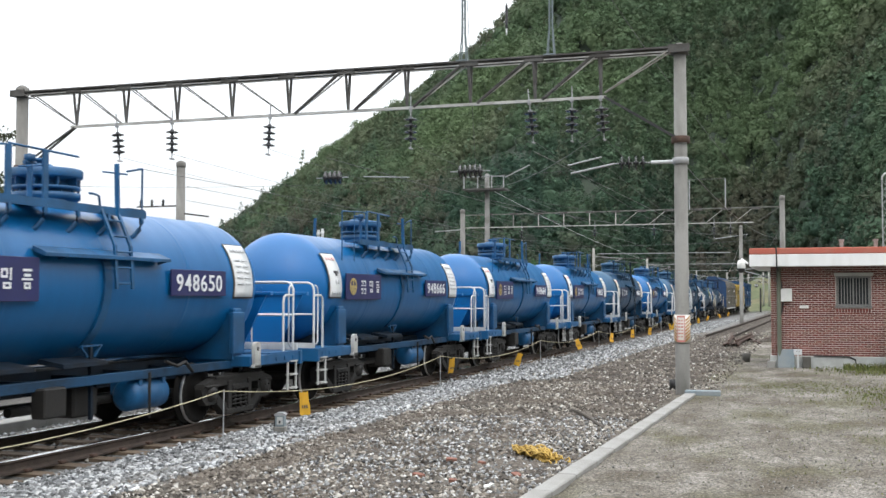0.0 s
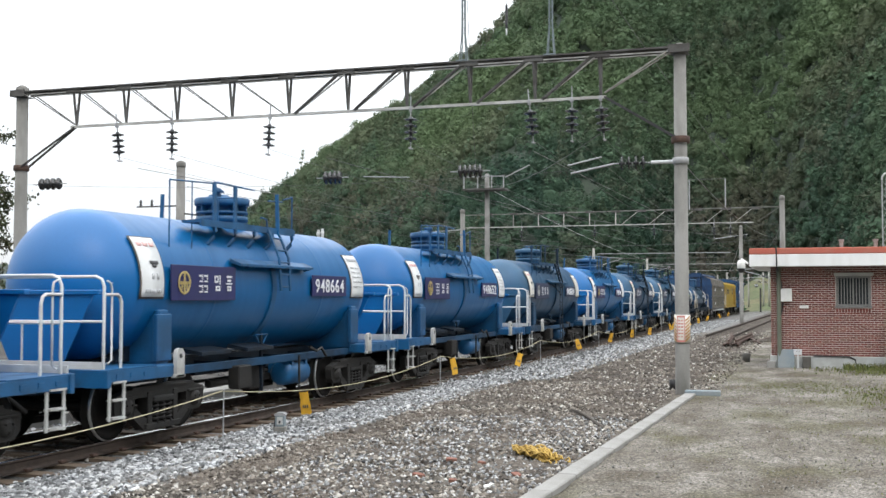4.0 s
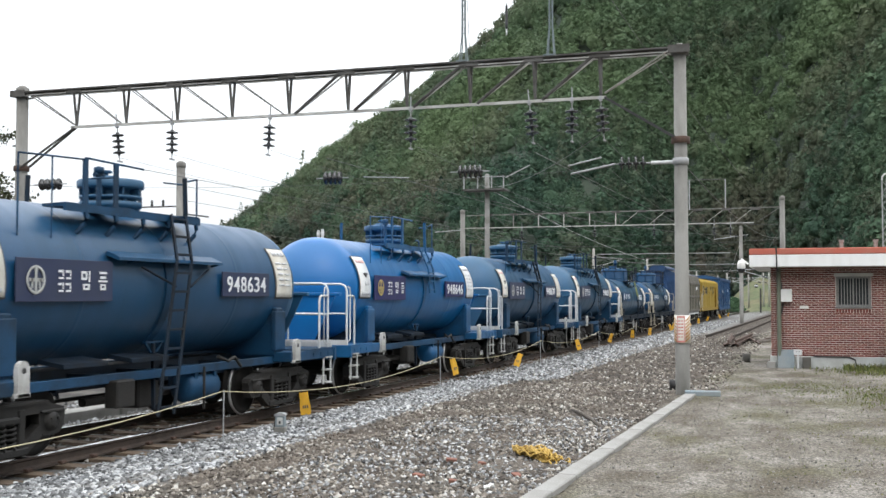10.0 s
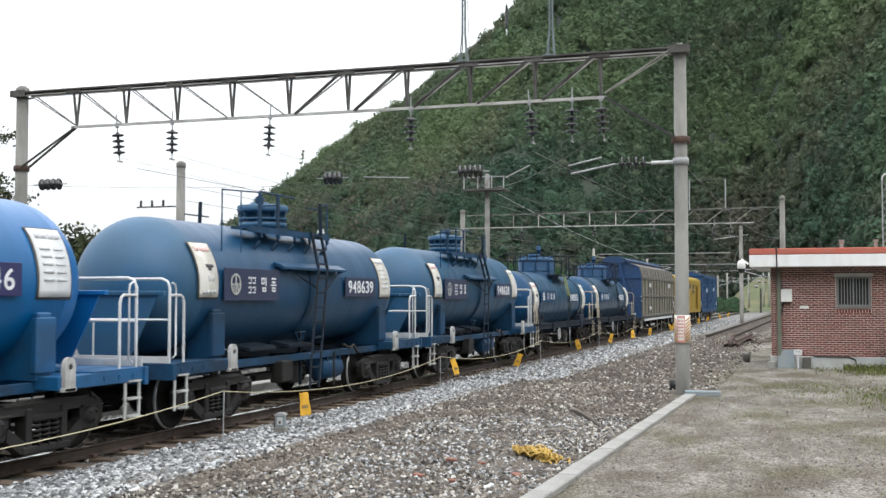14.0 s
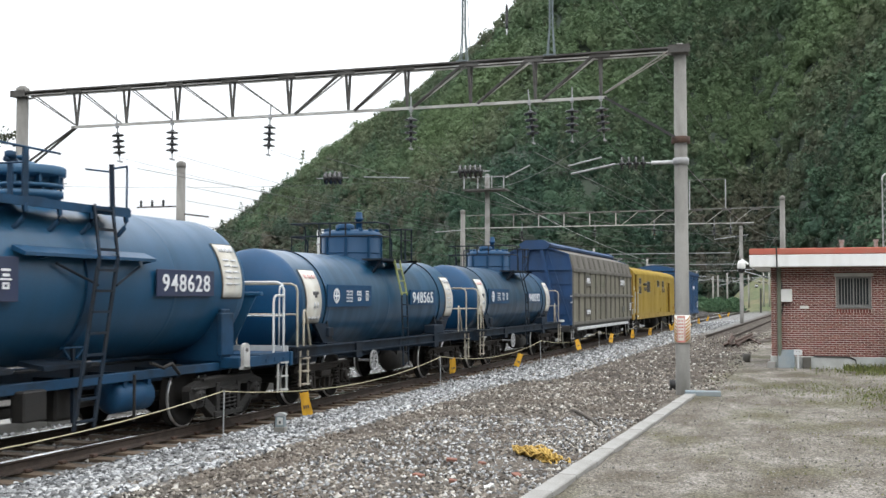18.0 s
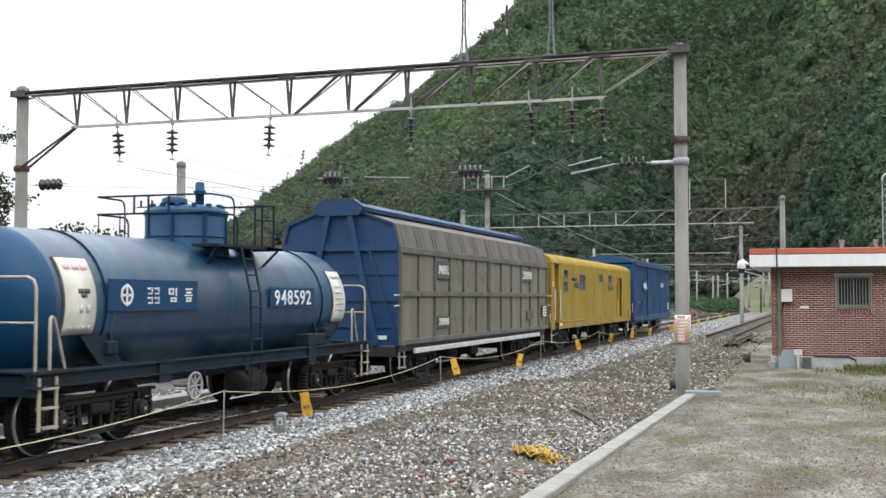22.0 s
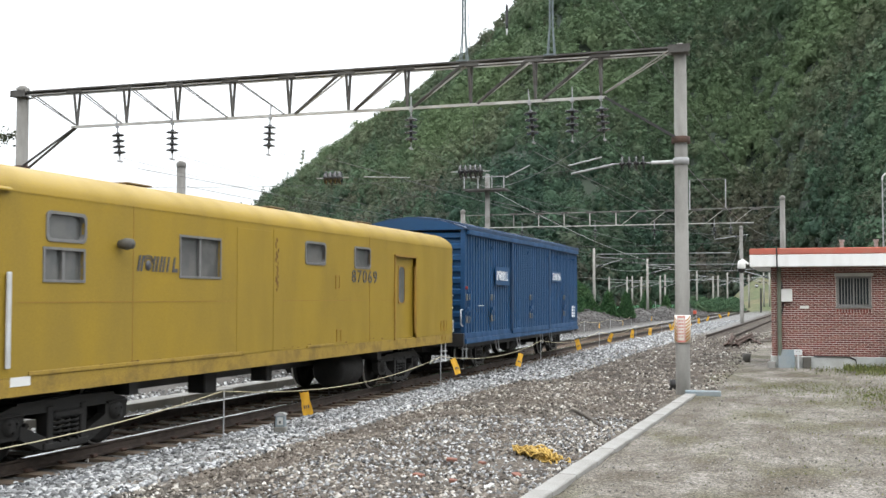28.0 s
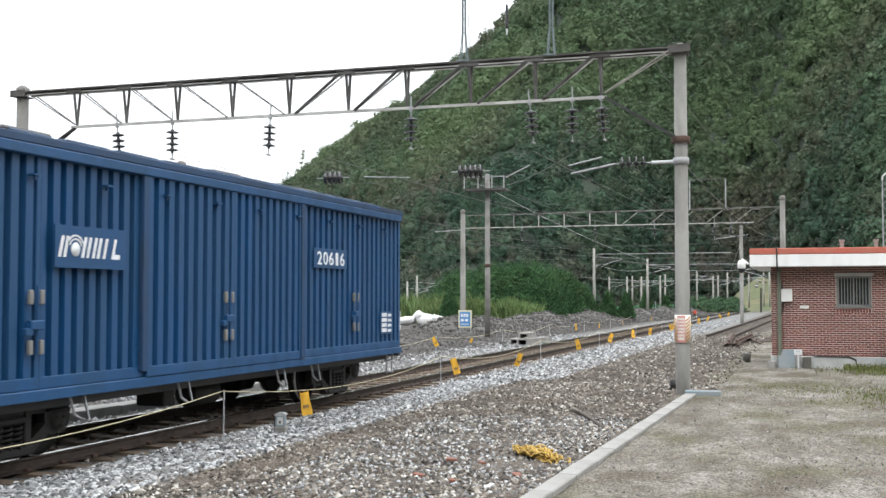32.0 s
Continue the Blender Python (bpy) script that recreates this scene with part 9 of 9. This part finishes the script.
    for k in range(30):
        zc, yc, sz = 1.03 + rr.uniform(0.0, 0.03), rr.uniform(-6.9, 8.0), rr.uniform(0.005, 0.014)
        blot = [(yc + 5.0 * sz * rr.uniform(0.5, 1.1) * math.cos(q * 0.9), zc + sz * rr.uniform(0.5, 1.2) * math.sin(q * 0.9)) for q in range(7)]
        part("rust_blot", Shape().prism(blot, W + 0.0005, W + 0.0018, "x"), M["rust_spot"], t)
    for y in (-4.75, 3.1):
        part("panel_seam", Shape().box(W, W + 0.004, y - 0.006, y + 0.006, 1.0, 3.0), M["yellow_dark"], t)
    part("panel_seam", Shape().box(W, W + 0.004, door_a[1] + 0.3, -2.1, 1.79, 1.8), M["yellow_dark"], t)
    part("panel_seam", Shape().box(W, W + 0.004, -0.6, door_b[0] - 0.1, 1.79, 1.8), M["yellow_dark"], t)
    part("rain_strip", Shape().box(W, W + 0.005, -h, h, ze - 0.008, ze + 0.008), M["yellow"], t)
    part("step_bracket", Shape().box(W, W + 0.018, -6.7, -1.9, 1.0, 1.05, 0.006).box(W, W + 0.018, 0.3, 1.4, 1.0, 1.04, 0.006), M["yellow_rust"], t)
    part("side_lamp", Shape().lathe([(0.0, 0.2), (0.06, 0.19), (0.075, 0.1), (0.05, 0.0), (0.0, 0.0)], (W, -5.05, 2.5), "x", 12), M["taupe_dark"], t, "small hooded side lamp")
    part("white_label", Shape().box(W + 0.001, W + 0.006, -6.98, -6.66, 0.9, 1.0), M["box_white"], t)
    part("grey_sign", Shape().box(W + 0.001, W + 0.008, -8.1, -8.0, 2.2, 2.38), M["box_white"], t)
    def hatch(y, z, w, h_):
        o = part("small_hatch", Shape().box(W, W + 0.006, y, y + w, z, z + h_, 0.002), M["yellow"], t)
        g = 0.018
        part("hatch_rim", Shape().box(W, W + 0.014, y - g, y, z - g, z + h_ + g).box(W, W + 0.014, y + w, y + w + g, z - g, z + h_ + g).box(W, W + 0.013, y, y + w, z - g, z).box(W, W + 0.013, y, y + w, z + h_, z + h_ + g), M["yellow_dark"], o)
    for y_, z_, w_, h_ in ((1.55, 1.08, 0.16, 0.18), (7.42, 1.1, 0.16, 0.2), (7.66, 1.1, 0.16, 0.2), (7.5, 0.88, 0.24, 0.07), (1.5, 2.02, 0.14, 0.2)):
        hatch(y_, z_, w_, h_)
    rail_mark(t, board_pose(W + 0.002, -4.17, 2.28), 0.98, 0.2, M["ink"])
    writing("87069", 0.23, M["ink"], "number", t, board_pose(W + 0.004, 2.84, 2.24), 1.24, 0.0)
    for y in (-6.9, -3.15, 1.15, 5.3):
        part("roof_vent", lambda: Shape().box(-0.24, 0.24, -0.26, 0.26, 3.3, 3.44, 0.03).box(-0.28, 0.28, -0.31, 0.31, 3.43, 3.455, 0.01), M["vent"], t, "weathered roof vent", key="roof_vent", at=pose(0.12, y, 0))
    WAGONS.append((t, (y0 + y1) / 2))


service_coach(0)


def box_van(centre):
    """A blue corrugated van with sliding doors and a pale-edged roof."""
    L = 13.6
    h = L / 2
    t = thing("box_van", "blue corrugated covered van with sliding doors", "box van", None)
    W, z0, ze = 1.4, 0.72, 3.5
    for e in (-1, 1):
        # corrugated sheets: left part, door, right part
        for a, b, out, nm in ((-h + 0.04, -4.42, 0.0, "side_panel"), (-4.42, -2.4, 0.0, "sliding_door"), (-2.4, -0.2, 0.05, "sliding_door"), (-0.2, 2.05, 0.05, "sliding_door"), (2.05, h - 0.04, 0.0, "side_panel")):
            n = int(round((b - a) / 0.235))
            pts = []
            for k in range(n):
                y = a + (b - a) * k / n
                d = (b - a) / n
                pts += [(W + out, y), (W + out, y + d * 0.52), (W + out - 0.09, y + d * 0.58), (W + out - 0.09, y + d * 0.94)]
            pts.append((W + out, b))
            s = Shape()
            v = [(e * x, y, z0 + 0.24) for x, y in pts] + [(e * x, y, ze - 0.1) for x, y in pts]
            m = len(pts)
            s.add(v, [(i, i + 1, m + i + 1, m + i) for i in range(m - 1)])
            d = part(nm, s, M["box_blue"], t)
            part("bottom_rail", Shape().box(min(e * (W + out - 0.06), e * (W + out + 0.012)), max(e * (W + out - 0.06), e * (W + out + 0.012)), a, b, z0 + 0.13, z0 + 0.26, 0.006), M["box_blue"], d)
            part("edge_post", Shape().box(min(e * (W + out - 0.06), e * (W + out + 0.014)), max(e * (W + out - 0.06), e * (W + out + 0.014)), a, a + 0.07, z0 + 0.2, ze - 0.1, 0.006), M["box_blue"], d)
            part("edge_post", Shape().box(min(e * (W + out - 0.06), e * (W + out + 0.014)), max(e * (W + out - 0.06), e * (W + out + 0.014)), b - 0.07, b, z0 + 0.2, ze - 0.1, 0.006), M["box_blue"], d)
        part("liner", Shape().box(min(e * (W - 0.15), e * (W - 0.13)), max(e * (W - 0.15), e * (W - 0.13)), -h + 0.1, h - 0.1, z0 + 0.1, ze), M["black"], t)
        part("side_sill", Shape().box(min(e * (W - 0.08), e * (W + 0.05)), max(e * (W - 0.08), e * (W + 0.05)), -h, h, z0, z0 + 0.125, 0.01), M["box_blue"], t)
        part("door_track", Shape().box(min(e * (W - 0.05), e * (W + 0.09)), max(e * (W - 0.05), e * (W + 0.09)), -h + 0.1, h - 0.1, ze - 0.12, ze, 0.012), M["box_blue"], t)
    x = W
    part("door_post", Shape().box(x + 0.0, x + 0.09, 2.02, 2.16, z0 + 0.13, ze - 0.12, 0.01), M["box_dark"], t)
    part("door_joint", Shape().box(x + 0.0, x + 0.075, -2.52, -2.4, z0 + 0.2, ze - 0.12, 0.01), M["box_dark"], t)
    for y, big in ((-6.75, 1), (-4.55, 1), (-0.35, 1), (4.35, 1)):
        lt = t
        for dy in (-0.09, 0.09):
            for z_ in (1.85, 1.31):
                part("latch_bracket", lambda: Shape().box(0.05, 0.09, -0.035, 0.035, -0.08, 0.08, 0.01), M["mid_truss"], t, "grey door latch bracket", key="latch", at=pose(x, y + dy, z_))
        part("lock_case", lambda: Shape().box(0.05, 0.12, -0.13, 0.1, 1.5, 1.6, 0.01).rod((0.09, 0, 1.25), (0.09, 0, 1.98), 0.016, n=6).box(0.05, 0.11, -0.2, -0.08, 1.44, 1.52, 0.01), M["box_blue"], lt, key="lock", at=pose(x, y, 0))
    for k in range(10):
        y = -5.9 + k * 1.3
        part("hook", lambda: Shape().box(0.0, 0.1, -0.06, 0.06, 3.16, 3.18).box(0.03, 0.06, -0.012, 0.012, 3.11, 3.18), M["box_blue"], t, key="hook", at=pose(x + 0.02, y, 0))
    roof = [(-W - 0.06, ze), (-W - 0.06, ze + 0.03), (-1.1, ze + 0.16), (-0.55, ze + 0.29), (0, ze + 0.34), (0.55, ze + 0.29), (1.1, ze + 0.16), (W + 0.06, ze + 0.03), (W + 0.06, ze)]
    part("roof", Shape().prism(roof, -h - 0.02, h + 0.02), M["box_dark"], t)
    part("roof_edge", Shape().box(W + 0.045, W + 0.075, -h - 0.02, h + 0.02, ze + 0.01, ze + 0.1, 0.006), M["box_dark"], t)
    for k in range(12):
        part("roof_rib", lambda: Shape().tube([(-W, 0, ze + 0.06), (-1.1, 0, ze + 0.18), (-0.55, 0, ze + 0.31), (0, 0, ze + 0.36), (0.55, 0, ze + 0.31), (1.1, 0, ze + 0.18), (W, 0, ze + 0.06)], 0.025, 6), M["box_dark"], t, key="roof_rib", at=pose(0, -h + 0.6 + k * 1.13, 0))
    for y in (-3.6, 1.2, 4.2):
        part("roof_hatch", lambda: Shape().box(-0.28, 0.28, -0.45, 0.45, ze + 0.28, ze + 0.37, 0.03), M["black"], t, key="van_hatch", at=pose(0.3, y, -0.02))
    for q in (-1, 1):
        s = Shape()
        zs = []
        n = 9
        for k in range(n):
            z = z0 + 0.25 + (ze - z0 - 0.3) * k / n
            d = (ze - z0 - 0.3) / n
            zs += [(0.0, z), (0.0, z + d * 0.35), (0.06, z + d * 0.5), (0.06, z + d * 0.85)]
        zs.append((0.0, ze - 0.05))
        v = [(-W + 0.06, q * (h - 0.06 + o), z) for o, z in zs] + [(W - 0.06, q * (h - 0.06 + o), z) for o, z in zs]
        m = len(zs)
        s.add(v, [(i, i + 1, m + i + 1, m + i) for i in range(m - 1)])
        ew = part("end_wall", s, M["box_blue"], t)
        for e in (-1, 1):
            part("corner_post", Shape().box(e * (W - 0.05) - 0.06, e * (W - 0.05) + 0.06, q * (h - 0.05) - 0.06, q * (h - 0.05) + 0.06, z0, ze, 0.015), M["box_blue"], ew)
        part("end_sill", Shape().box(-W, W, q * h - 0.1, q * h + 0.04, z0 - 0.06, z0 + 0.26, 0.01), M["black"], ew)
        part("roof_end", Shape().prism([(-W, ze), (W, ze), (0.9, ze + 0.2), (0, ze + 0.3), (-0.9, ze + 0.2)], q * h - 0.05, q * h + 0.025), M["box_blue"], ew)
        part("grab_rail", Shape().tube([(W - 0.05, q * (h + 0.0), 1.55), (W - 0.05, q * (h + 0.16), 1.55), (W - 0.05, q * (h + 0.16), 1.2), (W - 0.05, q * h, 1.15)], 0.018), M["white"], ew, "white bent grab rail")
        part("end_label", Shape().box(0.7, 1.05, q * (h + 0.045) - 0.004, q * (h + 0.045) + 0.004, z0 + 0.08, z0 + 0.17), M["box_white"], ew)
        coupler(t, q * (h - 0.05), q)
        bogie(t, q * 4.45)
        for xx in (-1.3, 1.3):
            step_ladder(t, xx, q * (h - 0.3), z0 + 0.02, M["steel"], 0.33)
    for y in (-3.6, 1.6, -1.3, 2.9):
        part("stirrup_step", lambda: Shape().tube([(0, -0.14, 0.74), (0.02, -0.06, 0.5), (0.02, 0.1, 0.42), (0.02, 0.22, 0.42), (0.02, 0.1, 0.74)], 0.018, 5), M["steel"], t, key="stirrup", at=pose(1.3, y, 0))
    part("underframe", Shape().box(-0.28, 0.28, -h + 0.1, h - 0.1, 0.5, 0.75).box(-1.2, -1.1, -h + 0.1, h - 0.1, 0.6, 0.74).box(1.1, 1.2, -h + 0.1, h - 0.1, 0.6, 0.74), M["black"], t)
    part("brake_cylinder", Shape().lathe([(0, -0.4), (0.16, -0.4), (0.19, -0.35), (0.19, 0.35), (0.16, 0.4), (0, 0.4)], (0.6, 0.3, 0.42), "y", 16), M["iron"], t)
    part("equipment_box", Shape().box(0.5, 0.95, -1.2, -0.9, 0.35, 0.74, 0.02), M["iron"], t)
    part("grab_bar", Shape().rod((x + 0.1, -5.95, 1.64), (x + 0.1, -5.5, 1.64), 0.012), M["white"], t, "white grab bar")
    part("tail_lamp", Shape().box(x + 0.0, x + 0.07, -6.79, -6.71, 2.04, 2.12, 0.02), M["red"], t, "small red tail lamp")
    b = part("mark_board", Shape().box(-0.67, 0.67, 0, 0.02, -0.24, 0.24), M["box_blue"], t, at=board_pose(x + 0.085, -3.6 + 0.0, 2.42))
    rail_mark(b, pose(0, 0, 0), 1.2, 0.24, M["letter"])
    number_board(t, board_pose(x + 0.035, 3.3, 2.52), 1.4, 0.34, M["box_blue"], "20616", 0.66)
    b2 = part("data_board", Shape().box(-0.32, 0.32, 0, 0.012, -0.22, 0.22), M["box_blue"], t, at=board_pose(x + 0.03, 6.0, 1.35))
    s = Shape()
    for k in range(4):
        s.box(-0.26, 0.0, -0.006, -0.001, -0.18 + 0.1 * k, -0.11 + 0.1 * k).box(0.06, 0.25, -0.006, -0.001, -0.18 + 0.1 * k, -0.13 + 0.1 * k)
    part("data_bars", s, M["letter"], b2, "illegible white data lines")
    WAGONS.append((t, centre))


box_van(152.06)


# ---------------------------------------------------------------- bricks of the hut, one by one
def lay_bricks():
    def face(s0, s1, c=0.004):
        """One brick, its front slightly rounded, front face at y = 0."""
        L, H, D = s0 / 2, s1 / 2, 0.05
        v = [(-L, 0.004, -H), (L, 0.004, -H), (L, 0.004, H), (-L, 0.004, H), (-L + c, 0, -H + c), (L - c, 0, -H + c), (L - c, 0, H - c), (-L + c, 0, H - c), (-L, D, -H), (L, D, -H), (L, D, H), (-L, D, H)]
        return Shape().add(v, [(4, 5, 6, 7), (0, 1, 5, 4), (1, 2, 6, 5), (2, 3, 7, 6), (3, 0, 4, 7), (8, 9, 1, 0), (9, 10, 2, 1), (10, 11, 3, 2), (11, 8, 0, 3)])
    full, half_b, soldier = face(0.157, 0.044).mesh("brick", M["brick"]), face(0.08, 0.044).mesh("brick", M["brick"]), face(0.057, 0.1).mesh("brick", M["brick"])
    rest = Shape()
    count = 0
    y = HY
    spots = []
    for r in range(41):
        z = 0.378 + r * 0.0555
        x = -1.02 + (0.0 if r % 2 else -0.083)
        while x < 2.3:
            a, b = max(x, -1.02), x + 0.157
            if b - a > 0.05:
                inside = b > 0.56 and a < 1.4 and z > 1.48 and z < 2.47
                if inside:
                    if a < 0.51:
                        spots.append((a, 0.55, z))
                    elif b > 1.45:
                        spots.append((1.41, b, z))
                else:
                    spots.append((a, b, z))
            x += 0.166
    for k in range(12):
        o = new("brick", soldier)
        o.parent = HUT_WALL
        o.location = (0.59 + k * 0.07, y - 0.006, 1.51)
    for a, b, z in spots:
        if b - a > 0.15 and a > -0.6 and count < 300 and z > 0.9 and a < 1.9:
            o = new("brick", full)
            o.parent = HUT_WALL
            o.location = ((a + b) / 2, y + 0.0015 * math.sin(count * 1.7), z)
            count += 1
        else:
            s = face(b - a, 0.044)
            rest.add([(p[0] + (a + b) / 2, p[1] + y, p[2] + z) for p in s.v], s.f)
    me = rest.mesh("brickwork", M["brick_rest"])
    o = new("brickwork", me)
    o.parent = HUT_WALL
    tagged(o, kind="stuff")


M["brick_rest"] = surface("dark_red_brick_rows", (0.165, 0.052, 0.042), 0.85, (0.105, 0.036, 0.03), 0.6, 6.0, 90, 0.15, bump=0.3, island=0.28)
lay_bricks()


# ---------------------------------------------------------------- motion of the train and the flags
SPEED_T = (0.0, 4.0, 8.0, 12.0, 16.0, 20.0, 24.0, 32.0)
SPEED_V = (4.22, 4.12, 4.05, 4.16, 4.23, 4.36, 4.53, 4.53)


def travelled(t):
    """Metres the train has gone since the start, from its slowly changing speed."""
    n = 640
    s, dt = 0.0, 32.0 / n
    steps = int(round(t / dt))
    for k in range(steps):
        s += float(np.interp((k + 0.5) * dt, SPEED_T, SPEED_V)) * dt
    return s


def motions():
    seconds = [float(k) for k in range(33)]
    went = [travelled(t) for t in seconds]
    for t, centre in WAGONS:
        walk(t, [(s, pose(XC, centre - d, 0)) for s, d in zip(seconds, went)])
    n = 240
    times = [32.0 * k / n for k in range(n + 1)]
    turns = [math.degrees(travelled(s) / WHEEL_R) for s in times]
    spin = [Matrix.Rotation(radians(a), 4, "X") for a in turns]
    for w, y in WHEELS:
        here = Matrix.Translation((0, y, WHEEL_R))
        walk(w, [(s, here @ r) for s, r in zip(times, spin)])
    for i, (f, y, z) in enumerate(FLAGS[:6]):
        rows = []
        for k in range(0, 65):
            s = k * 0.5
            gust = 1.0 if y - 6 < 60 else 0.4
            a = (9 + 7 * (i == 1)) * math.sin(2.1 * s + i * 1.3) * gust + 6 * math.sin(5.3 * s + i)
            b = 14 * math.sin(1.3 * s + 2 * i) + (18 if i == 1 else 0)
            rows.append((s, pose(FENCE_X, y, z, a, (-5, -14, 12, -22, 16, 10)[i] + 7 * math.sin(3.1 * s + i), 25 + b)))
        walk(f, rows)


motions()
